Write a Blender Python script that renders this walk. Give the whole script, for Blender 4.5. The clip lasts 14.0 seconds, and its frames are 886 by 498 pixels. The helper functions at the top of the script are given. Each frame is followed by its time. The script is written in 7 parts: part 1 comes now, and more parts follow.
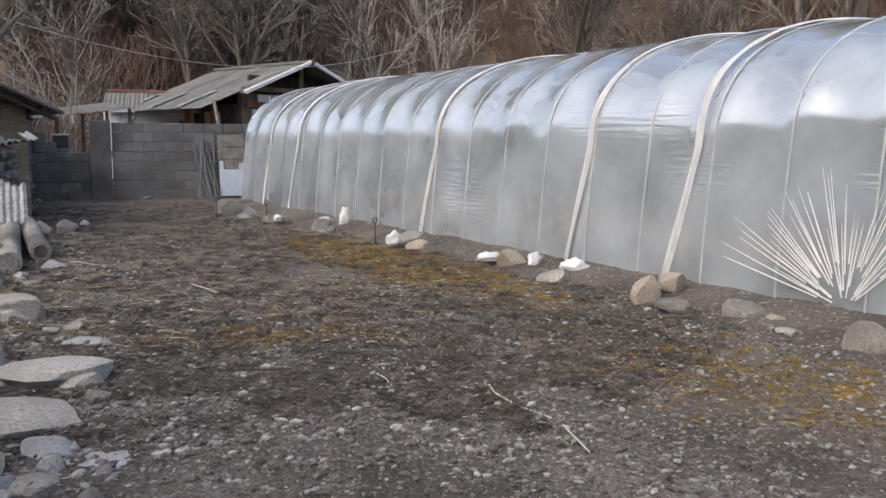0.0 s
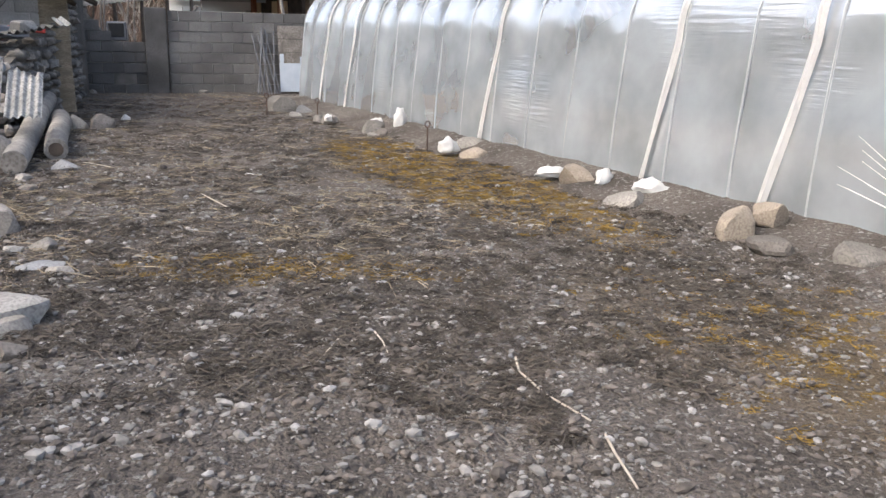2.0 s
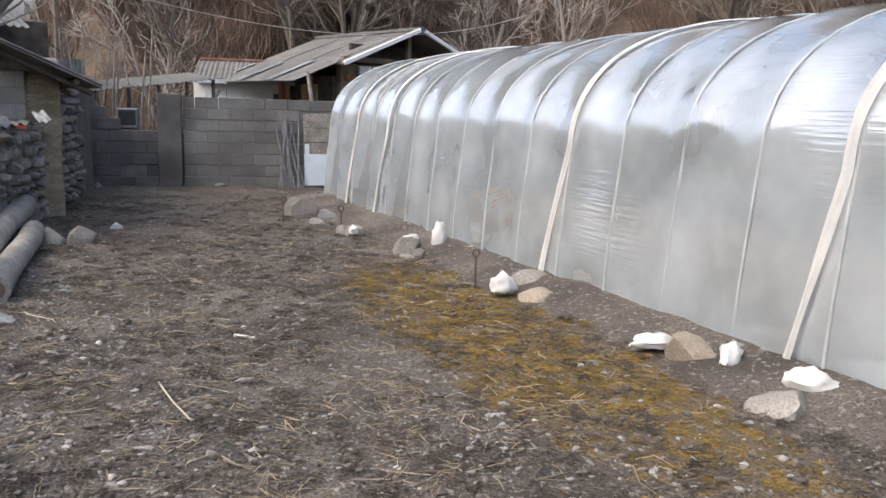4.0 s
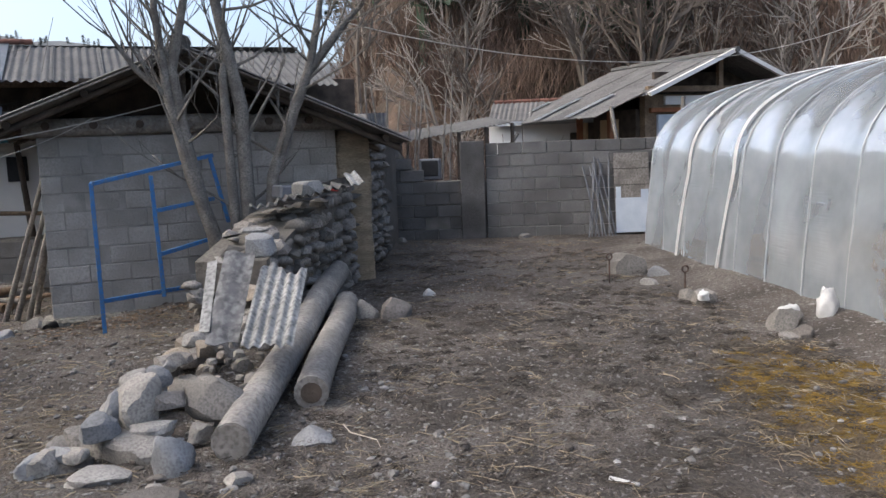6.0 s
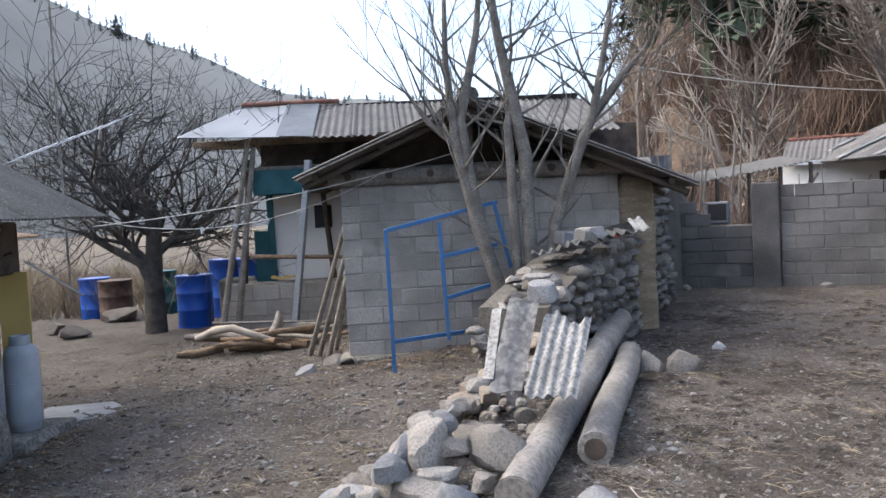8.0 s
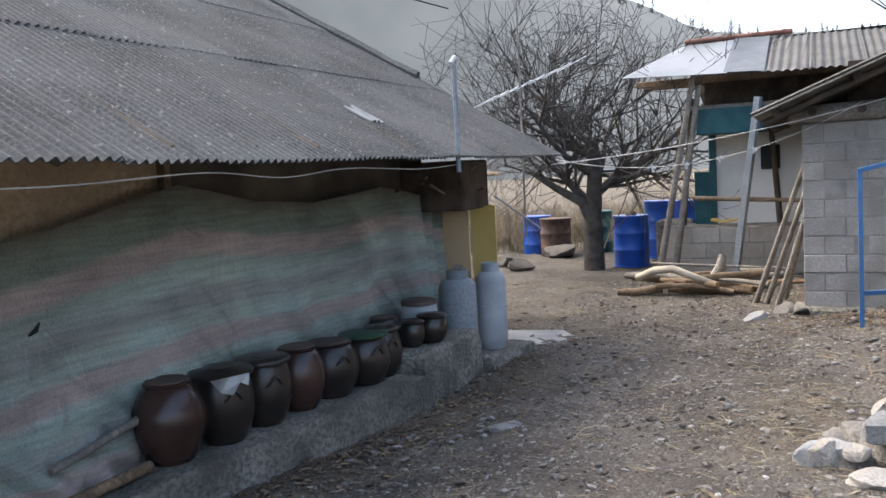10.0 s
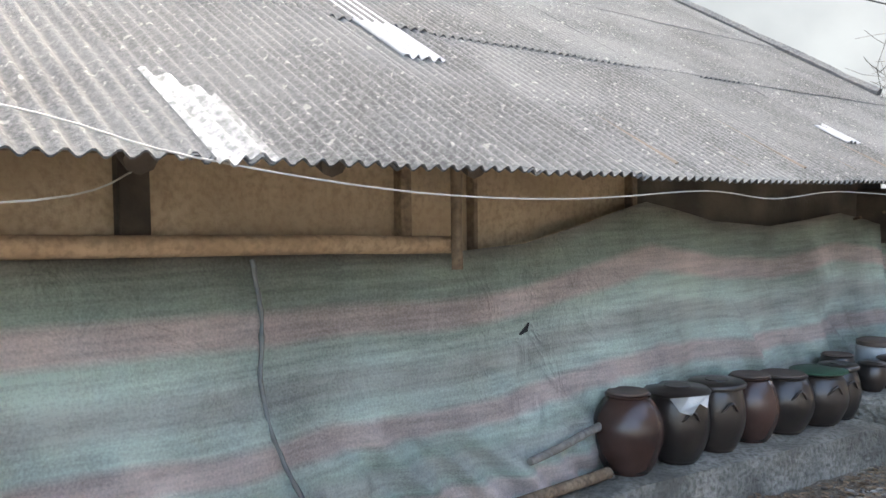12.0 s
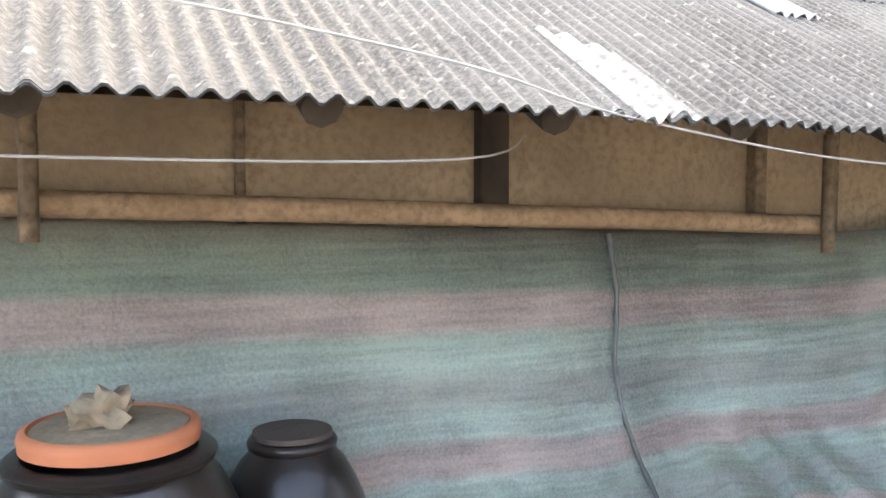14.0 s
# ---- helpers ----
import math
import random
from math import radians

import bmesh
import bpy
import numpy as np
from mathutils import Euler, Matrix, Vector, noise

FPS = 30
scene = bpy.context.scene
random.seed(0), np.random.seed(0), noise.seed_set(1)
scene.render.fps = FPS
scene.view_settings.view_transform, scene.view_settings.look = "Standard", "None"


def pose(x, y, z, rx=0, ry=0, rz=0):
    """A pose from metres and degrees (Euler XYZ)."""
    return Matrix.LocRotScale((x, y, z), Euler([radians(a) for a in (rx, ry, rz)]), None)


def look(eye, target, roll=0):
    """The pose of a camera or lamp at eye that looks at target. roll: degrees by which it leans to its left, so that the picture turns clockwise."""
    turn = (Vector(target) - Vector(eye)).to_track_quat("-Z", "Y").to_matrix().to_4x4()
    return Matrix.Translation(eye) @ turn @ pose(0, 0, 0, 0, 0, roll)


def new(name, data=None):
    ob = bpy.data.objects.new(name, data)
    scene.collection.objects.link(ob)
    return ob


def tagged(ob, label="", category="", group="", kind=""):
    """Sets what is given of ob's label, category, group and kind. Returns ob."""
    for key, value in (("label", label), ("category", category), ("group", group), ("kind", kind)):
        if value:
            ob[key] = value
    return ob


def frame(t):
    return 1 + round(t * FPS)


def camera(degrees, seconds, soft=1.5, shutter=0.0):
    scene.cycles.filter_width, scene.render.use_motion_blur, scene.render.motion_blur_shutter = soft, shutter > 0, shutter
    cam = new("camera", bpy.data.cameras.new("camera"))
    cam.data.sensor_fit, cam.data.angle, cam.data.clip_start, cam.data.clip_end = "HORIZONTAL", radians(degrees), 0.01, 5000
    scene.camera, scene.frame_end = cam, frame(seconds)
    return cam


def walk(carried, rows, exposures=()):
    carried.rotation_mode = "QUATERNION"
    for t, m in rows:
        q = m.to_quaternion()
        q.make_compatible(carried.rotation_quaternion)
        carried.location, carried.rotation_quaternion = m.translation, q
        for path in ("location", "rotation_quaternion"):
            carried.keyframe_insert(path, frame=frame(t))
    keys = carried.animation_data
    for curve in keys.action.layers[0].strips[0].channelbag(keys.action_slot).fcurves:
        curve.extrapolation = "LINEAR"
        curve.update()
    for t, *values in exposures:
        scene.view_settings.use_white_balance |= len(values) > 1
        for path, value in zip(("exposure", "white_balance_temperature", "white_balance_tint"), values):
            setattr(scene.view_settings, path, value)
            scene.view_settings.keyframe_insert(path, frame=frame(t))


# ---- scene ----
cam = camera(55.1, 14.0)
PATH = [
    (0, (-0.004, 1.486, 1.214), (-0.066, 3.469, 0.961), 0.2),
    (0.5, (-0.049, 1.543, 1.19), (-0.443, 3.488, 0.946), -0.6),
    (0.7, (-0.036, 1.578, 1.173), (-0.505, 3.501, 0.887), -1.5),
    (1, (-0.028, 1.708, 1.155), (-0.496, 3.61, 0.751), -2.3),
    (1.5, (0.042, 2.051, 1.188), (-0.195, 3.979, 0.714), -0.1),
    (2, (0.199, 2.585, 1.173), (-0.046, 4.509, 0.688), 1.2),
    (2.5, (0.137, 3.085, 1.21), (-0.149, 5.004, 0.725), 2.2),
    (3, (0.021, 3.628, 1.334), (-0.276, 5.549, 0.867), 1.9),
    (3.2, (-0.01, 3.845, 1.372), (-0.316, 5.789, 1.015), 1.9),
    (5.3, (-0.898, 5.469, 1.496), (-1.365, 7.392, 1.204), -0.4),
    (5.5, (-1.004, 5.595, 1.524), (-1.586, 7.487, 1.241), -0.9),
    (5.9, (-1.209, 5.815, 1.527), (-2.025, 7.622, 1.261), -1.6),
    (6, (-1.243, 5.853, 1.525), (-2.186, 7.601, 1.286), -2.2),
    (6.5, (-1.296, 5.945, 1.553), (-2.568, 7.478, 1.368), -1.4),
    (7, (-1.301, 5.944, 1.569), (-2.619, 7.443, 1.442), -0.5),
    (7.2, (-1.304, 5.944, 1.572), (-2.633, 7.433, 1.45), -0.8),
    (9.3, (-1.513, 5.827, 1.497), (-3.291, 6.738, 1.405), -3.6),
    (9.5, (-1.517, 5.79, 1.529), (-3.341, 6.603, 1.426), -2.9),
    (10, (-1.568, 5.687, 1.504), (-3.488, 6.216, 1.319), -3.1),
    (10.5, (-1.551, 5.533, 1.505), (-3.512, 5.876, 1.317), -1.1),
    (11, (-1.569, 5.352, 1.498), (-3.557, 5.504, 1.335), -1.2),
    (11.5, (-1.558, 5.252, 1.509), (-3.553, 5.15, 1.402), -1.9),
    (12, (-1.576, 5.18, 1.513), (-3.543, 4.835, 1.403), -0.7),
    (12.5, (-1.69, 5.092, 1.482), (-3.646, 4.691, 1.368), -0.4),
    (13, (-1.769, 5.008, 1.461), (-3.727, 4.621, 1.337), -0.4),
    (13.5, (-1.753, 4.926, 1.459), (-3.679, 4.401, 1.327), -0.5),
    (14, (-1.608, 4.717, 1.453), (-3.388, 3.815, 1.317), 0.0),
]
walk(cam, [(t, look(eye, target, roll)) for t, eye, target, roll in PATH], exposures=[(0,1.2,6350,9),(1,1.6,6400,9),(3,1.7,6500,9),(5.5,1.35,6350,9),(6,1.35,6300,9),(7,1.75,6200,9),(9.5,2.0,6500,9),(10.5,2.5,6800,7),(11.5,3.1,7050,7),(12.5,3.7,7300,7),(14,3.8,7400,8)])


# ---------- world and light ----------
world = bpy.data.worlds.new("world")
scene.world = world
world.use_nodes = True
sky = world.node_tree.nodes.new("ShaderNodeTexSky")
sky.sky_type, sky.sun_disc = "NISHITA", False
SUN_EL, SUN_AZ = 45.0, -128.0      # degrees; azimuth counted clockwise from +y
sky.sun_elevation, sky.sun_rotation = radians(SUN_EL), radians(SUN_AZ)
sky.air_density, sky.dust_density, sky.ozone_density = 0.8, 5.0, 1.0
world.node_tree.links.new(sky.outputs[0], world.node_tree.nodes["Background"].inputs[0])
world.node_tree.nodes["Background"].inputs[1].default_value = 0.15
sun = new("sun", bpy.data.lights.new("sun", "SUN"))
sun.data.energy, sun.data.angle, sun.data.color = 0.55, radians(140), (1.0, 0.98, 0.96)
_d = Vector((math.sin(radians(SUN_AZ)) * math.cos(radians(SUN_EL)), math.cos(radians(SUN_AZ)) * math.cos(radians(SUN_EL)), math.sin(radians(SUN_EL))))
sun.matrix_world = look(_d * 40, (0, 0, 0))


# ---------- materials ----------
def mat(name, a, b, c=None, scale=6.0, fine=60.0, rough=0.85, bump=0.3, metal=0.0, stretch=(1, 1, 1), speck=None, speck_amount=0.62,
        per_object=0.0, spec=0.3, local=False, island=0.0, depth=0.02):
    """Two colours in large patches, a third in fine grain, specks, relief."""
    m = bpy.data.materials.new(name)
    m.use_nodes = True
    nt = m.node_tree
    nd, ln = nt.nodes, nt.links.new
    p = nd["Principled BSDF"]
    p.inputs["Roughness"].default_value, p.inputs["Metallic"].default_value = rough, metal
    p.inputs["Specular IOR Level"].default_value = spec
    if local:
        src = nd.new("ShaderNodeTexCoord").outputs["Object"]
    else:
        src = nd.new("ShaderNodeNewGeometry").outputs["Position"]
    mp = nd.new("ShaderNodeMapping")
    mp.inputs["Scale"].default_value = stretch
    ln(src, mp.inputs["Vector"])
    src = mp.outputs[0]
    n1 = nd.new("ShaderNodeTexNoise")
    n1.inputs["Scale"].default_value, n1.inputs["Detail"].default_value = scale, 6
    ln(src, n1.inputs["Vector"])
    r1 = nd.new("ShaderNodeValToRGB")
    r1.color_ramp.elements[0].position, r1.color_ramp.elements[1].position = 0.36, 0.64
    r1.color_ramp.elements[0].color, r1.color_ramp.elements[1].color = (*a, 1), (*b, 1)
    ln(n1.outputs[0], r1.inputs[0])
    col = r1.outputs[0]
    n2 = nd.new("ShaderNodeTexNoise")
    n2.inputs["Scale"].default_value, n2.inputs["Detail"].default_value = fine, 5
    ln(src, n2.inputs["Vector"])

    def blend(col, fac, to):
        mx = nd.new("ShaderNodeMix")
        mx.data_type = "RGBA"
        ln(fac, mx.inputs[0])
        ln(col, mx.inputs[6])
        mx.inputs[7].default_value = (*to, 1)
        return mx.outputs[2]

    if c:
        r2 = nd.new("ShaderNodeMapRange")
        r2.inputs[1].default_value, r2.inputs[2].default_value, r2.inputs[3].default_value, r2.inputs[4].default_value = 0.42, 0.66, 0, 0.8
        ln(n2.outputs[0], r2.inputs[0])
        col = blend(col, r2.outputs[0], c)
    if speck:
        n3 = nd.new("ShaderNodeTexNoise")
        n3.inputs["Scale"].default_value, n3.inputs["Detail"].default_value = fine * 0.45, 3
        ln(src, n3.inputs["Vector"])
        r3 = nd.new("ShaderNodeMapRange")
        r3.inputs[1].default_value, r3.inputs[2].default_value = speck_amount, speck_amount + 0.06
        ln(n3.outputs[0], r3.inputs[0])
        col = blend(col, r3.outputs[0], speck)
    if per_object or island:
        hs = nd.new("ShaderNodeHueSaturation")
        rnd = nd.new("ShaderNodeObjectInfo").outputs["Random"] if per_object else nd.new("ShaderNodeNewGeometry").outputs["Random Per Island"]
        k = per_object or island
        r4 = nd.new("ShaderNodeMapRange")
        r4.inputs[3].default_value, r4.inputs[4].default_value = 1 - k, 1 + k
        ln(rnd, r4.inputs[0])
        ln(r4.outputs[0], hs.inputs["Value"])
        ln(col, hs.inputs["Color"])
        col = hs.outputs[0]
    ln(col, p.inputs["Base Color"])
    if bump:
        bp = nd.new("ShaderNodeBump")
        bp.inputs["Strength"].default_value, bp.inputs["Distance"].default_value = bump, depth
        ln(n2.outputs[0], bp.inputs["Height"])
        ln(bp.outputs[0], p.inputs["Normal"])
    return m


M = {}
M["block"] = mat("concrete_block", (0.235, 0.220, 0.200), (0.345, 0.325, 0.298), (0.25, 0.235, 0.212), 3, 45, 0.95, 0.5, per_object=0.12)
M["block_old"] = mat("old_concrete_block", (0.085, 0.081, 0.075), (0.18, 0.173, 0.162), (0.118, 0.112, 0.104), 1.6, 40, 0.95, 0.5, per_object=0.15)
M["mortar"] = mat("mortar", (0.18, 0.17, 0.155), (0.27, 0.255, 0.235), None, 5, 60, 0.95, 0.4)
M["concrete"] = mat("step_concrete", (0.12, 0.115, 0.098), (0.29, 0.277, 0.24), (0.09, 0.085, 0.07), 2.2, 30, 0.95, 0.9, depth=0.04)
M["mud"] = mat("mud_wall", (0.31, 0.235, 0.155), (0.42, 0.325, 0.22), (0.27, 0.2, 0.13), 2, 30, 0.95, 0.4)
M["mud_dark"] = mat("dark_mud_wall", (0.05, 0.043, 0.036), (0.10, 0.085, 0.065), None, 2, 30, 0.95, 0.4)
M["timber"] = mat("old_timber", (0.16, 0.115, 0.075), (0.26, 0.19, 0.125), (0.11, 0.08, 0.055), 4, 30, 0.85, 0.5, stretch=(1, 1, 1))
M["beam"] = mat("pale_beam", (0.30, 0.20, 0.12), (0.42, 0.29, 0.18), (0.22, 0.15, 0.09), 4, 30, 0.8, 0.4)
M["timber_grey"] = mat("weathered_timber", (0.16, 0.145, 0.125), (0.27, 0.25, 0.22), (0.12, 0.105, 0.09), 5, 35, 0.9, 0.5)
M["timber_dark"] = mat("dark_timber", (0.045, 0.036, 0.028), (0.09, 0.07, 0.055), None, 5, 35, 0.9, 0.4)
M["bark"] = mat("grey_bark", (0.12, 0.11, 0.096), (0.21, 0.195, 0.172), (0.085, 0.077, 0.068), 8, 60, 0.95, 0.6)
M["bark_dark"] = mat("dark_bark", (0.055, 0.05, 0.045), (0.1, 0.092, 0.084), (0.04, 0.037, 0.034), 8, 60, 0.95, 0.6)
M["slate"] = mat("slate_roof", (0.045, 0.046, 0.046), (0.088, 0.09, 0.088), (0.108, 0.11, 0.106), 1.4, 60, 0.95, 0.4, speck=(0.165, 0.165, 0.152), speck_amount=0.63, per_object=0.13)
M["slate_old"] = mat("dark_slate_roof", (0.055, 0.055, 0.055), (0.105, 0.102, 0.098), (0.13, 0.13, 0.124), 2.2, 40, 0.95, 0.5, per_object=0.12)
M["slate_new"] = mat("pale_slate_sheet", (0.19, 0.195, 0.2), (0.26, 0.265, 0.27), None, 3, 40, 0.9, 0.3)
M["slate_bent"] = mat("broken_slate_sheet", (0.06, 0.06, 0.062), (0.11, 0.11, 0.112), (0.19, 0.19, 0.185), 9, 22, 0.95, 0.4)
M["steel"] = mat("pale_steel_sheet", (0.36, 0.385, 0.41), (0.46, 0.485, 0.51), None, 1.2, 20, 0.4, 0.1, metal=0.3)
M["slate_white"] = mat("pale_broken_slate", (0.2, 0.2, 0.192), (0.32, 0.32, 0.305), (0.09, 0.09, 0.086), 5, 34, 0.95, 0.4)
M["log_bark"] = mat("weathered_log", (0.17, 0.16, 0.145), (0.28, 0.265, 0.24), (0.12, 0.11, 0.098), 3, 34, 0.95, 0.7)
M["bark_brown"] = mat("peeling_brown_bark", (0.15, 0.10, 0.065), (0.28, 0.2, 0.13), (0.1, 0.07, 0.045), 9, 40, 0.9, 0.7)
M["mud_grey"] = mat("wall_mud", (0.085, 0.078, 0.067), (0.135, 0.123, 0.105), (0.07, 0.063, 0.053), 3, 30, 0.95, 0.6)
M["ridge_red"] = mat("red_brown_tile", (0.13, 0.06, 0.045), (0.2, 0.1, 0.075), None, 4, 40, 0.9, 0.3, per_object=0.2)
M["pale_wood"] = mat("bare_pale_wood", (0.3, 0.265, 0.215), (0.42, 0.375, 0.31), None, 5, 40, 0.9, 0.3)
M["rod_grey"] = mat("dull_grey_steel", (0.10, 0.105, 0.115), (0.17, 0.175, 0.185), None, 5, 40, 0.6, 0.2)
M["white_blue"] = mat("pale_blue_sheet", (0.38, 0.43, 0.49), (0.48, 0.53, 0.57), None, 3, 20, 0.7, 0.2)
M["red_wood"] = mat("red_brown_wood", (0.22, 0.09, 0.045), (0.3, 0.13, 0.065), None, 4, 30, 0.8, 0.2)
M["slate_far"] = mat("grey_slate", (0.085, 0.082, 0.078), (0.135, 0.13, 0.123), (0.18, 0.175, 0.165), 2.2, 30, 0.95, 0.4, per_object=0.12)
M["brush_twig"] = mat("reddish_twigs", (0.10, 0.068, 0.052), (0.165, 0.118, 0.09), None, 0.3, 5, 1.0, 0, island=0.3)
M["far_pine"] = mat("far_pine", (0.05, 0.056, 0.052), (0.075, 0.08, 0.075), None, 0.05, 1, 1.0, 0)
M["gravel_grey"] = mat("grey_gravel", (0.12, 0.113, 0.104), (0.21, 0.2, 0.185), None, 30, 90, 0.9, 0.2, island=0.4)
M["gravel_dark"] = mat("dark_gravel", (0.065, 0.056, 0.048), (0.12, 0.104, 0.09), None, 30, 90, 0.95, 0.3, island=0.35)
M["gravel_pale"] = mat("pale_gravel", (0.2, 0.194, 0.184), (0.3, 0.292, 0.278), None, 30, 90, 0.9, 0.2, island=0.2)
M["dead_weed"] = mat("dead_weeds", (0.05, 0.042, 0.034), (0.1, 0.085, 0.07), None, 6, 50, 1.0, 0, island=0.3)
M["leaf_brown"] = mat("brown_leaves", (0.1, 0.07, 0.045), (0.2, 0.145, 0.095), None, 6, 50, 0.9, 0, island=0.4)
M["moss"] = mat("ochre_moss", (0.12, 0.08, 0.022), (0.2, 0.13, 0.035), None, 4, 50, 1.0, 0, island=0.3)
M["pier"] = mat("tan_stone_pier", (0.2, 0.16, 0.11), (0.31, 0.255, 0.18), (0.15, 0.12, 0.085), 3, 22, 0.95, 0.8, stretch=(1, 1, 5))


def strap_material():
    """White film that lets light through."""
    m = mat("white_strap", (0.7, 0.7, 0.69), (0.82, 0.82, 0.81), None, 8, 40, 0.4, 0.3)
    nd, ln = m.node_tree.nodes, m.node_tree.links.new
    p = nd["Principled BSDF"]
    tr = nd.new("ShaderNodeBsdfTranslucent")
    tr.inputs[0].default_value = (0.85, 0.85, 0.84, 1)
    mx = nd.new("ShaderNodeMixShader")
    mx.inputs[0].default_value = 0.45
    ln(p.outputs[0], mx.inputs[1])
    ln(tr.outputs[0], mx.inputs[2])
    ln(mx.outputs[0], nd["Material Output"].inputs[0])
    return m


M["strap"] = strap_material()
M["tarp_edge_shade"] = mat("tarp_edge_shade", (0.12, 0.125, 0.12), (0.2, 0.21, 0.2), None, 8, 60, 0.9, 0.3)
M["block_dark"] = mat("sooty_block", (0.049, 0.048, 0.046), (0.119, 0.116, 0.112), (0.070, 0.067, 0.064), 1.6, 40, 0.95, 0.5, per_object=0.2)
M["fill_bed"] = mat("pale_fill_bed", (0.2, 0.14, 0.09), (0.3, 0.21, 0.14), None, 1.5, 12, 0.95, 0.5)
M["hoop"] = mat("hoop_steel", (0.28, 0.3, 0.31), (0.36, 0.38, 0.39), None, 5, 40, 0.5, 0.1)
M["dark_green"] = mat("dark_green_plastic", (0.02, 0.06, 0.035), (0.035, 0.085, 0.05), None, 4, 30, 0.4, 0.05)
M["soil"] = None
M["river_stone"] = mat("river_stone", (0.165, 0.153, 0.135), (0.265, 0.247, 0.22), (0.125, 0.116, 0.103), 4, 70, 0.85, 0.35, per_object=0.3, local=True)
M["pale_stone"] = mat("pale_stone", (0.215, 0.205, 0.188), (0.305, 0.292, 0.268), (0.16, 0.152, 0.14), 4, 70, 0.85, 0.35, local=True)
M["blue_stone"] = mat("blue_grey_stone", (0.165, 0.168, 0.17), (0.25, 0.254, 0.256), (0.135, 0.137, 0.138), 4, 70, 0.85, 0.35, per_object=0.2, local=True)
M["dark_stone"] = mat("dark_brown_stone", (0.12, 0.108, 0.095), (0.2, 0.18, 0.16), (0.1, 0.09, 0.08), 4, 70, 0.9, 0.4, per_object=0.25, local=True)
M["tan_stone"] = mat("tan_stone", (0.21, 0.178, 0.14), (0.3, 0.256, 0.203), (0.165, 0.139, 0.108), 4, 70, 0.85, 0.35, per_object=0.15, local=True)
M["wall_stone"] = mat("wall_stone", (0.115, 0.107, 0.095), (0.22, 0.205, 0.185), (0.09, 0.083, 0.073), 3, 50, 0.95, 0.45, per_object=0.25)
M["onggi"] = mat("dark_glazed_jar", (0.018, 0.014, 0.012), (0.036, 0.027, 0.022), None, 4, 30, 0.3, 0.08, spec=0.5)
M["onggi_red"] = mat("brown_glazed_jar", (0.035, 0.019, 0.015), (0.06, 0.032, 0.025), None, 4, 30, 0.27, 0.08, spec=0.5)
M["onggi_rim"] = mat("unglazed_rim", (0.07, 0.052, 0.042), (0.12, 0.088, 0.07), None, 4, 40, 0.6, 0.2)
M["terracotta"] = mat("orange_lid", (0.5, 0.17, 0.08), (0.58, 0.21, 0.10), None, 4, 40, 0.7, 0.1)
M["blue_paint"] = mat("blue_paint", (0.018, 0.10, 0.27), (0.03, 0.14, 0.33), (0.09, 0.12, 0.15), 6, 40, 0.5, 0.2)
M["blue_plastic"] = mat("blue_plastic", (0.010, 0.07, 0.36), (0.016, 0.09, 0.42), None, 2, 30, 0.35, 0.05, spec=0.5)
M["grey_blue"] = mat("grey_blue_paint", (0.2, 0.23, 0.255), (0.27, 0.3, 0.325), (0.17, 0.18, 0.19), 5, 40, 0.5, 0.15)
M["white_paint"] = mat("worn_white_paint", (0.30, 0.32, 0.33), (0.42, 0.44, 0.45), None, 3, 30, 0.6, 0.1)
M["plaster"] = mat("white_plaster", (0.62, 0.61, 0.58), (0.72, 0.71, 0.68), None, 1.5, 20, 0.9, 0.15)
M["teal"] = mat("teal_paint", (0.012, 0.065, 0.08), (0.022, 0.09, 0.105), None, 4, 30, 0.6, 0.1)
M["yellow_board"] = mat("yellow_board", (0.55, 0.38, 0.12), (0.62, 0.44, 0.16), None, 2, 30, 0.8, 0.1)
M["tan_board"] = mat("tan_board", (0.50, 0.37, 0.22), (0.56, 0.42, 0.26), None, 2, 30, 0.85, 0.1)
M["rust"] = mat("rusty_steel", (0.05, 0.035, 0.03), (0.10, 0.065, 0.05), None, 10, 60, 0.8, 0.3)
M["white_film"] = mat("white_plastic_film", (0.36, 0.36, 0.35), (0.52, 0.52, 0.5), None, 6, 30, 0.45, 0.3)
M["wire"] = mat("pale_cord", (0.36, 0.345, 0.31), (0.46, 0.44, 0.4), None, 10, 60, 0.7, 0)
M["dry_grass"] = mat("dry_straw", (0.15, 0.122, 0.085), (0.26, 0.215, 0.15), None, 6, 50, 0.95, 0, island=0.3)
M["red_plastic"] = mat("red_plastic", (0.45, 0.05, 0.04), (0.5, 0.07, 0.05), None, 6, 50, 0.5, 0)
M["black_plastic"] = mat("black_plastic", (0.012, 0.012, 0.013), (0.02, 0.02, 0.02), None, 6, 50, 0.5, 0)
M["brush"] = mat("winter_brush", (0.075, 0.055, 0.04), (0.15, 0.105, 0.075), (0.05, 0.04, 0.03), 0.35, 3, 1.0, 1.0, depth=0.3)
M["twig"] = mat("bare_twigs", (0.09, 0.074, 0.06), (0.15, 0.127, 0.105), None, 0.3, 5, 1.0, 0, island=0.25)
M["twig_pale"] = mat("pale_bare_twigs", (0.17, 0.15, 0.13), (0.27, 0.245, 0.215), None, 0.3, 5, 1.0, 0, island=0.2)
M["needles"] = mat("pine_needles", (0.035, 0.05, 0.034), (0.065, 0.085, 0.055), None, 0.6, 6, 1.0, 0, island=0.3)


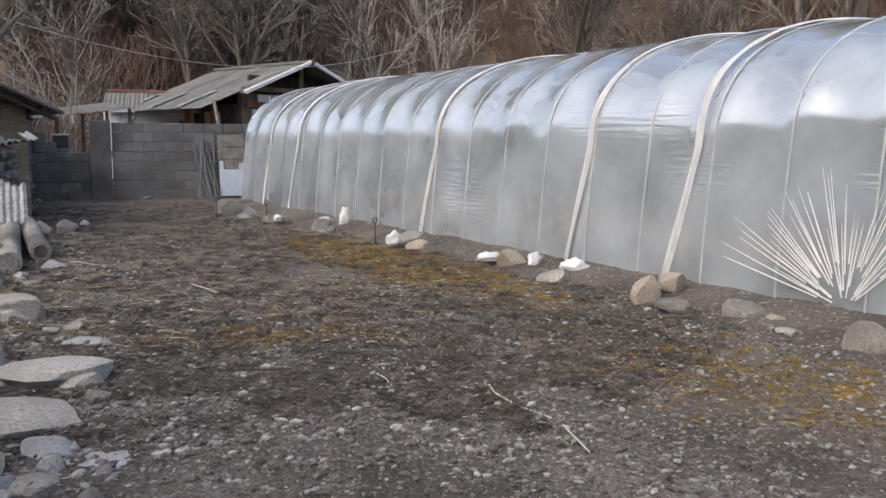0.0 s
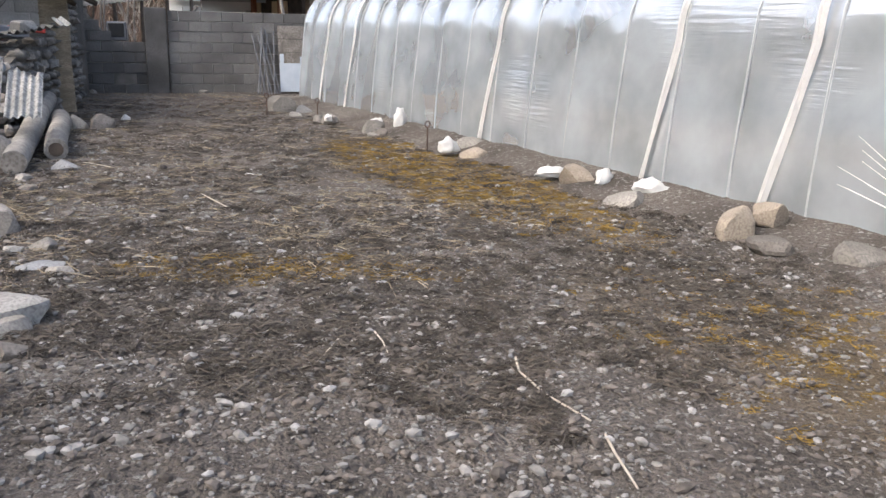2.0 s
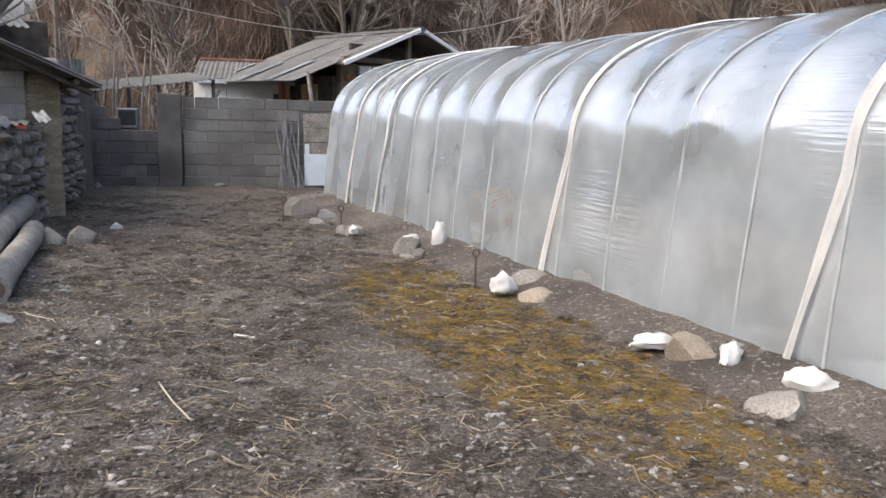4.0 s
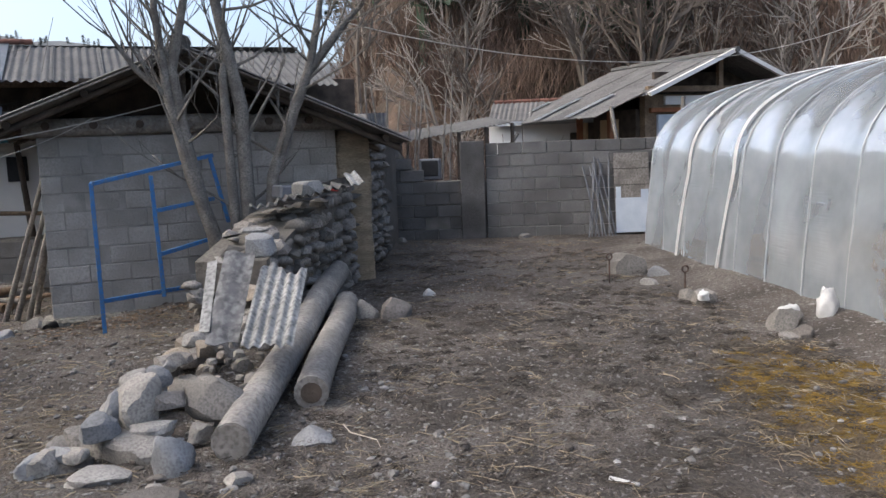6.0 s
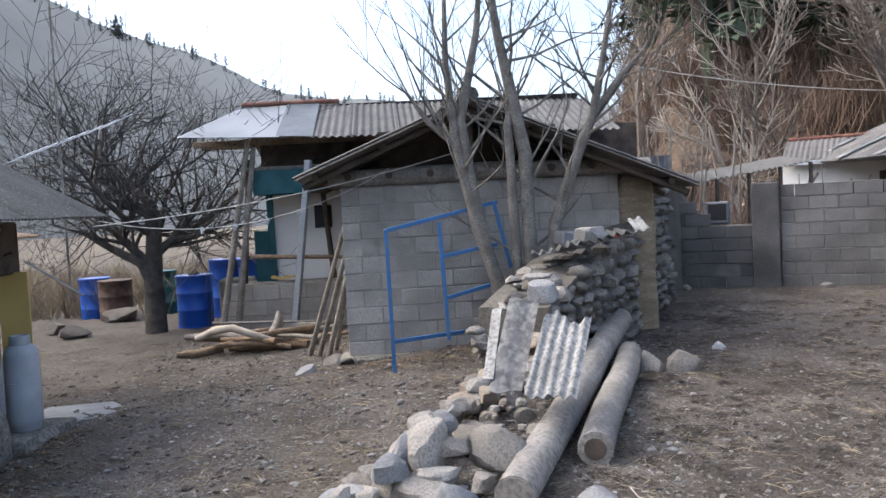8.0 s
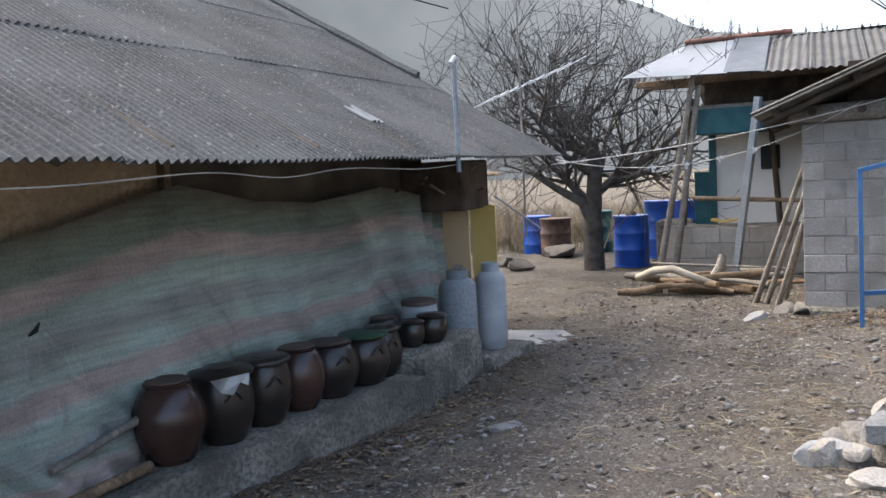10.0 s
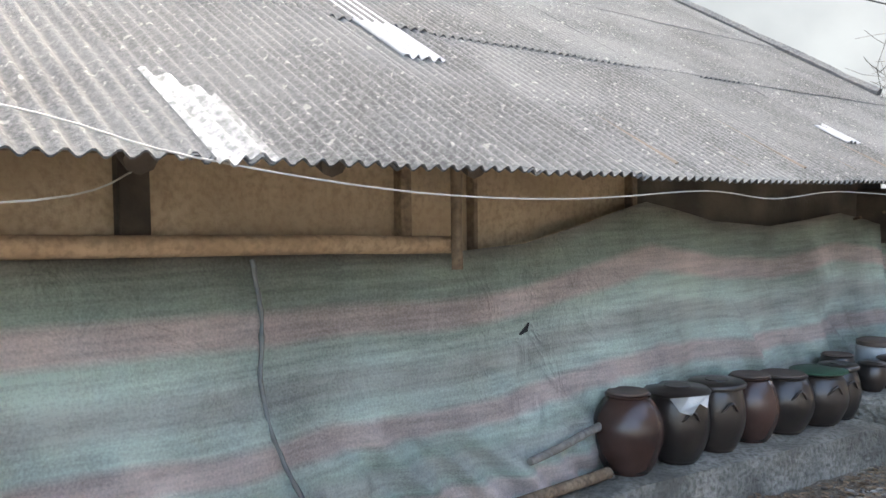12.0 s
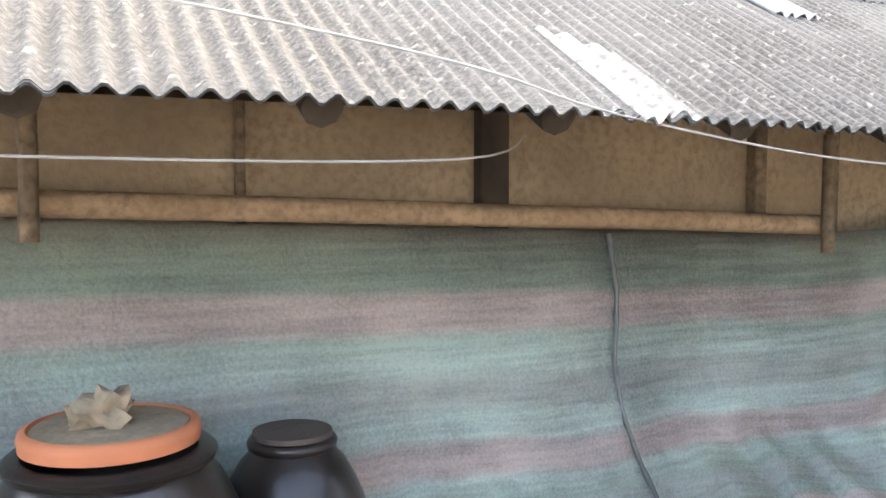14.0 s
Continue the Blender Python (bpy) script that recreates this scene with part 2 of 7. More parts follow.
# ---------- mesh helpers ----------
def part(name, bm, material, parent=None, label="", smooth=False, m=None):
    me = bpy.data.meshes.new(name)
    bm.normal_update()
    bm.to_mesh(me)
    bm.free()
    me.materials.append(material)
    if smooth:
        for f in me.polygons:
            f.use_smooth = True
        me.set_sharp_from_angle(angle=1.05)
    ob = new(name, me)
    if parent is not None:
        ob.parent = parent
    if m is not None:
        ob.matrix_basis = m
    if label:
        ob["label"] = label
    return ob


def thing(name, m, label, category, group="", kind=""):
    ob = new(name)
    ob.empty_display_size = 0.1
    ob.matrix_basis = m
    return tagged(ob, label, category, group, kind)


def box(bm, c, size, rz=0.0, bevel=0.0, m=None):
    mm = Matrix.Translation(c) @ Euler((0, 0, radians(rz))).to_matrix().to_4x4() @ Matrix.Diagonal((*size, 1))
    if m is not None:
        mm = m @ mm
    r = bmesh.ops.create_cube(bm, size=1.0, matrix=mm)
    if bevel:
        es = list({e for v in r["verts"] for e in v.link_edges})
        bmesh.ops.bevel(bm, geom=es, offset=bevel, segments=1, affect="EDGES")
    return bm


def tube(bm, pts, radii, sides=6, cap=True):
    pts = [Vector(p) for p in pts]
    if not hasattr(radii, "__len__"):
        radii = [radii] * len(pts)
    rings, prev = [], None
    for i, p in enumerate(pts):
        d = (pts[min(i + 1, len(pts) - 1)] - pts[max(i - 1, 0)])
        d = d.normalized() if d.length > 1e-9 else Vector((0, 0, 1))
        if prev is None:
            a = d.orthogonal().normalized()
        else:
            a = (prev - d * prev.dot(d))
            a = a.normalized() if a.length > 1e-6 else d.orthogonal().normalized()
        prev = a
        b = d.cross(a)
        rings.append([bm.verts.new(p + (a * math.cos(6.28318 * k / sides) + b * math.sin(6.28318 * k / sides)) * radii[i]) for k in range(sides)])
    for r0, r1 in zip(rings, rings[1:]):
        for k in range(sides):
            bm.faces.new((r0[k], r0[(k + 1) % sides], r1[(k + 1) % sides], r1[k]))
    if cap:
        bm.faces.new(rings[0][::-1])
        bm.faces.new(rings[-1])
    return bm


def bar(bm, a, b, w=0.03):
    a, b = Vector(a), Vector(b)
    d = b - a
    q = d.to_track_quat("Z", "Y").to_matrix().to_4x4()
    box(bm, (0, 0, 0), (w, w, d.length), m=Matrix.Translation((a + b) / 2) @ q, bevel=0.003)
    return bm


def lathe(bm, prof, seg=24, m=None):
    """prof: (radius, z) from the bottom up; a zero radius closes it."""
    rings = []
    for r, z in prof:
        ring = [bm.verts.new((max(r, 1e-4) * math.cos(6.28318 * k / seg), max(r, 1e-4) * math.sin(6.28318 * k / seg), z)) for k in range(seg)]
        rings.append(ring)
    for r0, r1 in zip(rings, rings[1:]):
        for k in range(seg):
            bm.faces.new((r0[k], r0[(k + 1) % seg], r1[(k + 1) % seg], r1[k]))
    bm.faces.new(rings[0][::-1])
    bm.faces.new(rings[-1])
    if m is not None:
        bmesh.ops.transform(bm, matrix=m, verts=[v for r in rings for v in r])
    return bm


def rock_bm(size, seed, sub=3, rough=0.25, flat=0.0):
    bm = bmesh.new()
    bmesh.ops.create_icosphere(bm, subdivisions=sub, radius=0.5)
    off = Vector((seed * 7.13, seed * 3.7, seed * 1.9))
    rv = random.Random(seed * 17 + 3)
    cuts = [(Vector((rv.uniform(-1, 1), rv.uniform(-1, 1), rv.uniform(-0.3, 1))).normalized(), rv.uniform(0.27, 0.40)) for _ in range(8)]
    for v in bm.verts:
        d = 1 + rough * noise.noise(v.co * 2.2 + off) + rough * 0.35 * noise.noise(v.co * 5.5 + off)
        v.co = Vector([math.copysign(abs(2 * q) ** 0.72, q) * 0.5 * 0.94 for q in v.co]) * d
        for cut, lim in cuts:
            k = v.co.dot(cut)
            if k > lim:
                v.co -= cut * (k - lim) * 0.9
        if flat and v.co.z > 0.5 - flat:
            v.co.z = 0.5 - flat + (v.co.z - 0.5 + flat) * 0.15
        if v.co.z < -0.3:
            v.co.z = -0.3 - (-(v.co.z) - 0.3) * 0.4
        v.co = Vector((v.co.x * size[0], v.co.y * size[1], v.co.z * size[2]))
    return bm


ROCKS = {}


def rock(x, y, size, seed, material="river_stone", z=None, rz=0.0, rx=0.0, ry=0.0, name="stone", label="grey rounded river stone lying on bare soil", group="stones of the rubble line", flat=0.0, sink=0.2, rough=0.3, sub=3):
    ob = part(name, rock_bm(size, seed, sub, rough, flat), M[material], smooth=True)
    ob.data.set_sharp_from_angle(angle=0.42)
    zz = (ground(x, y) if z is None else z) + size[2] * (0.42 - sink)
    ob.matrix_basis = pose(x, y, zz, rx, ry, rz)
    return tagged(ob, label, "stone", group)


# the yards' own grid: s runs along the farmhouse, n away from the garden into the house
GRID = 141.0
_c, _s = math.cos(radians(GRID)), math.sin(radians(GRID))


def P(s, n, z=0.0):
    return Vector((s * _c - n * _s, s * _s + n * _c, z))


def SN(x, y):
    return x * _c + y * _s, -x * _s + y * _c


def at(s, n, z=0.0, rz=0.0):
    v = P(s, n, z)
    return pose(v.x, v.y, v.z, 0, 0, GRID + rz)


def smooth01(a, b, x):
    t = max(0.0, min(1.0, (x - a) / (b - a)))
    return t * t * (3 - 2 * t)


def ground(x, y):
    """Height of the earth: the garden lies at 0, the house yard falls away behind the rubble line, the valley lies lower still."""
    s, n = SN(x, y)
    d = n + 2.32 + 0.4 * (s - 3.8)
    z = -0.36 * smooth01(0.6, 6.0, d)
    z -= 0.09 * smooth01(-2.4, -0.9, n) * smooth01(5, 7.5, s) * smooth01(12.6, 11, s)
    z -= 1.6 * smooth01(20, 45, s) * smooth01(-14, 2, n)
    z += 0.02 * noise.noise(Vector((x * 0.5, y * 0.5, 3))) + 0.012 * noise.noise(Vector((x * 1.7, y * 1.7, 9)))
    return z


# ---------- earth ----------
def soil_material():
    m = mat("bare_soil", (0.07, 0.06, 0.05), (0.16, 0.14, 0.12), (0.05, 0.042, 0.036), 1.3, 60, 1.0, 1.0, speck=(0.21, 0.198, 0.182), speck_amount=0.59, depth=0.05)
    nt = m.node_tree
    nd, ln = nt.nodes, nt.links.new
    p = nd["Principled BSDF"]
    col = p.inputs["Base Color"].links[0].from_socket
    # moss and litter follow painted attributes of the mesh
    for attr, to in (("moss", (0.175, 0.115, 0.038, 1)), ("litter", (0.032, 0.026, 0.021, 1)), ("sand", (0.118, 0.108, 0.093, 1)), ("field", (0.22, 0.185, 0.13, 1))):
        at_ = nd.new("ShaderNodeAttribute")
        at_.attribute_name = attr
        n = nd.new("ShaderNodeTexNoise")
        n.inputs["Scale"].default_value, n.inputs["Detail"].default_value = 9, 8
        mul = nd.new("ShaderNodeMath")
        mul.operation = "MULTIPLY_ADD"
        ln(n.outputs[0], mul.inputs[0])
        mul.inputs[1].default_value = 2.2
        mul.inputs[2].default_value = -0.75
        m2 = nd.new("ShaderNodeMath")
        m2.operation, m2.use_clamp = "MULTIPLY", True
        ln(mul.outputs[0], m2.inputs[0])
        ln(at_.outputs["Fac"], m2.inputs[1])
        mx = nd.new("ShaderNodeMix")
        mx.data_type = "RGBA"
        ln(m2.outputs[0], mx.inputs[0])
        ln(col, mx.inputs[6])
        mx.inputs[7].default_value = to
        col = mx.outputs[2]
    ln(col, p.inputs["Base Color"])
    return m


M["soil"] = soil_material()


def blob(x, y, cx, cy, rx, ry, rot=0.0):
    dx, dy = x - cx, y - cy
    a = radians(rot)
    u, v = dx * math.cos(a) + dy * math.sin(a), -dx * math.sin(a) + dy * math.cos(a)
    return max(0.0, 1.0 - (u / rx) ** 2 - (v / ry) ** 2)


def graded(lo, hi, n, mid, far):
    """Grid lines: close together in the middle, wider towards lo and hi, then out to the horizon."""
    inner = np.concatenate([np.linspace(lo, mid[0], n[0])[:-1], np.linspace(mid[0], mid[1], n[1]), np.linspace(mid[1], hi, n[2])[1:]])
    out = np.geomspace(0.25, far, 26)
    return np.concatenate([(lo - out)[::-1], inner, hi + out])


def clods(x, y):
    """Small lumps of the dug soil."""
    k = noise.noise(Vector((x * 9, y * 9, 5)))
    return 0.018 * noise.noise(Vector((x * 4.3, y * 4.3, 1))) + 0.030 * max(0.0, k) + 0.006 * k + 0.020 * max(0.0, noise.noise(Vector((x * 17, y * 17, 8))))


def build_ground():
    xs, ys = graded(-20, 8, (70, 210, 30), (-6.5, 3.5), 900), graded(-2, 24, (20, 240, 50), (2.5, 14), 900)
    nx, ny = len(xs), len(ys)
    verts, moss, litter, sand, field = [], [], [], [], []
    for j, y in enumerate(ys):
        for i, x in enumerate(xs):
            z = ground(x, y)
            near = -20 < x < 8 and -2 < y < 24
            if near:
                z += clods(x, y)
            verts.append((x, y, z))
            w = 0.25 * noise.noise(Vector((x * 1.2, y * 1.2, 7)))
            s, n = SN(x, y)
            mo = 1.3 * blob(x, y, -0.75, 9.9, 3.1, 0.75, -58) + 1.2 * blob(x, y, -1.3, 6.6, 0.8, 0.35, 10) + 0.45 * blob(x, y, 1.4, 5.8, 1.7, 0.9, -55) + 0.6 * blob(x, y, -0.7, 6.7, 0.6, 0.22, 5)
            mo += 0.7 * blob(s, n, 11.2, -1.1, 1.6, 0.5) + 0.6 * blob(s, n, 9.3, -0.75, 2.0, 0.4) + 0.45 * blob(s, n, 10.0, -3.2, 1.2, 0.5)
            moss.append(max(0.0, min(1.0, mo + w * (mo > 0))))
            li = 0.9 * blob(x, y, 0.75, 7.0, 1.2, 0.5, -40) + 0.8 * noise.noise(Vector((x * 1.1, y * 1.1, 21))) + 0.35 * (n < -6.5)
            litter.append(max(0.0, min(1.0, li)))
            sa = 0.8 * blob(x, y, -4.2, 15.5, 2.2, 1.4) + 0.7 * smooth01(-5.5, -2.5, n) * smooth01(5, 8, s)
            sand.append(max(0.0, min(0.95, sa)))
            field.append(smooth01(22, 28, s) * smooth01(-10, 0, n))
    faces = [(j * nx + i, j * nx + i + 1, (j + 1) * nx + i + 1, (j + 1) * nx + i) for j in range(ny - 1) for i in range(nx - 1)]
    me = bpy.data.meshes.new("ground")
    me.from_pydata(verts, [], faces)
    for name, vals in (("moss", moss), ("litter", litter), ("sand", sand), ("field", field)):
        me.attributes.new(name, "FLOAT", "POINT").data.foreach_set("value", vals)
    me.materials.append(M["soil"])
    for f in me.polygons:
        f.use_smooth = True
    tagged(new("ground", me), "bare brown stony soil with patches of ochre moss", "ground", kind="structure")


build_ground()


# ---------- farmhouse ----------
def corrugated(width, length, pitch=0.065, amp=0.012, thick=0.007, rows=4, per=6, ragged=0.0, seed=0):
    """A wavy sheet in x (across) and y (down the slope), with both faces and its edges."""
    bm = bmesh.new()
    nw = int(round(width / pitch * per))
    top, bot = [], []
    for j in range(rows + 1):
        rt, rb = [], []
        for i in range(nw + 1):
            x = width * i / nw
            y = length * j / rows
            if ragged and j == 0:
                y -= ragged * noise.noise(Vector((x * 9, seed, 0)))
            if ragged and j == rows:
                y += 2 * ragged * noise.noise(Vector((x * 7, seed, 5)))
            z = amp * math.sin(6.28318 * x / pitch)
            rt.append(bm.verts.new((x, y, z)))
            rb.append(bm.verts.new((x, y, z - thick)))
        top.append(rt)
        bot.append(rb)
    for j in range(rows):
        for i in range(nw):
            bm.faces.new((top[j][i], top[j][i + 1], top[j + 1][i + 1], top[j + 1][i]))
            bm.faces.new((bot[j][i + 1], bot[j][i], bot[j + 1][i], bot[j + 1][i + 1]))
    for i in range(nw):
        bm.faces.new((bot[0][i], bot[0][i + 1], top[0][i + 1], top[0][i]))
        bm.faces.new((top[rows][i], top[rows][i + 1], bot[rows][i + 1], bot[rows][i]))
    return bm


EAVE_N, EAVE_Z, SLOPE = -0.92, 1.60, 30.0
HOUSE_S0, HOUSE_S1 = 2.2, 13.9


def farmhouse():
    h = thing("farmhouse", at(8, 0.3, -0.1), "old mud-walled farmhouse with a grey corrugated slate roof", "house")
    inv = h.matrix_basis.inverted()
    L = lambda s, n, z: inv @ P(s, n, z)
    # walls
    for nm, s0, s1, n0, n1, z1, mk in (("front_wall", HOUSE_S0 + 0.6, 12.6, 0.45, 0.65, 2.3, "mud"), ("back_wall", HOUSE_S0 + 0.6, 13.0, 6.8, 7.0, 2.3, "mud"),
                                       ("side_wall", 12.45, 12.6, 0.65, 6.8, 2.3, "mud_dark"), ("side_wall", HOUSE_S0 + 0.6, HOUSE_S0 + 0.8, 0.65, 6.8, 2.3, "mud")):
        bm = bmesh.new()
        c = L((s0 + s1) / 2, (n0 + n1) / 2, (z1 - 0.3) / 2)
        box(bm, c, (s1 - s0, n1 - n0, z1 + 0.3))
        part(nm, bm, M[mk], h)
    # dark panel over the far stretch of the front wall
    part("sooty_panel", box(bmesh.new(), L(11.15, 0.42, 1.2), (3.92, 0.05, 1.9)), M["mud_dark"], h, "dark stretch of wall")
    # roof sheets
    roof = new("roof")
    roof.parent = h
    roof["label"] = "weathered grey corrugated slate roof with lichen"
    sheet_w, sheet_l = 0.715, 1.75
    data = [corrugated(sheet_w, sheet_l) for _ in range(1)]
    first = part("roof_sheet", data[0], M["slate"], roof, smooth=True)
    tilt = Euler((radians(SLOPE), 0, 0)).to_matrix().to_4x4()
    k = 0
    cols = int((HOUSE_S1 - HOUSE_S0) / 0.65)
    for r in range(4):
        for c in range(cols):
            o = first if k == 0 else new("roof_sheet", first.data)
            o.parent = roof
            d = r * 1.6
            rv = random.Random(k * 31 + 5)
            o.matrix_basis = Matrix.Translation(L(HOUSE_S0 + c * 0.65, EAVE_N + d * math.cos(radians(SLOPE)), EAVE_Z + 0.045 * smooth01(8.0, 4.5, HOUSE_S0 + c * 0.65) + d * math.sin(radians(SLOPE)) + 0.003 * (c % 2) + 0.009 * r)) @ tilt @ pose(0, rv.uniform(-0.012, 0.012), 0, rv.uniform(-0.3, 0.3), 0, rv.uniform(-0.25, 0.25))
            k += 1
    # far slope, seen by nobody, closes the roof
    ridge_n = EAVE_N + 6.5 * math.cos(radians(SLOPE))
    ridge_z = EAVE_Z + 6.5 * math.sin(radians(SLOPE))
    bm = bmesh.new()
    v = [bm.verts.new(L(s, n, z)) for s, n, z in ((HOUSE_S0, ridge_n, ridge_z), (HOUSE_S1, ridge_n, ridge_z), (HOUSE_S1, 2 * ridge_n - EAVE_N, EAVE_Z), (HOUSE_S0, 2 * ridge_n - EAVE_N, EAVE_Z))]
    bm.faces.new(v)
    bmesh.ops.solidify(bm, geom=bm.faces[:], thickness=0.03)
    part("back_slope", bm, M["slate_old"], roof)
    # mortar verge cap along the gable edge
    bm = bmesh.new()
    pts = [L(HOUSE_S1 - 0.05, EAVE_N + d * math.cos(radians(SLOPE)), EAVE_Z + d * math.sin(radians(SLOPE)) + 0.045 + 0.02 * noise.noise(Vector((d * 2, 0, 0)))) for d in np.linspace(1.9, 6.5, 24)]
    tube(bm, pts, [0.06 + 0.02 * noise.noise(Vector((i * 0.7, 3, 0))) for i in range(24)], 6)
    part("verge_cap", bm, M["slate_old"], roof, "grey mortar cap along the verge")
    bm = bmesh.new()
    tube(bm, [L(HOUSE_S0, ridge_n, ridge_z + 0.03), L(HOUSE_S1, ridge_n, ridge_z + 0.03)], 0.09, 8)
    part("ridge_cap", bm, M["slate_old"], roof)
    # pale strip and patches on the roof
    def patch(name, s0, d0, w, l, mk, label, lift=0.03):
        bm = corrugated(w, l, rows=3, seed=s0, ragged=0.1)
        o = part(name, bm, M[mk], roof, label, smooth=True)
        o.matrix_basis = Matrix.Translation(L(s0, EAVE_N + d0 * math.cos(radians(SLOPE)), EAVE_Z + d0 * math.sin(radians(SLOPE)) + lift)) @ tilt
    patch("repair_sheet", 6.95, 1.12, 0.26, 1.9, "slate_new", "newer pale slate strip laid over the roof")
    patch("lime_patch", 5.52, 0.012, 0.195, 0.5, "slate_white", "white lime stain on the slate", lift=0.047)
    patch("repair_sheet", 10.42, 0.55, 0.2, 0.3, "slate_new", "small pale slate patch", lift=0.02)
    return h, L


house, HL = farmhouse()


def tarp():
    """The striped tarpaulin that hangs from under the eaves down to the step."""
    h = house
    s0, s1 = HOUSE_S0 + 0.6, 13.1
    nu, nv = 400, 60
    bm = bmesh.new()
    uv = bm.verts.layers.float.new("v")

    def top(s):
        pts = ((2.0, 1.40), (4.0, 1.37), (7.3, 1.26), (7.9, 1.28), (9.05, 1.50), (9.8, 1.36), (10.6, 1.30), (11.8, 1.38), (12.4, 1.30), (12.8, 1.17), (13.1, 1.06))
        return float(np.interp(s, [p[0] for p in pts], [p[1] for p in pts]))
    grid = []
    for j in range(nv + 1):
        row = []
        for i in range(nu + 1):
            s = s0 + (s1 - s0) * i / nu
            f = j / nv
            z0 = top(s)
            z = z0 + (-0.16 - z0) * f
            n = 0.2 - 0.12 * f + 0.05 * noise.noise(Vector((s * 1.3, f * 2.0, 2))) + 0.03 * f * noise.noise(Vector((s * 4 + f * 5, f * 2.5, 5)))
            n += 0.06 * f * math.sin(s * 5 - f * 3 + 2 * noise.noise(Vector((s, f, 0)))) * (1 if s > 5 else 0.4)
            n += 0.10 * smooth01(0.25, 0.9, f) * noise.noise(Vector((s * 6 - f * 9, f * 3, 12))) + 0.035 * smooth01(0.5, 1, f) * noise.noise(Vector((s * 15 + f * 8, f * 7, 2)))
            k = s - 9.9 - 1.0 * (f - 0.4)
            n -= 0.08 * math.exp(-(k / 0.06) ** 2) * smooth01(0.2, 0.5, f) + 0.03 * math.exp(-((k + 0.35) / 0.07) ** 2) * smooth01(0.3, 0.6, f)
            z -= 0.02 * noise.noise(Vector((s * 2.2, f * 2, 31))) * math.sin(math.pi * f)
            n += 0.06 * smooth01(12.3, 12.6, s) * math.sin(s * 24 + f * 2)
            k = s - 6.22 - 0.42 * max(0, f - 0.35) - 0.03 * math.sin(f * 9)
            n += 0.02 * smooth01(0.02, -0.02, k)
            v = bm.verts.new(HL(s, n, z))
            v[uv] = f
            row.append(v)
        grid.append(row)
    for j in range(nv):
        for i in range(nu):
            bm.faces.new((grid[j][i], grid[j][i + 1], grid[j + 1][i + 1], grid[j + 1][i]))
    bmesh.ops.solidify(bm, geom=bm.faces[:], thickness=0.004)
    m = bpy.data.materials.new("striped_tarpaulin")
    m.use_nodes = True
    nd, ln = m.node_tree.nodes, m.node_tree.links.new
    p = nd["Principled BSDF"]
    p.inputs["Roughness"].default_value = 0.8
    a = nd.new("ShaderNodeAttribute")
    a.attribute_name = "v"
    r = nd.new("ShaderNodeValToRGB")
    r.color_ramp.interpolation = "LINEAR"
    G1, G2, PK, GY = (0.44, 0.525, 0.46, 1), (0.53, 0.615, 0.555, 1), (0.57, 0.485, 0.45, 1), (0.45, 0.48, 0.44, 1)
    # the top three stops are darker than the bands below
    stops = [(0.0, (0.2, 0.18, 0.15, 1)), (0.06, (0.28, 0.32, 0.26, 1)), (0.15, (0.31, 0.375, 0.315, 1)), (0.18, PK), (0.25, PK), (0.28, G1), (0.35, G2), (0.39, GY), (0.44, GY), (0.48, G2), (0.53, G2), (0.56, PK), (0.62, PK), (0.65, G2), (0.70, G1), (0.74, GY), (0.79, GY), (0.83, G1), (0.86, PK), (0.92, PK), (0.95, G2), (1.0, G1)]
    el = r.color_ramp.elements
    el[0].position, el[0].color = stops[0]
    el[1].position, el[1].color = stops[-1]
    for pos, colr in stops[1:-1]:
        e = el.new(pos)
        e.color = colr
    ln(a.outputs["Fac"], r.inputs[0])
    geo = nd.new("ShaderNodeNewGeometry")
    n1 = nd.new("ShaderNodeTexNoise")
    n1.inputs["Scale"].default_value, n1.inputs["Detail"].default_value = 90, 3
    ln(geo.outputs["Position"], n1.inputs["Vector"])
    n2 = nd.new("ShaderNodeTexNoise")
    n2.inputs["Scale"].default_value, n2.inputs["Detail"].default_value = 1.4, 5
    ln(geo.outputs["Position"], n2.inputs["Vector"])
    add = nd.new("ShaderNodeMath")
    # streaks along the weave
    turn = nd.new("ShaderNodeMapping")
    turn.inputs["Rotation"].default_value = (0, 0, radians(-GRID))
    ln(geo.outputs["Position"], turn.inputs["Vector"])
    wv = nd.new("ShaderNodeMapping")
    wv.inputs["Scale"].default_value = (2.5, 2.5, 42)
    ln(turn.outputs[0], wv.inputs["Vector"])
    n3 = nd.new("ShaderNodeTexNoise")
    n3.inputs["Scale"].default_value, n3.inputs["Detail"].default_value = 1.0, 4
    ln(wv.outputs[0], n3.inputs["Vector"])
    half = nd.new("ShaderNodeMix")
    half.inputs[0].default_value = 0.5
    ln(n1.outputs[0], half.inputs[2])
    ln(n3.outputs[0], half.inputs[3])
    ln(half.outputs[0], add.inputs[0])
    ln(n2.outputs[0], add.inputs[1])
    mr = nd.new("ShaderNodeMapRange")
    mr.inputs[1].default_value, mr.inputs[2].default_value, mr.inputs[3].default_value, mr.inputs[4].default_value = 0.76, 1.24, 0.6, 1.4
    ln(add.outputs[0], mr.inputs[0])
    hs = nd.new("ShaderNodeHueSaturation")
    ln(mr.outputs[0], hs.inputs["Value"])
    ln(r.outputs[0], hs.inputs["Color"])
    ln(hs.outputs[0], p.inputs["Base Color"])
    bp = nd.new("ShaderNodeBump")
    bp.inputs["Strength"].default_value, bp.inputs["Distance"].default_value = 0.35, 0.006
    ln(n1.outputs[0], bp.inputs["Height"])
    # small creases of the cloth
    n4 = nd.new("ShaderNodeTexNoise")
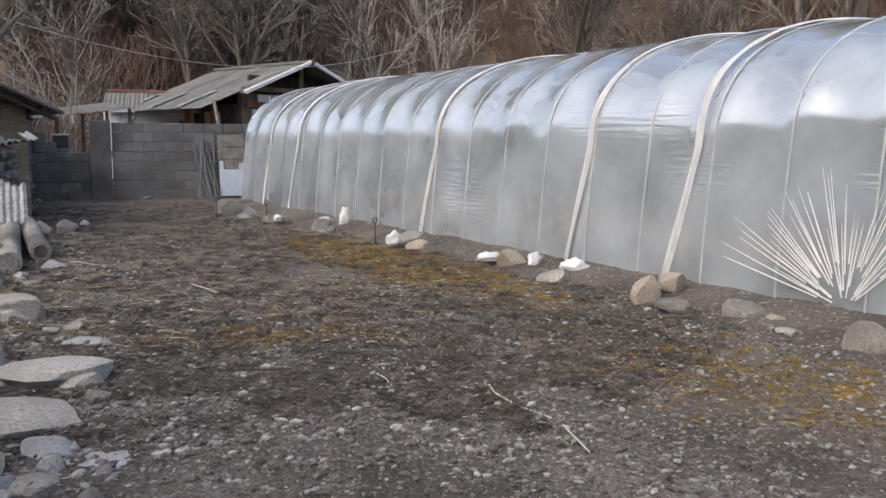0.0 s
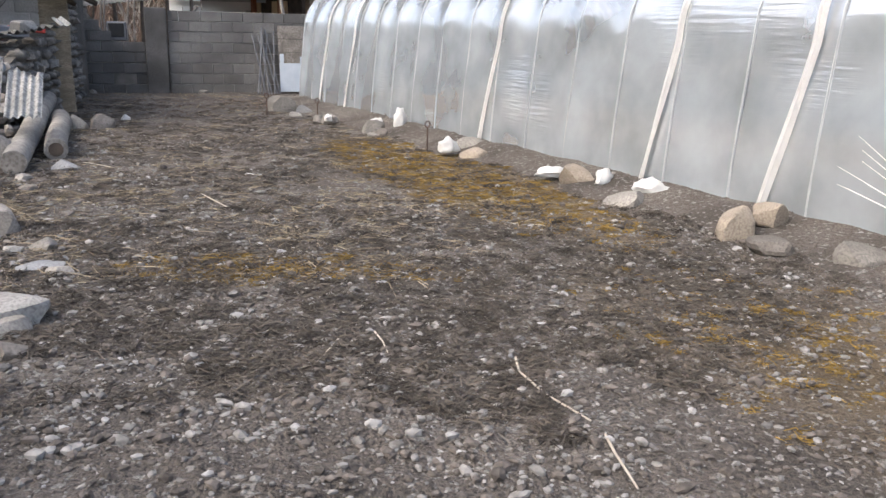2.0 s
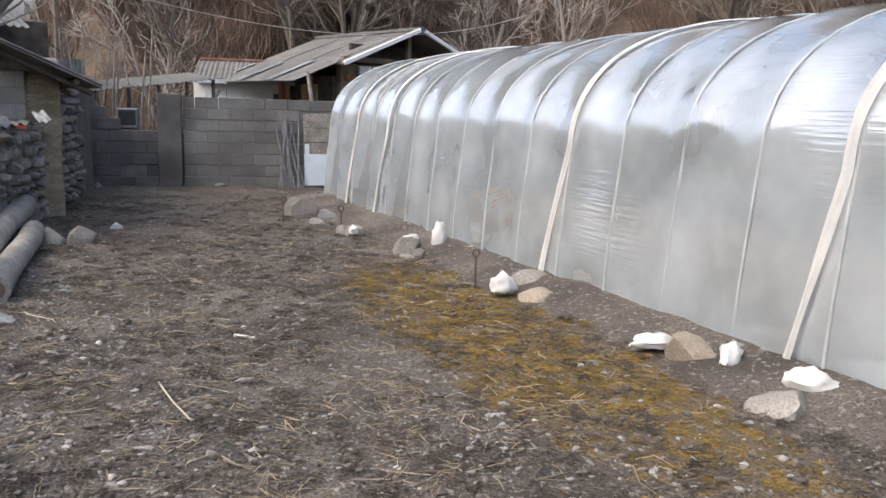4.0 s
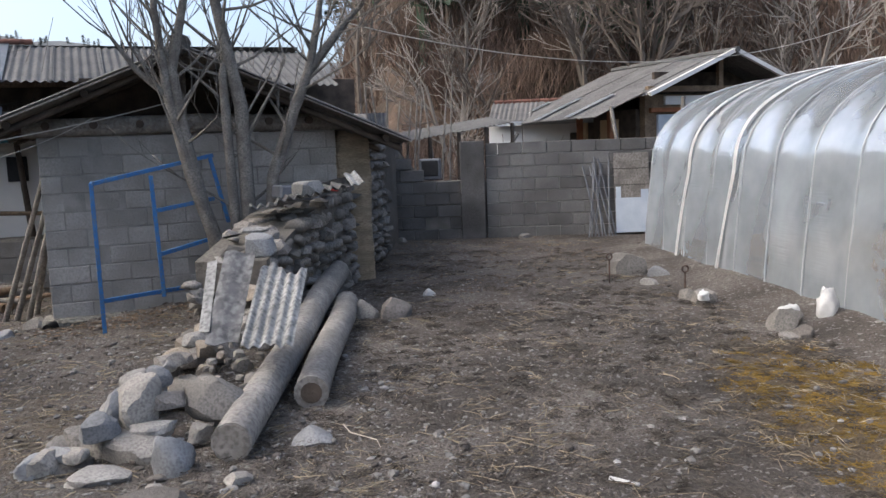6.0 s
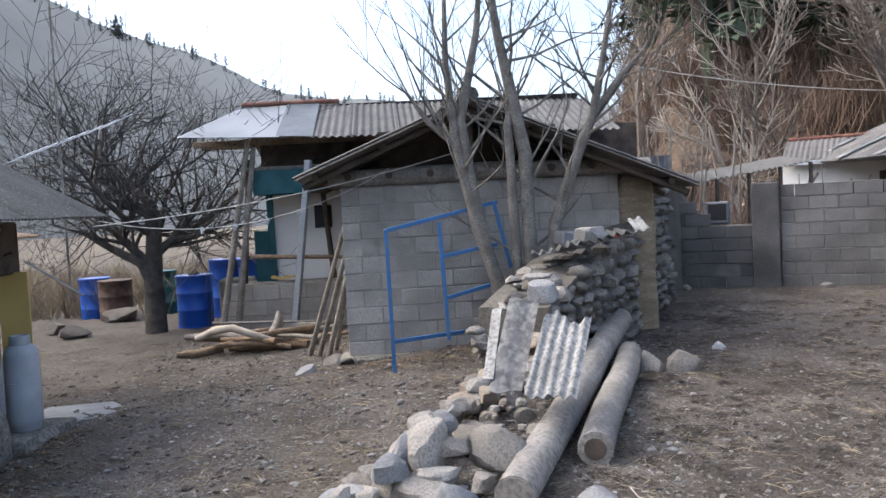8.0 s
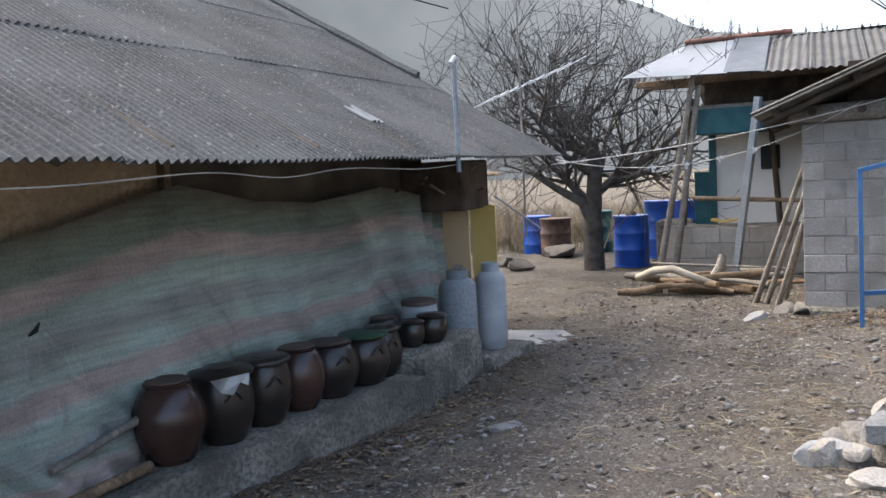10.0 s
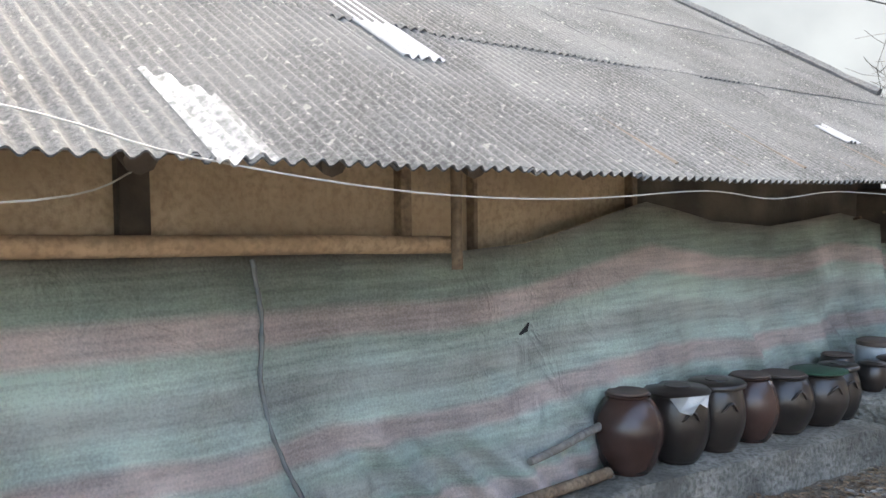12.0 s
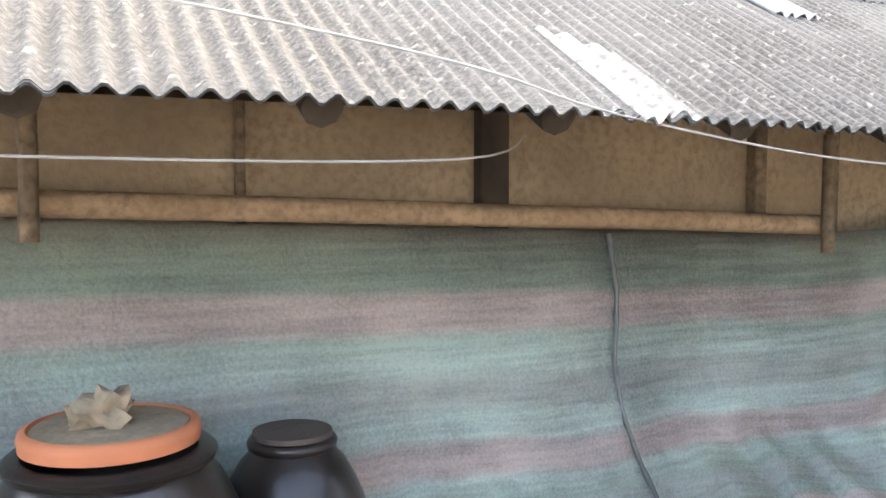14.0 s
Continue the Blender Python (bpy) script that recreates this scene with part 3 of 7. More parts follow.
    n4.inputs["Scale"].default_value, n4.inputs["Detail"].default_value, n4.inputs["Distortion"].default_value = 4.5, 5, 1.2
    ln(geo.outputs["Position"], n4.inputs["Vector"])
    crease = nd.new("ShaderNodeBump")
    crease.inputs["Strength"].default_value, crease.inputs["Distance"].default_value = 0.55, 0.06
    ln(n4.outputs[0], crease.inputs["Height"])
    ln(bp.outputs[0], crease.inputs["Normal"])
    ln(crease.outputs[0], p.inputs["Normal"])
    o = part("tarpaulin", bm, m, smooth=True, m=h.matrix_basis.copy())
    # dark tube along the overlap: the crease's shade put into the colour
    bm = bmesh.new()
    pts = []
    for i in range(40):
        f = 0.01 + 0.97 * i / 39
        s = 6.22 + 0.42 * max(0, f - 0.35) + 0.03 * math.sin(f * 9) + 0.008 * noise.noise(Vector((f * 20, 0, 0)))
        z0 = top(s)
        n = 0.2 - 0.12 * f + 0.05 * noise.noise(Vector((s * 1.3, f * 2.0, 2))) + 0.06 * f * math.sin(s * 5 - f * 3 + 2 * noise.noise(Vector((s, f, 0))))
        pts.append(HL(s, n - 0.012, z0 + (-0.16 - z0) * f))
    tube(bm, pts, [0.011 + 0.007 * noise.noise(Vector((i * 0.6, 0, 3))) for i in range(40)], 6)
    part("seam", bm, M["tarp_edge_shade"], o, "tarpaulin edge darkened for the shade of its overlap", smooth=True)
    bm = bmesh.new()
    tube(bm, [HL(7.76, 0.11, 0.80), HL(7.80, 0.105, 0.82), HL(7.83, 0.11, 0.855)], [0.006, 0.014, 0.005], 6)
    part("tear", bm, M["black_plastic"], o, "small dark tear")
    tagged(o, "faded green and pink striped tarpaulin hung along the house front", "tarpaulin")


tarp()


# ---------- step in front of the house, jars ----------
def slab(name, outline, z0, z1, material, label, category="step"):
    """A cast slab over an outline of (s, n), with a worn upper edge."""
    bm = bmesh.new()
    pts = []
    for (a, b) in zip(outline, outline[1:] + outline[:1]):
        a, b = Vector(a), Vector(b)
        k = max(1, int((b - a).length / 0.06))
        for i in range(k):
            q = a.lerp(b, i / k)
            pts.append((q.x, q.y))
    cx, cy = sum(p[0] for p in pts) / len(pts), sum(p[1] for p in pts) / len(pts)
    rings = [[], [], [], [], []]
    for s, n in pts:
        for k, (f, inset) in enumerate(((0.0, 0.0), (0.4, 0.0), (0.75, 0.0), (0.93, 0.012), (1.0, 0.045))):
            w = 0.03 * noise.noise(Vector((s * 3, n * 3, 4 + f * 2))) + 0.022 * noise.noise(Vector((s * 9, n * 9, f * 5)))
            chip = 0.05 * max(0.0, noise.noise(Vector((s * 4, n * 4, 17))) - 0.1) * (k >= 3)
            d = max(0.2, math.hypot(s - cx, n - cy))
            q = 1 - (inset + chip - w * (k < 4)) / d
            rings[k].append(bm.verts.new(P(cx + (s - cx) * q, cy + (n - cy) * q, z0 + (z1 - z0) * f + (0.3 * w - 0.5 * chip) * (k > 2))))
    m = len(pts)
    for a, b in zip(rings, rings[1:]):
        for i in range(m):
            j = (i + 1) % m
            bm.faces.new((a[i], a[j], b[j], b[i]))
    tp = rings[-1]
    bm.faces.new(tp)
    bmesh.ops.recalc_face_normals(bm, faces=bm.faces[:])
    return tagged(part(name, bm, M[material]), label, category, kind="structure")


STEP_Z = -0.09
slab("step_long", [(2.4, 0.5), (2.4, -0.55), (4.5, -0.55), (6.4, -0.2), (7.6, -0.2), (8.5, -0.25), (9.9, -0.5), (10.75, -0.66), (10.75, 0.5)], -0.5, STEP_Z, "concrete", "worn grey concrete step along the house front")
slab("step_upper", [(10.76, 0.5), (10.76, -0.62), (11.9, -0.66), (12.0, 0.5)], -0.5, 0.06, "concrete", "higher block of cracked concrete with jars on it")
slab("step_low", [(11.95, 0.4), (11.95, -0.75), (12.75, -0.9), (12.85, 0.4)], -0.5, -0.22, "concrete", "low concrete slab under the gas cylinders")
slab("concrete_patch", [(12.9, -0.4), (12.95, -0.95), (13.4, -1.2), (13.75, -0.95), (13.7, -0.3), (13.3, -0.2)], -0.6, -0.31, "slate_new", "pale broken concrete patch in the yard", "patch")


def jar(s, n, z, r, h, red=False, lid="clay", neck=0.62, belly=0.55, label="", rz=0.0):
    j = thing("onggi_jar", at(s, n, z, rz), label or "dark brown glazed earthenware jar with a lid standing on the step", "jar", "jars along the step")
    r, h = r * 1.06, h * 0.95
    bm = bmesh.new()
    base, top = r * 0.62, r * neck
    prof = [(base * 0.96, 0), (base, 0.015)]
    for i in range(1, 21):
        t = i / 20
        if t < belly:
            q = t / belly
            rr = base + (r - base) * math.sin(q * math.pi / 2)
        else:
            q = (t - belly) / (1 - belly)
            rr = top + (r - top) * math.cos(q * math.pi / 2) ** 0.75
        prof.append((rr, h * 0.94 * t))
    prof += [(top * 1.08, h * 0.95), (top * 1.10, h * 0.97), (top * 1.04, h * 0.985), (top * 0.9, h * 0.985), (top * 0.85, h * 0.9), (0, h * 0.9)]
    part("body", lathe(bm, prof, 32), M["onggi_red" if red else "onggi"], j, smooth=True)
    if lid == "clay":
        bm = bmesh.new()
        lathe(bm, [(top * 1.0, h * 0.985), (top * 1.2, h * 0.96), (top * 1.23, h * 1.0), (top * 1.12, h * 1.04), (top * 0.5, h * 1.055), (top * 0.48, h * 1.07), (0, h * 1.075)], 32)
        part("lid", bm, M["onggi"], j, smooth=True)
    elif lid == "flat":
        bm = bmesh.new()
        lathe(bm, [(top * 0.8, h * 0.98), (top * 0.98, h * 0.99), (top * 0.96, h * 1.01), (0, h * 1.005)], 32)
        part("lid", bm, M["onggi_rim"], j, "dusty unglazed lid", smooth=True)
    elif lid == "green":
        bm = bmesh.new()
        lathe(bm, [(top * 1.1, h * 0.98), (top * 1.3, h * 0.985), (top * 1.3, h * 1.01), (top * 1.15, h * 1.03), (0, h * 1.04)], 32)
        part("lid", bm, M["dark_green"], j, "dark green plastic lid", smooth=True)
    # lug handles
    if r > 0.14 and not red:
        for a in (60, 240):
            bm = bmesh.new()
            pts = []
            for k in range(7):
                w = -0.06 + 0.02 * k
                zz = h * 0.72 + 0.03 * math.cos(k / 6 * math.pi * 2) * -1
                rr = r * 0.95 + 0.02 * math.sin(k / 6 * math.pi)
                pts.append((rr * math.cos(w / r + radians(a)), rr * math.sin(w / r + radians(a)), zz))
            tube(bm, pts, 0.009, 6)
            part("handle", bm, M["onggi"], j, smooth=True)
    return j


jar(8.56, 0.0, STEP_Z, 0.20, 0.50, red=True, lid="flat", neck=0.58, label="tall reddish brown glazed jar with a flat dusty lid")
JAR_PAPER = jar(8.95, -0.08, STEP_Z, 0.185, 0.46, neck=0.84, label="black glazed jar with a torn white paper on its rim")
jar(9.33, -0.12, STEP_Z, 0.17, 0.45, neck=0.84)
jar(9.69, -0.15, STEP_Z, 0.18, 0.46, red=True, lid="flat", neck=0.66, label="plain brown glazed jar with an open dusty mouth on the step")
jar(10.05, -0.19, STEP_Z, 0.20, 0.42, lid="flat", neck=0.72, label="squat black glazed jar with ring handles on the step")
jar(10.42, -0.27, STEP_Z, 0.19, 0.40, lid="green", neck=0.75, label="squat black jar under a dark green plastic lid")
jar(10.66, -0.30, STEP_Z, 0.15, 0.40, neck=0.75)
jar(11.05, -0.12, 0.06, 0.13, 0.26, lid="flat", neck=0.8, label="small brown glazed jar on the higher step")
jar(11.06, -0.38, 0.06, 0.10, 0.22, neck=0.8, label="small black glazed jar on the higher step")
jar(11.28, -0.46, 0.06, 0.13, 0.24, neck=0.8, label="small round black jar with handles on the higher step")
jar(4.32, -0.30, STEP_Z, 0.35, 0.93, lid="", neck=0.66, label="very large dark glazed jar covered with an orange clay lid")
jar(4.85, -0.10, STEP_Z, 0.24, 0.84, lid="flat", neck=0.50, label="large black glazed jar with a dusty mouth on the step")


# ---------- pieces for block walls ----------
BLOCK = {}


def block_mesh(w, h=0.187, d=0.145, mk="block"):
    key = (round(w, 3), round(h, 3), round(d, 3), mk)
    if key not in BLOCK:
        bm = bmesh.new()
        box(bm, (w / 2, 0, h / 2), (w, d, h), bevel=0.006)
        me = bpy.data.meshes.new("block")
        bm.to_mesh(me)
        bm.free()
        me.materials.append(M[mk])
        BLOCK[key] = me
    return BLOCK[key]


def block_wall(parent, length, courses, mk="block", keep=None, d=0.145, z0=0.0, course=0.2, unit=0.4, seed=1, x0=0.0, y0=0.0):
    """Running-bond blocks along the parent's x; keep(x, z) says which stand. A mortar core closes the joints."""
    rv = random.Random(seed)
    for r in range(courses):
        x = -(unit / 2 if r % 2 else 0)
        while x < length - 0.02:
            a, b = max(0, x), min(length, x + unit)
            if b - a > 0.05 and (keep is None or keep((a + b) / 2, r * course)):
                o = new("block", block_mesh(round(b - a - 0.012, 2), course - 0.013, d, mk))
                o.parent = parent
                o.matrix_basis = pose(x0 + a + 0.006, y0 + rv.uniform(-0.006, 0.006), z0 + r * course + rv.uniform(-0.002, 0.002), 0, rv.uniform(-0.4, 0.4), rv.uniform(-0.6, 0.6))
            x += unit


def core(parent, length, height, d=0.12, x0=0.0, y0=0.0, z0=0.0):
    bm = bmesh.new()
    box(bm, (x0 + length / 2, y0, z0 + height / 2), (length - 0.01, d, height - 0.01))
    return part("mortar_core", bm, M["mortar"], parent)


# ---------- shed ----------
SHED = (14.2, -3.35)    # its left front corner; the front runs towards -n
SHED_W = 3.55


def shed():
    # local x along the front (towards -n), y into the shed (towards +s), z up
    h = thing("shed", at(SHED[0], SHED[1], -0.17, -90), "small shed of grey concrete blocks with a low gabled slate roof", "shed")
    w = SHED_W
    bm = bmesh.new()
    box(bm, (1.55, 0.07, -0.03), (3.3, 0.42, 0.22), bevel=0.03)
    part("footing", bm, M["concrete"], h)
    front = new("front_wall")
    front.parent = h
    block_wall(front, 3.12, 10, seed=3, y0=0.08, z0=0.05, course=0.188)
    core(front, 3.12, 1.9, d=0.136, y0=0.082, z0=0.04)
    side = new("side_wall")
    side.parent = h
    side.matrix_basis = pose(0.075, 0.16, 0, 0, 0, 90)
    block_wall(side, 4.6, 10, seed=4, z0=0.05, course=0.188)
    core(side, 4.6, 1.9, z0=0.04)
    # mud-and-stone corner pier and side wall
    bm = bmesh.new()
    box(bm, (3.33, 0.22, 0.95), (0.40, 0.44, 1.95), bevel=0.03)
    bmesh.ops.subdivide_edges(bm, edges=bm.edges[:], cuts=6, use_grid_fill=True)
    for v in bm.verts:
        v.co += Vector((noise.noise(v.co * 4), noise.noise(v.co * 4 + Vector((9, 0, 0))), 0)) * 0.05
    part("corner_pier", bm, M["pier"], h, "pier of mud and flat stones", smooth=True)
    bm = bmesh.new()
    box(bm, (w / 2, 4.7, 1.0), (w, 0.16, 2.0))
    part("back_wall", bm, M["block_old"], h)
    # beams
    bm = bmesh.new()
    tube(bm, [(-0.12, 0.05, 2.03), (1.6, 0.03, 2.05), (3.5, 0.06, 2.02)], [0.095, 0.105, 0.09], 10)
    part("front_beam", bm, M["timber_grey"], h, smooth=True)
    for i in range(8):
        bm = bmesh.new()
        x = 0.1 + i * 0.45
        tube(bm, [(x, -0.1, 2.05), (x, 0.5, 2.08)], 0.042, 8)
        part("joist", bm, M["timber_dark"], h, smooth=True)
    bm = bmesh.new()
    tube(bm, [(3.3, -0.25, 1.96), (3.3, 4.6, 1.94)], 0.075, 10)
    part("eave_beam", bm, M["timber_grey"], h, smooth=True)
    bm = bmesh.new()
    tube(bm, [(1.44, 0.1, 2.1), (1.46, 0.1, 2.7)], 0.06, 8)
    part("king_post", bm, M["timber_grey"], h, smooth=True)
    bm = bmesh.new()
    box(bm, (1.5, 0.6, 2.33), (2.1, 0.05, 0.5))
    part("gable_lining", bm, M["timber_dark"], h)
    # roof: peak over x 1.6, eaves at either side
    px, pz, lx, lz, rx, rz = 1.42, 2.74, -0.45, 1.98, 3.85, 1.72
    for nm, ex, ez in (("left_slope", lx, lz), ("right_slope", rx, rz)):
        sl = new(nm)
        sl.parent = h
        length = math.hypot(px - ex, pz - ez)
        ang = math.atan2(pz - ez, abs(px - ex))
        for c in range(8):
            bm = corrugated(0.72, length + 0.05, rows=2, pitch=0.12, amp=0.018, per=5)
            o = part("roof_sheet", bm, M["slate_old"], sl, smooth=True)
            sgn = 1 if ex < px else -1
            m = Matrix.Translation((ex, -0.55 + c * 0.66, ez + 0.07)) @ Euler((0, -ang * sgn, 0)).to_matrix().to_4x4() @ Euler((0, 0, -radians(90) * sgn)).to_matrix().to_4x4()
            if sgn < 0:
                m = m
            else:
                m = m @ Matrix.Translation((-0.72, 0, 0))
            o.matrix_basis = m
        for k in range(3):
            bm = bmesh.new()
            f = 0.12 + 0.38 * k
            x, z = ex + (px - ex) * f, ez + (pz - ez) * f - 0.02
            tube(bm, [(x, -0.5, z), (x, 4.6, z)], 0.04, 7)
            part("purlin", bm, M["timber_dark"], sl, smooth=True)
        q = Vector((px - ex, 0, pz - ez)).normalized()
        up_ = Vector((-q.z, 0, q.x)) * (1 if ex < px else -1)
        for yy in np.linspace(-0.5, 4.4, 22):
            a_, b_ = Vector((ex, yy, ez)) + q * 0.04 + up_ * 0.03, Vector((px, yy, pz)) + up_ * 0.03
            bm = bar(bmesh.new(), a_, b_, 0.02)
            for v in bm.verts:
                v.co.y = yy + (v.co.y - yy) * 11
            part("soffit_board", bm, M["timber_grey"], sl)
        for yy in (-0.42, 0.35, 1.5, 2.8):
            bm = tube(bmesh.new(), [(ex + q.x * 0.1, yy, ez - 0.03), (px, yy, pz - 0.05)], 0.035, 6)
            part("rafter", bm, M["timber_dark"], sl, smooth=True)
    bm = bmesh.new()
    tube(bm, [(px, -0.55, pz + 0.08), (px, 4.7, pz + 0.08)], 0.1, 8)
    part("ridge_cap", bm, M["slate_old"], h, smooth=True)


shed()


# ---------- block wall at the end of the garden ----------
WALL_A, WALL_DIR = Vector((-7.26, 18.6, 0)), 25.0


def back_wall():
    g = -0.02
    w = thing("garden_wall", pose(WALL_A.x, WALL_A.y, g, 0, 0, WALL_DIR), "old grey concrete block wall closing the garden", "wall", kind="structure")
    block_wall(w, 6.4, 8, "block_old", keep=lambda x, z: z < 1.41 - 0.02 or x > 0.85, seed=7, course=0.198)
    core(w, 6.4, 1.39)
    bm = bmesh.new()
    box(bm, (-0.22, -0.03, 0.80), (0.40, 0.26, 1.64), bevel=0.015)
    part("gate_pillar", bm, M["block_dark"], w, "dark weathered concrete pillar")
    low = thing("broken_wall", pose(WALL_A.x - 0.42 * math.cos(radians(WALL_DIR)), WALL_A.y - 0.42 * math.sin(radians(WALL_DIR)), g, 0, 0, WALL_DIR + 183), "broken dark block wall with a jagged gap", "wall", kind="structure")

    def keep(x, z):
        top = 1.05 if x < 0.55 else 1.05 + (x - 0.55) * 1.25
        return z < min(top, 2.0) - 0.1 and not (0.3 < x < 0.75 and 0.05 < z < 0.25)
    block_wall(low, 2.2, 10, "block_dark", keep=keep, seed=9, course=0.198)
    bm = bmesh.new()
    v = [bm.verts.new(p) for p in ((0, 0.055, 0), (2.2, 0.055, 0), (2.2, 0.055, 1.9), (1.3, 0.055, 1.85), (0.6, 0.055, 1.0), (0, 0.055, 0.95))]
    bm.faces.new(v)
    bmesh.ops.solidify(bm, geom=bm.faces[:], thickness=0.1)
    part("mortar_core", bm, M["mortar"], low)


back_wall()


# ---------- greenhouse ----------
def film_material():
    m = bpy.data.materials.new("greenhouse_film")
    m.use_nodes = True
    nd, ln = m.node_tree.nodes, m.node_tree.links.new
    out = nd["Material Output"]
    nd.remove(nd["Principled BSDF"])
    geo = nd.new("ShaderNodeNewGeometry")
    no = nd.new("ShaderNodeTexNoise")
    no.inputs["Scale"].default_value, no.inputs["Detail"].default_value = 3.0, 5
    ln(geo.outputs["Position"], no.inputs["Vector"])
    bp = nd.new("ShaderNodeBump")
    bp.inputs["Strength"].default_value, bp.inputs["Distance"].default_value = 0.2, 0.03
    ln(no.outputs[0], bp.inputs["Height"])
    # fine level creases in patches
    mp = nd.new("ShaderNodeMapping")
    mp.inputs["Scale"].default_value = (2.2, 2.2, 34)
    ln(geo.outputs["Position"], mp.inputs["Vector"])
    cr = nd.new("ShaderNodeTexNoise")
    cr.inputs["Scale"].default_value, cr.inputs["Detail"].default_value = 1.0, 2
    ln(mp.outputs[0], cr.inputs["Vector"])
    pa = nd.new("ShaderNodeTexNoise")
    pa.inputs["Scale"].default_value = 0.9
    ln(geo.outputs["Position"], pa.inputs["Vector"])
    pr_ = nd.new("ShaderNodeMapRange")
    pr_.inputs[1].default_value, pr_.inputs[2].default_value = 0.58, 0.78
    ln(pa.outputs[0], pr_.inputs[0])
    bp0 = bp
    bp = nd.new("ShaderNodeBump")
    bp.inputs["Distance"].default_value = 0.02
    ln(pr_.outputs[0], bp.inputs["Strength"])
    ln(cr.outputs[0], bp.inputs["Height"])
    ln(bp0.outputs[0], bp.inputs["Normal"])
    dif, trl, tra, glo = nd.new("ShaderNodeBsdfDiffuse"), nd.new("ShaderNodeBsdfTranslucent"), nd.new("ShaderNodeBsdfTransparent"), nd.new("ShaderNodeBsdfGlossy")
    dif.inputs[0].default_value = trl.inputs[0].default_value = (0.82, 0.91, 0.98, 1)
    tra.inputs[0].default_value = (0.86, 0.90, 0.93, 1)
    glo.inputs["Roughness"].default_value = 0.13
    for s in (dif, glo, trl):
        ln(bp.outputs[0], s.inputs["Normal"])
    m1, m2, m3 = nd.new("ShaderNodeMixShader"), nd.new("ShaderNodeMixShader"), nd.new("ShaderNodeMixShader")
    m1.inputs[0].default_value = 0.35
    ln(dif.outputs[0], m1.inputs[1])
    ln(trl.outputs[0], m1.inputs[2])
    cloud = nd.new("ShaderNodeTexNoise")
    cloud.inputs["Scale"].default_value, cloud.inputs["Detail"].default_value = 1.6, 6
    ln(geo.outputs["Position"], cloud.inputs["Vector"])
    clear = nd.new("ShaderNodeMapRange")
    clear.inputs[1].default_value, clear.inputs[2].default_value, clear.inputs[3].default_value, clear.inputs[4].default_value = 0.3, 0.7, 0.7, 0.46
    ln(cloud.outputs[0], clear.inputs[0])
    ln(clear.outputs[0], m2.inputs[0])
    ln(m1.outputs[0], m2.inputs[1])
    ln(tra.outputs[0], m2.inputs[2])
    fr = nd.new("ShaderNodeFresnel")
    fr.inputs[0].default_value = 1.7
    boost = nd.new("ShaderNodeMath")
    boost.operation, boost.use_clamp = "ADD", True
    boost.inputs[1].default_value = 0.19
    ln(fr.outputs[0], boost.inputs[0])
    ln(boost.outputs[0], m3.inputs[0])
    ln(m2.outputs[0], m3.inputs[1])
    ln(glo.outputs[0], m3.inputs[2])
    ln(m3.outputs[0], out.inputs[0])
    return m


M["film"] = film_material()
GH_A, GH_DIR, GH_LEN, GH_W = Vector((-4.25, 17.2, 0)), -56.3, 18.0, 5.4   # far corner, heading of the near long side
HOOP = 0.682


def gh_section(t):
    """t 0..1 along the cross-section from the garden side over the top: (y, z) with y across the house."""
    side = 1.12
    top = 2.30
    arc = 3.4
    total = side * 2 + arc * 1.9
    L = t * total
    if L < side:
        return 0.10 * (L / side) ** 1.5, L
    if L > total - side:
        q = total - L
        return GH_W - 0.10 * (q / side) ** 1.5, q
    a = (L - side) / (total - 2 * side) * math.pi
    ry, rz = GH_W / 2 - 0.10, top - side
    c, s = math.cos(a), math.sin(a)
    e = 0.80
    return GH_W / 2 - ry * math.copysign(abs(c) ** e, c), side + rz * abs(s) ** e


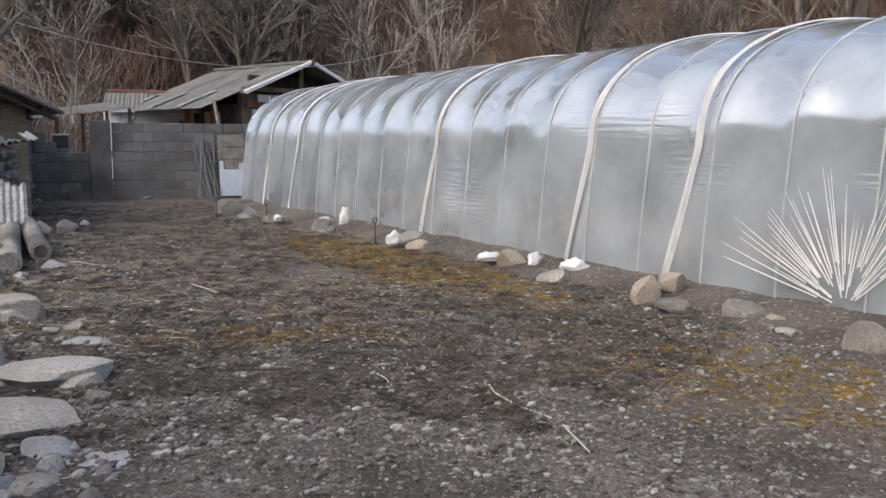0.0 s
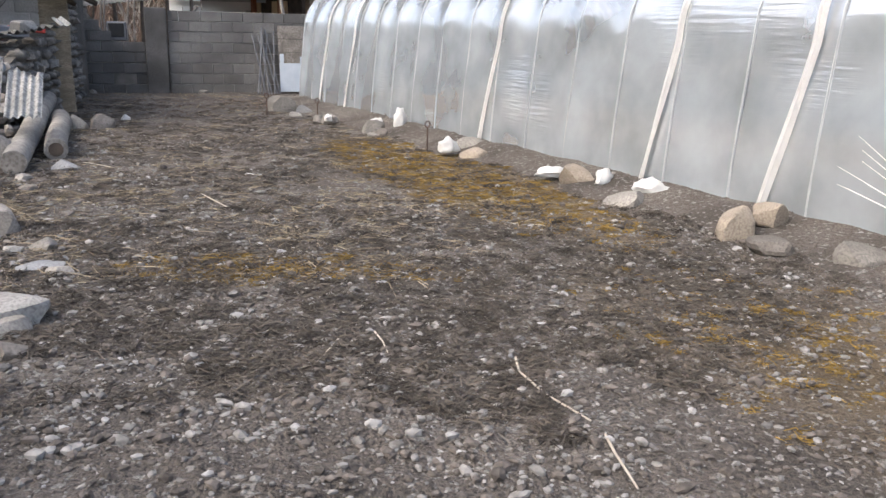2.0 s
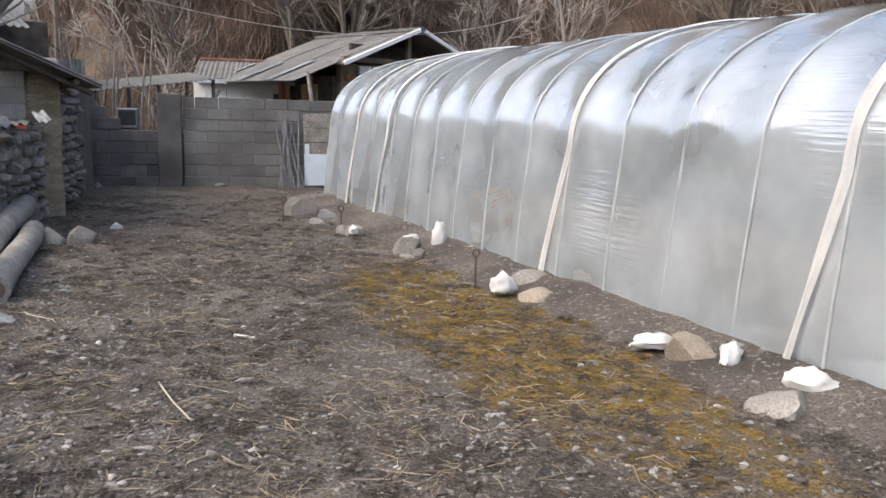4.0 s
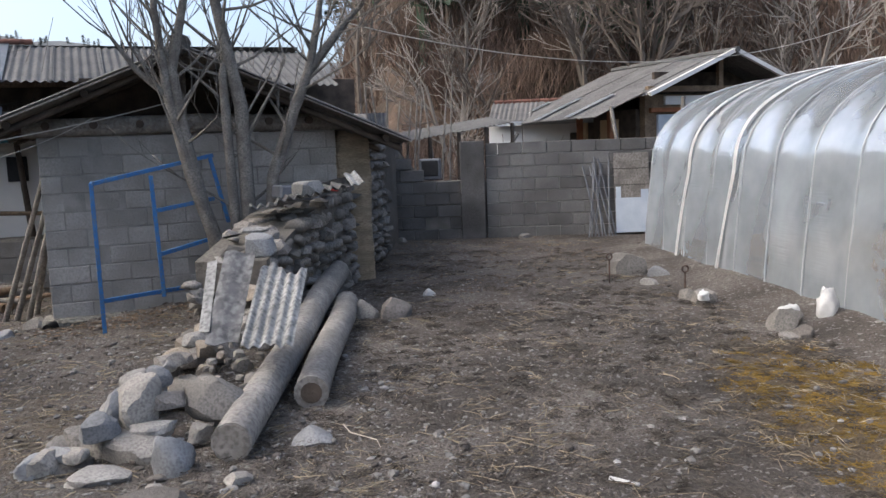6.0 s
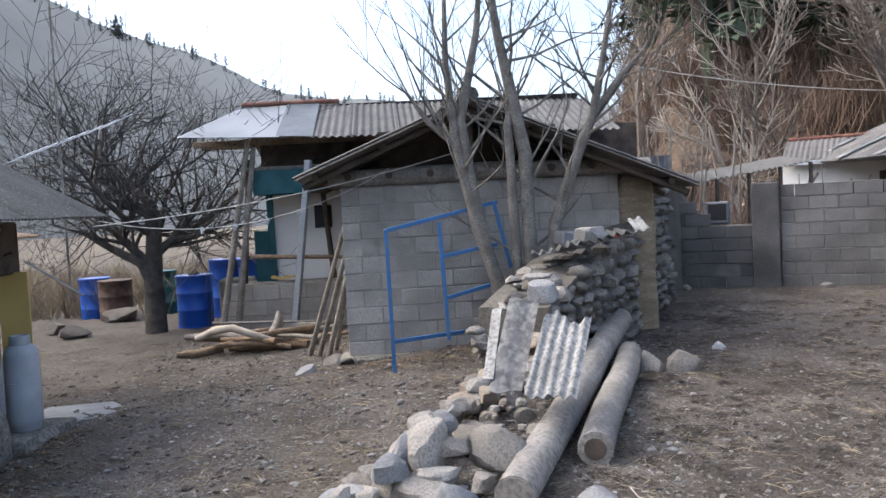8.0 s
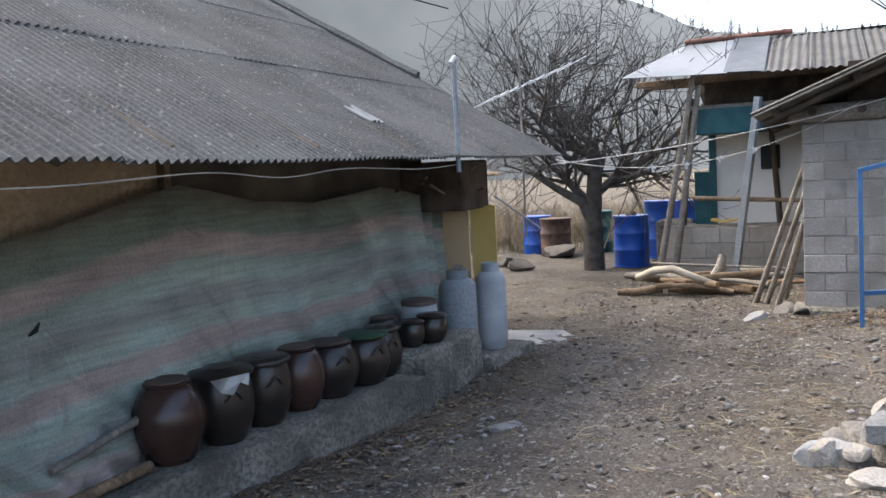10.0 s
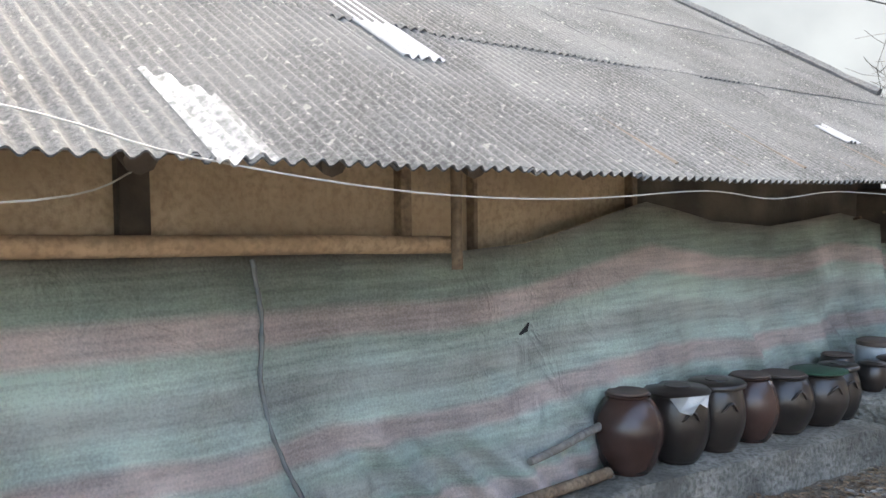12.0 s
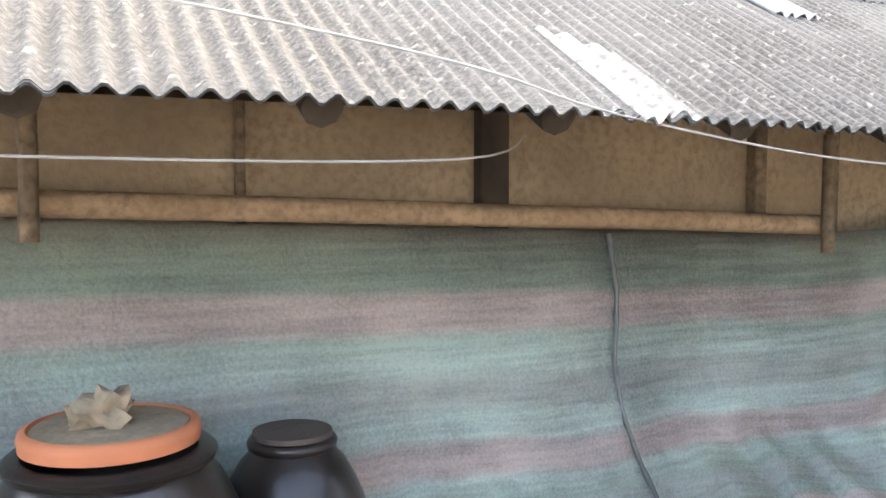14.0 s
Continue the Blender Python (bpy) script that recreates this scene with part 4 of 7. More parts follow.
def greenhouse():
    g = thing("greenhouse", pose(GH_A.x, GH_A.y, 0, 0, 0, GH_DIR), "polytunnel greenhouse of cloudy plastic film over steel hoops", "greenhouse")
    nh = int(GH_LEN / HOOP)
    # film
    bm = bmesh.new()
    per, nt = 5, 44
    grid = []
    for i in range(nh * per + 1):
        x = i * HOOP / per
        f = (i % per) / per
        sag = math.sin(f * math.pi)
        row = []
        for j in range(nt + 1):
            t = j / nt
            y, z = gh_section(t)
            cy, cz = GH_W / 2, 0.9
            k = 0.038 * sag * (1 if z > 0.9 else 0.5) + 0.012 * noise.noise(Vector((x * 1.5, t * 14, 2)))
            d = Vector((y - cy, z - cz)).normalized()
            bul = 0.03 * noise.noise(Vector((x * 0.8, t * 6, 8)))
            row.append(bm.verts.new((x, -(-y) + 0 - d.x * (k + bul), max(-0.1, z - d.y * (k + bul) - (0.12 if j in (0, nt) else 0)))))
        grid.append(row)
    for a, b in zip(grid, grid[1:]):
        for j in range(nt):
            bm.faces.new((a[j], b[j], b[j + 1], a[j + 1]))
    part("film", bm, M["film"], g, "cloudy glossy plastic film", smooth=True)
    # closed far end
    bm = bmesh.new()
    v = [bm.verts.new((0.0, *gh_section(j / nt))) for j in range(nt + 1)]
    bm.faces.new(v)
    part("end_film", bm, M["film"], g)
    bm = bmesh.new()
    v = [bm.verts.new((GH_LEN - 0.1, *gh_section(j / nt))) for j in range(nt + 1)]
    bm.faces.new(v)
    part("end_film", bm, M["film"], g)
    # unseen bed, added in pale tan to brighten the film from within
    bm = bmesh.new()
    box(bm, (GH_LEN / 2, GH_W / 2, 0.05), (GH_LEN - 0.4, GH_W - 0.3, 0.16))
    bmesh.ops.subdivide_edges(bm, edges=bm.edges[:], cuts=12, use_grid_fill=True)
    for v in bm.verts:
        if v.co.z > 0.1:
            v.co.z += 0.12 * math.sin(v.co.y * 5) + 0.05 * noise.noise(v.co * 2)
    part("bed", bm, M["fill_bed"], g, "added pale soil bed that brightens the inside")
    # hoops inside
    bm = bmesh.new()
    tube(bm, [(0, gh_section(j / 30)[0], gh_section(j / 30)[1]) for j in range(31)], 0.010, 6)
    bmesh.ops.scale(bm, vec=(1, 1, 1), verts=bm.verts[:])
    first = part("hoop", bm, M["hoop"], g, smooth=True)
    for i in range(1, nh + 1):
        o = new("hoop", first.data)
        o.parent = g
        o.matrix_basis = pose(i * HOOP, 0, 0)
    # white straps over the film
    for x in (1.25, 2.45, 6.7, 9.4, 10.65, 13.6):
        bm = bmesh.new()
        rows = []
        for j in range(61):
            t = j / 60
            y, z = gh_section(t)
            d = Vector((y - GH_W / 2, z - 0.9)).normalized() * 0.022
            wob = 0.03 * noise.noise(Vector((x, t * 9, 4)))
            wd = 0.038 + 0.02 * noise.noise(Vector((x * 3, t * 12, 1)))
            tw = 0.01 * noise.noise(Vector((x * 3, t * 30, 7)))
            lean = 0.24 * (min(z, 1.2) / 1.2 - 0.5)
            rows.append([bm.verts.new((x + lean + wob + k * wd, y + d.x * (1 + 0.6 * (k == 0)), max(0.02, z + d.y * (1 + 0.6 * (k == 0)) + tw * k))) for k in (-1, -0.4, 0, 0.5, 1)])
        for a, b in zip(rows, rows[1:]):
            for k in range(4):
                bm.faces.new((a[k], b[k], b[k + 1], a[k + 1]))
        bmesh.ops.solidify(bm, geom=bm.faces[:], thickness=0.004)
        part("strap", bm, M["strap"], g, "twisted white plastic strap", smooth=True)
    return g


gh = greenhouse()


# ---------- bare trees ----------
def branch(bm, p, d, length, r, level, rv, spread=0.6, up=0.15, droop=0.0, kids=4, sides=(8, 6, 4, 3, 3), minr=0.0025):
    seg = 5 if level < 2 else 3
    pts, rad = [p.copy()], [r]
    q, dd = p.copy(), d.copy()
    end = r * (0.55 if level == 0 else 0.3)
    for i in range(seg):
        dd = (dd + Vector((rv.uniform(-1, 1), rv.uniform(-1, 1), rv.uniform(-0.7, 1))) * 0.16 + Vector((0, 0, up - droop)) * 0.14).normalized()
        q = q + dd * (length / seg)
        pts.append(q.copy())
        rad.append(r + (end - r) * (i + 1) / seg)
    tube(bm, pts, [max(minr, x) for x in rad], sides[min(level, len(sides) - 1)], cap=level < 2)
    return pts, rad, dd


def tree_bm(seed, height, r, levels=4, spread=0.8, up=0.2, kids=(5, 5, 5, 4), first=0.25, shrink=0.62, minr=0.003, lean=(0, 0), sides=(8, 6, 4, 3, 3), fine=None):
    rv = random.Random(seed)
    bm = bmesh.new()
    todo = [(Vector((0, 0, -0.1)), Vector((lean[0], lean[1], 1)).normalized(), height, r, 0)]
    while todo:
        p, d, ln_, rr, lv = todo.pop()
        pts, rad, _ = branch(bm if fine is None or lv < 2 else fine, p, d, ln_, rr, lv, rv, up=up, minr=minr, sides=sides)
        if lv >= levels:
            continue
        for k in range(kids[min(lv, len(kids) - 1)]):
            f = rv.uniform(first if lv == 0 else 0.15, 1.0)
            i = min(len(pts) - 2, int(f * (len(pts) - 1)))
            fr = f * (len(pts) - 1) - i
            at_p = pts[i].lerp(pts[i + 1], fr)
            dr = (pts[i + 1] - pts[i]).normalized()
            a = rv.uniform(0, 6.283)
            o = dr.orthogonal().normalized()
            o = (Matrix.Rotation(a, 3, dr) @ o)
            nd_ = (dr * rv.uniform(0.35, 0.9) + o * spread).normalized()
            todo.append((at_p, nd_, ln_ * shrink * rv.uniform(0.7, 1.1), rad[i] * rv.uniform(0.45, 0.7), lv + 1))
    return bm


def tree(x, y, seed, height, r, label, material="bark", name="bare_tree", **kw):
    z = ground(x, y)
    t = thing(name, pose(x, y, z), label, "tree")
    lev = kw.get("levels", 4)
    fine = bmesh.new()
    part("trunk", tree_bm(seed, height, r, fine=fine, **kw), M[material], t, smooth=True)
    part("crown", fine, M[material], t, "bare twiggy crown")
    return t


orchard = tree(-15.0, 12.1, 14, 2.3, 0.2, "gnarled leafless orchard tree with a dark trunk", "bark_dark", levels=4, spread=0.85, up=0.35, kids=(9, 6, 6, 5), first=0.45, shrink=0.84, minr=0.0042)


_limb = [P(19.2, n, z) - orchard.matrix_basis.translation for n, z in ((-0.02, 0.35), (0.2, 0.82), (0.64, 1.08), (1.07, 1.37))]
part("limb", tube(bmesh.new(), _limb, [0.11, 0.085, 0.065, 0.05], 8), M["bark_dark"], orchard, "sawn low limb", smooth=True)


def stem_tree(stems, label, seed, s=13.25):
    """Bare stems given as (n, z, radius) up the plane s, with twigs."""
    rv = random.Random(seed)
    p0 = P(s, stems[0][0][0], -0.2)
    t = thing("bare_tree", Matrix.Translation(p0), label, "tree")
    for st in stems:
        bm = bmesh.new()
        pts = [P(s + 0.05 * noise.noise(Vector((k, seed, 2))), n, z) - p0 for k, (n, z, r) in enumerate(st)]
        tube(bm, pts, [q[2] for q in st], 9)
        stem = part("stem", bm, M["bark"], t, smooth=True)
        bm = bmesh.new()
        for k in range(len(pts) - 1):
            if st[k][1] < 1.0:
                continue
            for _ in range(4):
                a = pts[k].lerp(pts[k + 1], rv.random())
                d = Vector((rv.uniform(-1, 1), rv.uniform(-1, 1), rv.uniform(0.1, 1.3))).normalized()
                todo = [(a, d, rv.uniform(0.5, 1.1), st[k][2] * 0.32, 1)]
                while todo:
                    p, dr, ln_, r, lv = todo.pop()
                    pp, rr, dd = branch(bm, p, dr, ln_, r, lv + 1, rv, up=0.35, minr=0.003)
                    if lv < 3:
                        for _k in range(2):
                            q = pp[rv.randrange(1, len(pp))]
                            todo.append((q, (dd + Vector((rv.uniform(-1, 1), rv.uniform(-1, 1), rv.uniform(-0.3, 0.9))) * 0.8).normalized(), ln_ * 0.6, max(0.004, r * 0.5), lv + 1))
        part("crown", bm, M["bark"], stem)
    return t


stem_tree([[(-5.0, -0.3, 0.085), (-4.95, 0.61, 0.075), (-4.74, 1.3, 0.065), (-4.57, 2.1, 0.05), (-4.5, 2.9, 0.035), (-4.52, 3.6, 0.02)],
           [(-4.97, 0.0, 0.06), (-4.9, 0.7, 0.06), (-4.72, 1.6, 0.055), (-4.62, 2.35, 0.05), (-4.82, 3.2, 0.035), (-4.9, 3.9, 0.02)],
           [(-4.57, 2.1, 0.035), (-4.3, 2.35, 0.028), (-4.1, 2.65, 0.016)]], "leafless grey-barked tree with forked leaning stems", 3)
stem_tree([[(-5.3, -0.3, 0.085), (-5.27, 1.0, 0.075), (-5.26, 2.0, 0.07), (-5.15, 2.6, 0.06), (-5.03, 3.25, 0.045), (-4.95, 4.0, 0.03)],
           [(-5.14, -0.3, 0.06), (-5.13, 1.0, 0.052), (-5.1, 2.3, 0.045), (-5.12, 2.42, 0.03)]], "leafless grey-barked tree with two upright stems", 5, 13.3)
stem_tree([[(-5.4, -0.3, 0.08), (-5.55, 1.3, 0.065), (-5.8, 1.95, 0.058), (-5.98, 2.35, 0.05), (-6.1, 2.85, 0.035), (-6.22, 3.5, 0.02)],
           [(-5.98, 2.35, 0.045), (-6.3, 2.75, 0.035), (-6.6, 3.05, 0.022)]], "leafless grey-barked tree leaning past the shed", 8, 13.35)


# ---------- hills ----------
HC = Vector((-1.0, 5.0))


def hill_height(x, y):
    """The wooded slope behind the garden; it ends where the valley opens."""
    dx, dy = x - HC.x, y - HC.y
    d = math.hypot(dx, dy)
    a = math.degrees(math.atan2(-dx, dy))
    k = smooth01(37, 29, a) * smooth01(-55, -38, a)
    start = 25.0 + 8.0 * smooth01(-30, -80, a)
    return -1.2 + (0.58 * max(0, d - start) + 1.2) * k * smooth01(start - 4, start + 6, d) + 2.5 * k * noise.noise(Vector((x * 0.06, y * 0.06, 0))) * smooth01(start, start + 25, d)


def hillside():
    bm = bmesh.new()
    g = []
    for i in range(111):
        a = radians(40 - 170 * i / 110)
        row = []
        for j in range(50):
            d = 20 + 95 * (j / 49) ** 1.3
            x, y = HC.x - math.sin(a) * d, HC.y + math.cos(a) * d
            row.append(bm.verts.new((x, y, hill_height(x, y) + 0.5 * noise.noise(Vector((x * 0.4, y * 0.4, 2))))))
        g.append(row)
    for a, b in zip(g, g[1:]):
        for j in range(49):
            bm.faces.new((a[j], a[j + 1], b[j + 1], b[j]))
    bmesh.ops.recalc_face_normals(bm, faces=bm.faces[:])
    tagged(part("hillside", bm, M["brush"], smooth=True), "steep hillside of brown winter brush", "hillside", kind="structure")


hillside()


def far_mountain(name, az0, az1, dist, heights, colour, label):
    """A distant ridge; its haze is put into a glowing grey surface."""
    m = bpy.data.materials.new(name)
    m.use_nodes = True
    nd, ln = m.node_tree.nodes, m.node_tree.links.new
    p = nd["Principled BSDF"]
    p.inputs["Roughness"].default_value = 1.0
    geo = nd.new("ShaderNodeNewGeometry")
    n = nd.new("ShaderNodeTexNoise")
    n.inputs["Scale"].default_value, n.inputs["Detail"].default_value = 0.05, 8
    ln(geo.outputs["Position"], n.inputs["Vector"])
    # grey ramp sent to emission, so the slope glows pale like haze
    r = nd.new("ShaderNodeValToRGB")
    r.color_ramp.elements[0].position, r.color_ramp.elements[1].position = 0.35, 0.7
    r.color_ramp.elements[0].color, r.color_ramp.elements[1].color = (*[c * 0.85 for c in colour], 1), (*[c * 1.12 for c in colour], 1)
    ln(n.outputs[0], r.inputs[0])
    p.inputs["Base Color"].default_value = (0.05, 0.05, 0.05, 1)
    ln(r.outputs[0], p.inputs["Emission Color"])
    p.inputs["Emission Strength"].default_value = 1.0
    bm = bmesh.new()
    cols = 90
    low, mid, up = [], [], []
    for i in range(cols + 1):
        f = i / cols
        a = radians(az0 + (az1 - az0) * f)
        h = float(np.interp(f, [q[0] for q in heights], [q[1] for q in heights]))
        h *= 1 + 0.05 * noise.noise(Vector((f * 14, dist, 0))) + 0.035 * noise.noise(Vector((f * 60, dist, 0)))
        x, y = -math.sin(a), math.cos(a)
        low.append(bm.verts.new((x * dist, y * dist, -6)))
        mid.append(bm.verts.new((x * dist * 1.15, y * dist * 1.15, h * 0.6)))
        up.append(bm.verts.new((x * dist * 1.4, y * dist * 1.4, h)))
    for i in range(cols):
        bm.faces.new((low[i], low[i + 1], mid[i + 1], mid[i]))
        bm.faces.new((mid[i], mid[i + 1], up[i + 1], up[i]))
    tagged(part(name, bm, m, smooth=True), label, "mountain", kind="structure")


MOUNT = [(44, 38), (53, 42), (57, 46), (60, 56), (65, 67), (70, 80), (76, 98), (85, 135), (100, 165), (150, 150)]
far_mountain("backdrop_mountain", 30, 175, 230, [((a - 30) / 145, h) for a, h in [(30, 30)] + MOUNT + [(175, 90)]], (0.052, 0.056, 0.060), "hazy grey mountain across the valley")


# ---------- stones of the rubble line, the greenhouse foot and the yard ----------
rock(-2.62, 5.59, (0.60, 0.46, 0.36), 3, "pale_stone", rz=33, flat=0.12, label="large pale smooth boulder lying in the rubble line")
rock(-2.13, 5.61, (0.60, 0.40, 0.20), 4, "pale_stone", rz=28, flat=0.20, label="large flat white stone in the rubble line")
rock(-1.95, 4.91, (0.58, 0.47, 0.18), 5, rz=30, flat=0.15, label="long flat brown-grey slab of stone sunk in soil")
rock(-2.23, 4.78, (0.31, 0.25, 0.16), 6, "blue_stone", rz=35)
rock(-3.18, 7.13, (0.56, 0.45, 0.25), 7, rz=30, flat=0.12, label="flat brown-grey slab in the rubble line")
rock(-3.04, 6.93, (0.21, 0.17, 0.13), 8, rz=29)
rock(-4.04, 8.24, (0.42, 0.34, 0.22), 9, "dark_stone", rz=31)
rock(-2.54, 6.78, (0.18, 0.15, 0.10), 10, rz=26)
rock(-2.35, 6.43, (0.24, 0.19, 0.05), 11, "blue_stone", rz=26)
rock(-2.19, 6.35, (0.16, 0.13, 0.06), 12, rz=24)
rock(-1.91, 5.51, (0.26, 0.21, 0.09), 13, rz=26)
rock(-1.74, 5.29, (0.14, 0.12, 0.08), 14, "dark_stone", rz=25)
rock(-1.61, 4.58, (0.23, 0.18, 0.12), 15, "blue_stone", rz=28)
rock(-1.57, 4.61, (0.14, 0.12, 0.07), 16, "dark_stone", rz=28)
rock(-1.54, 4.43, (0.14, 0.11, 0.08), 17, "pale_stone", rz=29)
rock(-1.37, 4.52, (0.24, 0.19, 0.04), 18, "blue_stone", rz=25)
rock(-1.52, 4.29, (0.23, 0.19, 0.04), 19, "dark_stone", rz=30)
rock(-1.25, 4.11, (0.12, 0.10, 0.11), 20, rz=26)
rock(-1.57, 3.79, (0.32, 0.26, 0.15), 21, "pale_stone", rz=36, label="broad pale blue-grey stone lying on the soil")
rock(-1.42, 4.02, (0.07, 0.06, 0.04), 22, rz=31)
rock(-3.41, 5.61, (0.40, 0.32, 0.05), 23, "pale_stone", rz=40, flat=0.10)
rock(-2.72, 4.91, (0.13, 0.11, 0.04), 24, rz=40)
rock(-1.85, 4.52, (0.15, 0.12, 0.05), 25, rz=32)
rock(-1.97, 4.85, (0.19, 0.15, 0.05), 26, "dark_stone", rz=31)
rock(-4.60, 8.49, (0.33, 0.27, 0.10), 28, "pale_stone", rz=52)
rock(-4.33, 8.73, (0.23, 0.18, 0.30), 29, "blue_stone", rz=47)
rock(-4.66, 8.81, (0.44, 0.36, 0.24), 30, rz=49, label="large smooth grey slab leaning in the pile")
rock(-4.89, 8.77, (0.26, 0.21, 0.26), 31, rz=51)
rock(-4.97, 8.56, (0.36, 0.29, 0.15), 32, "dark_stone", rz=54)
rock(-4.46, 9.04, (0.18, 0.14, 0.13), 33, rz=45, z=0.05)
rock(-4.78, 8.93, (0.28, 0.23, 0.36), 34, rz=49, z=0.15, label="rounded pitted pale stone on the pile")
rock(-4.71, 9.06, (0.21, 0.17, 0.12), 35, "dark_stone", rz=47, z=0.20)
rock(-4.55, 9.25, (0.37, 0.30, 0.28), 36, rz=44, z=0.12, label="large smooth oval river stone on the pile")
rock(-5.46, 9.80, (0.16, 0.13, 0.12), 37, "dark_stone", rz=47, z=0.10)
rock(-5.61, 10.19, (0.22, 0.18, 0.14), 38, rz=45, z=0.10)
rock(-5.03, 9.71, (0.15, 0.12, 0.12), 39, rz=44, z=0.10)
rock(-4.95, 9.95, (0.14, 0.11, 0.11), 40, rz=42, z=0.15)
rock(-4.71, 9.77, (0.13, 0.11, 0.10), 41, rz=41, z=0.12)
rock(-3.93, 9.32, (0.24, 0.20, 0.14), 42, "blue_stone", rz=38, label="blue-grey stone beside the logs")
rock(-5.52, 12.24, (0.28, 0.22, 0.26), 43, rz=33)
rock(-5.24, 12.33, (0.33, 0.26, 0.30), 44, "dark_stone", rz=31, label="square dark block of stone beside the logs")
rock(-5.64, 10.22, (0.19, 0.16, 0.16), 45, "pale_stone", rz=45, z=0.20)
rock(-3.95, 15.32, (0.47, 0.38, 0.42), 46, rz=16, label="large angular grey rock at the greenhouse corner", group="stones along the greenhouse")
rock(-3.56, 15.20, (0.29, 0.24, 0.17), 47, "blue_stone", rz=14, group="stones along the greenhouse")
rock(-3.53, 14.67, (0.21, 0.17, 0.10), 48, "pale_stone", rz=15, group="stones along the greenhouse")
rock(-2.98, 13.88, (0.19, 0.16, 0.18), 49, rz=13, group="stones along the greenhouse")
rock(-2.81, 13.78, (0.27, 0.22, 0.24), 50, rz=12, group="stones along the greenhouse")
rock(-2.01, 12.87, (0.31, 0.25, 0.27), 51, rz=7, group="stones along the greenhouse")
rock(-1.94, 12.55, (0.20, 0.16, 0.07), 52, rz=7, group="stones along the greenhouse")
rock(-1.86, 12.63, (0.19, 0.15, 0.16), 53, "dark_stone", rz=6, group="stones along the greenhouse")
rock(-0.66, 11.54, (0.38, 0.31, 0.25), 54, rz=-3, label="rounded brown stone weighing down the greenhouse film", group="stones along the greenhouse")
rock(-0.58, 10.99, (0.33, 0.27, 0.20), 55, "tan_stone", rz=-4, label="tan rounded stone at the greenhouse foot", group="stones along the greenhouse")
rock(0.41, 9.58, (0.31, 0.25, 0.26), 56, "tan_stone", rz=-2, label="tan angular stone wrapped in white plastic", group="stones along the greenhouse")
rock(0.75, 8.82, (0.36, 0.29, 0.16), 57, rz=-5, group="stones along the greenhouse")
rock(1.33, 7.88, (0.28, 0.23, 0.33), 58, "tan_stone", rz=-11, label="brown stone bound with a white plastic strap", group="stones along the greenhouse")
rock(1.58, 8.05, (0.27, 0.22, 0.20), 59, "tan_stone", rz=-13, z=0.08, group="stones along the greenhouse")
rock(1.49, 7.58, (0.32, 0.26, 0.16), 60, "dark_stone", rz=-13, group="stones along the greenhouse")
rock(1.90, 7.33, (0.35, 0.28, 0.22), 61, rz=-18, label="rounded grey stone against the greenhouse film", group="stones along the greenhouse")
rock(2.05, 7.16, (0.19, 0.15, 0.11), 62, "tan_stone", rz=-19, group="stones along the greenhouse")
rock(2.00, 6.80, (0.16, 0.13, 0.08), 63, "pale_stone", rz=-20, group="stones along the greenhouse")
rock(2.35, 6.42, (0.33, 0.26, 0.28), 64, "dark_stone", rz=-25, group="stones along the greenhouse")
rock(-9.18, 11.50, (0.28, 0.23, 0.26), 65, rz=53, z=-0.25, group="loose stones in the yard")
rock(-9.01, 11.04, (0.32, 0.26, 0.23), 66, "blue_stone", rz=54, z=-0.25, group="loose stones in the yard")
rock(-6.79, 7.49, (0.32, 0.26, 0.09), 67, "blue_stone", rz=72, z=-0.25, flat=0.15, group="loose stones in the yard")
rock(-7.54, 9.06, (0.15, 0.12, 0.04), 68, "pale_stone", rz=61, z=-0.25, group="loose stones in the yard")
rock(-8.66, 9.59, (0.26, 0.21, 0.04), 69, rz=61, z=-0.25, flat=0.15, group="loose stones in the yard")
rock(-8.33, 10.11, (0.40, 0.32, 0.04), 70, rz=57, z=-0.25, flat=0.15, group="loose stones in the yard")
rock(-7.80, 10.95, (0.22, 0.18, 0.04), 71, "pale_stone", rz=50, z=-0.20, group="loose stones in the yard")
rock(-15.72, 11.03, (0.53, 0.43, 0.24), 72, "dark_stone", rz=69, z=-0.30, group="loose stones in the yard")
rock(-17.25, 12.45, (0.77, 0.62, 0.32), 73, "dark_stone", rz=67, z=-0.30, group="loose stones in the yard")
rock(-16.47, 10.97, (0.33, 0.27, 0.27), 74, rz=70, z=-0.30, group="loose stones in the yard")


for i in range(120):
    rv = random.Random(1500 + i)
    f = rv.random()
    x, y = -1.25 - 3.1 * f ** 1.05 + rv.gauss(0, 0.22), 3.6 + 5.4 * f + rv.gauss(0, 0.25)
    s = 0.05 + 0.15 * rv.random() ** 2
    rock(x, y, (s, s * rv.uniform(0.6, 0.95), s * rv.uniform(0.3, 0.7)), 1500 + i, rv.choice(["river_stone", "dark_stone", "blue_stone", "river_stone", "pale_stone", "dark_stone"]), rz=rv.uniform(0, 180), sub=2, label="small loose stone in the rubble line", group="small stones of the rubble line")


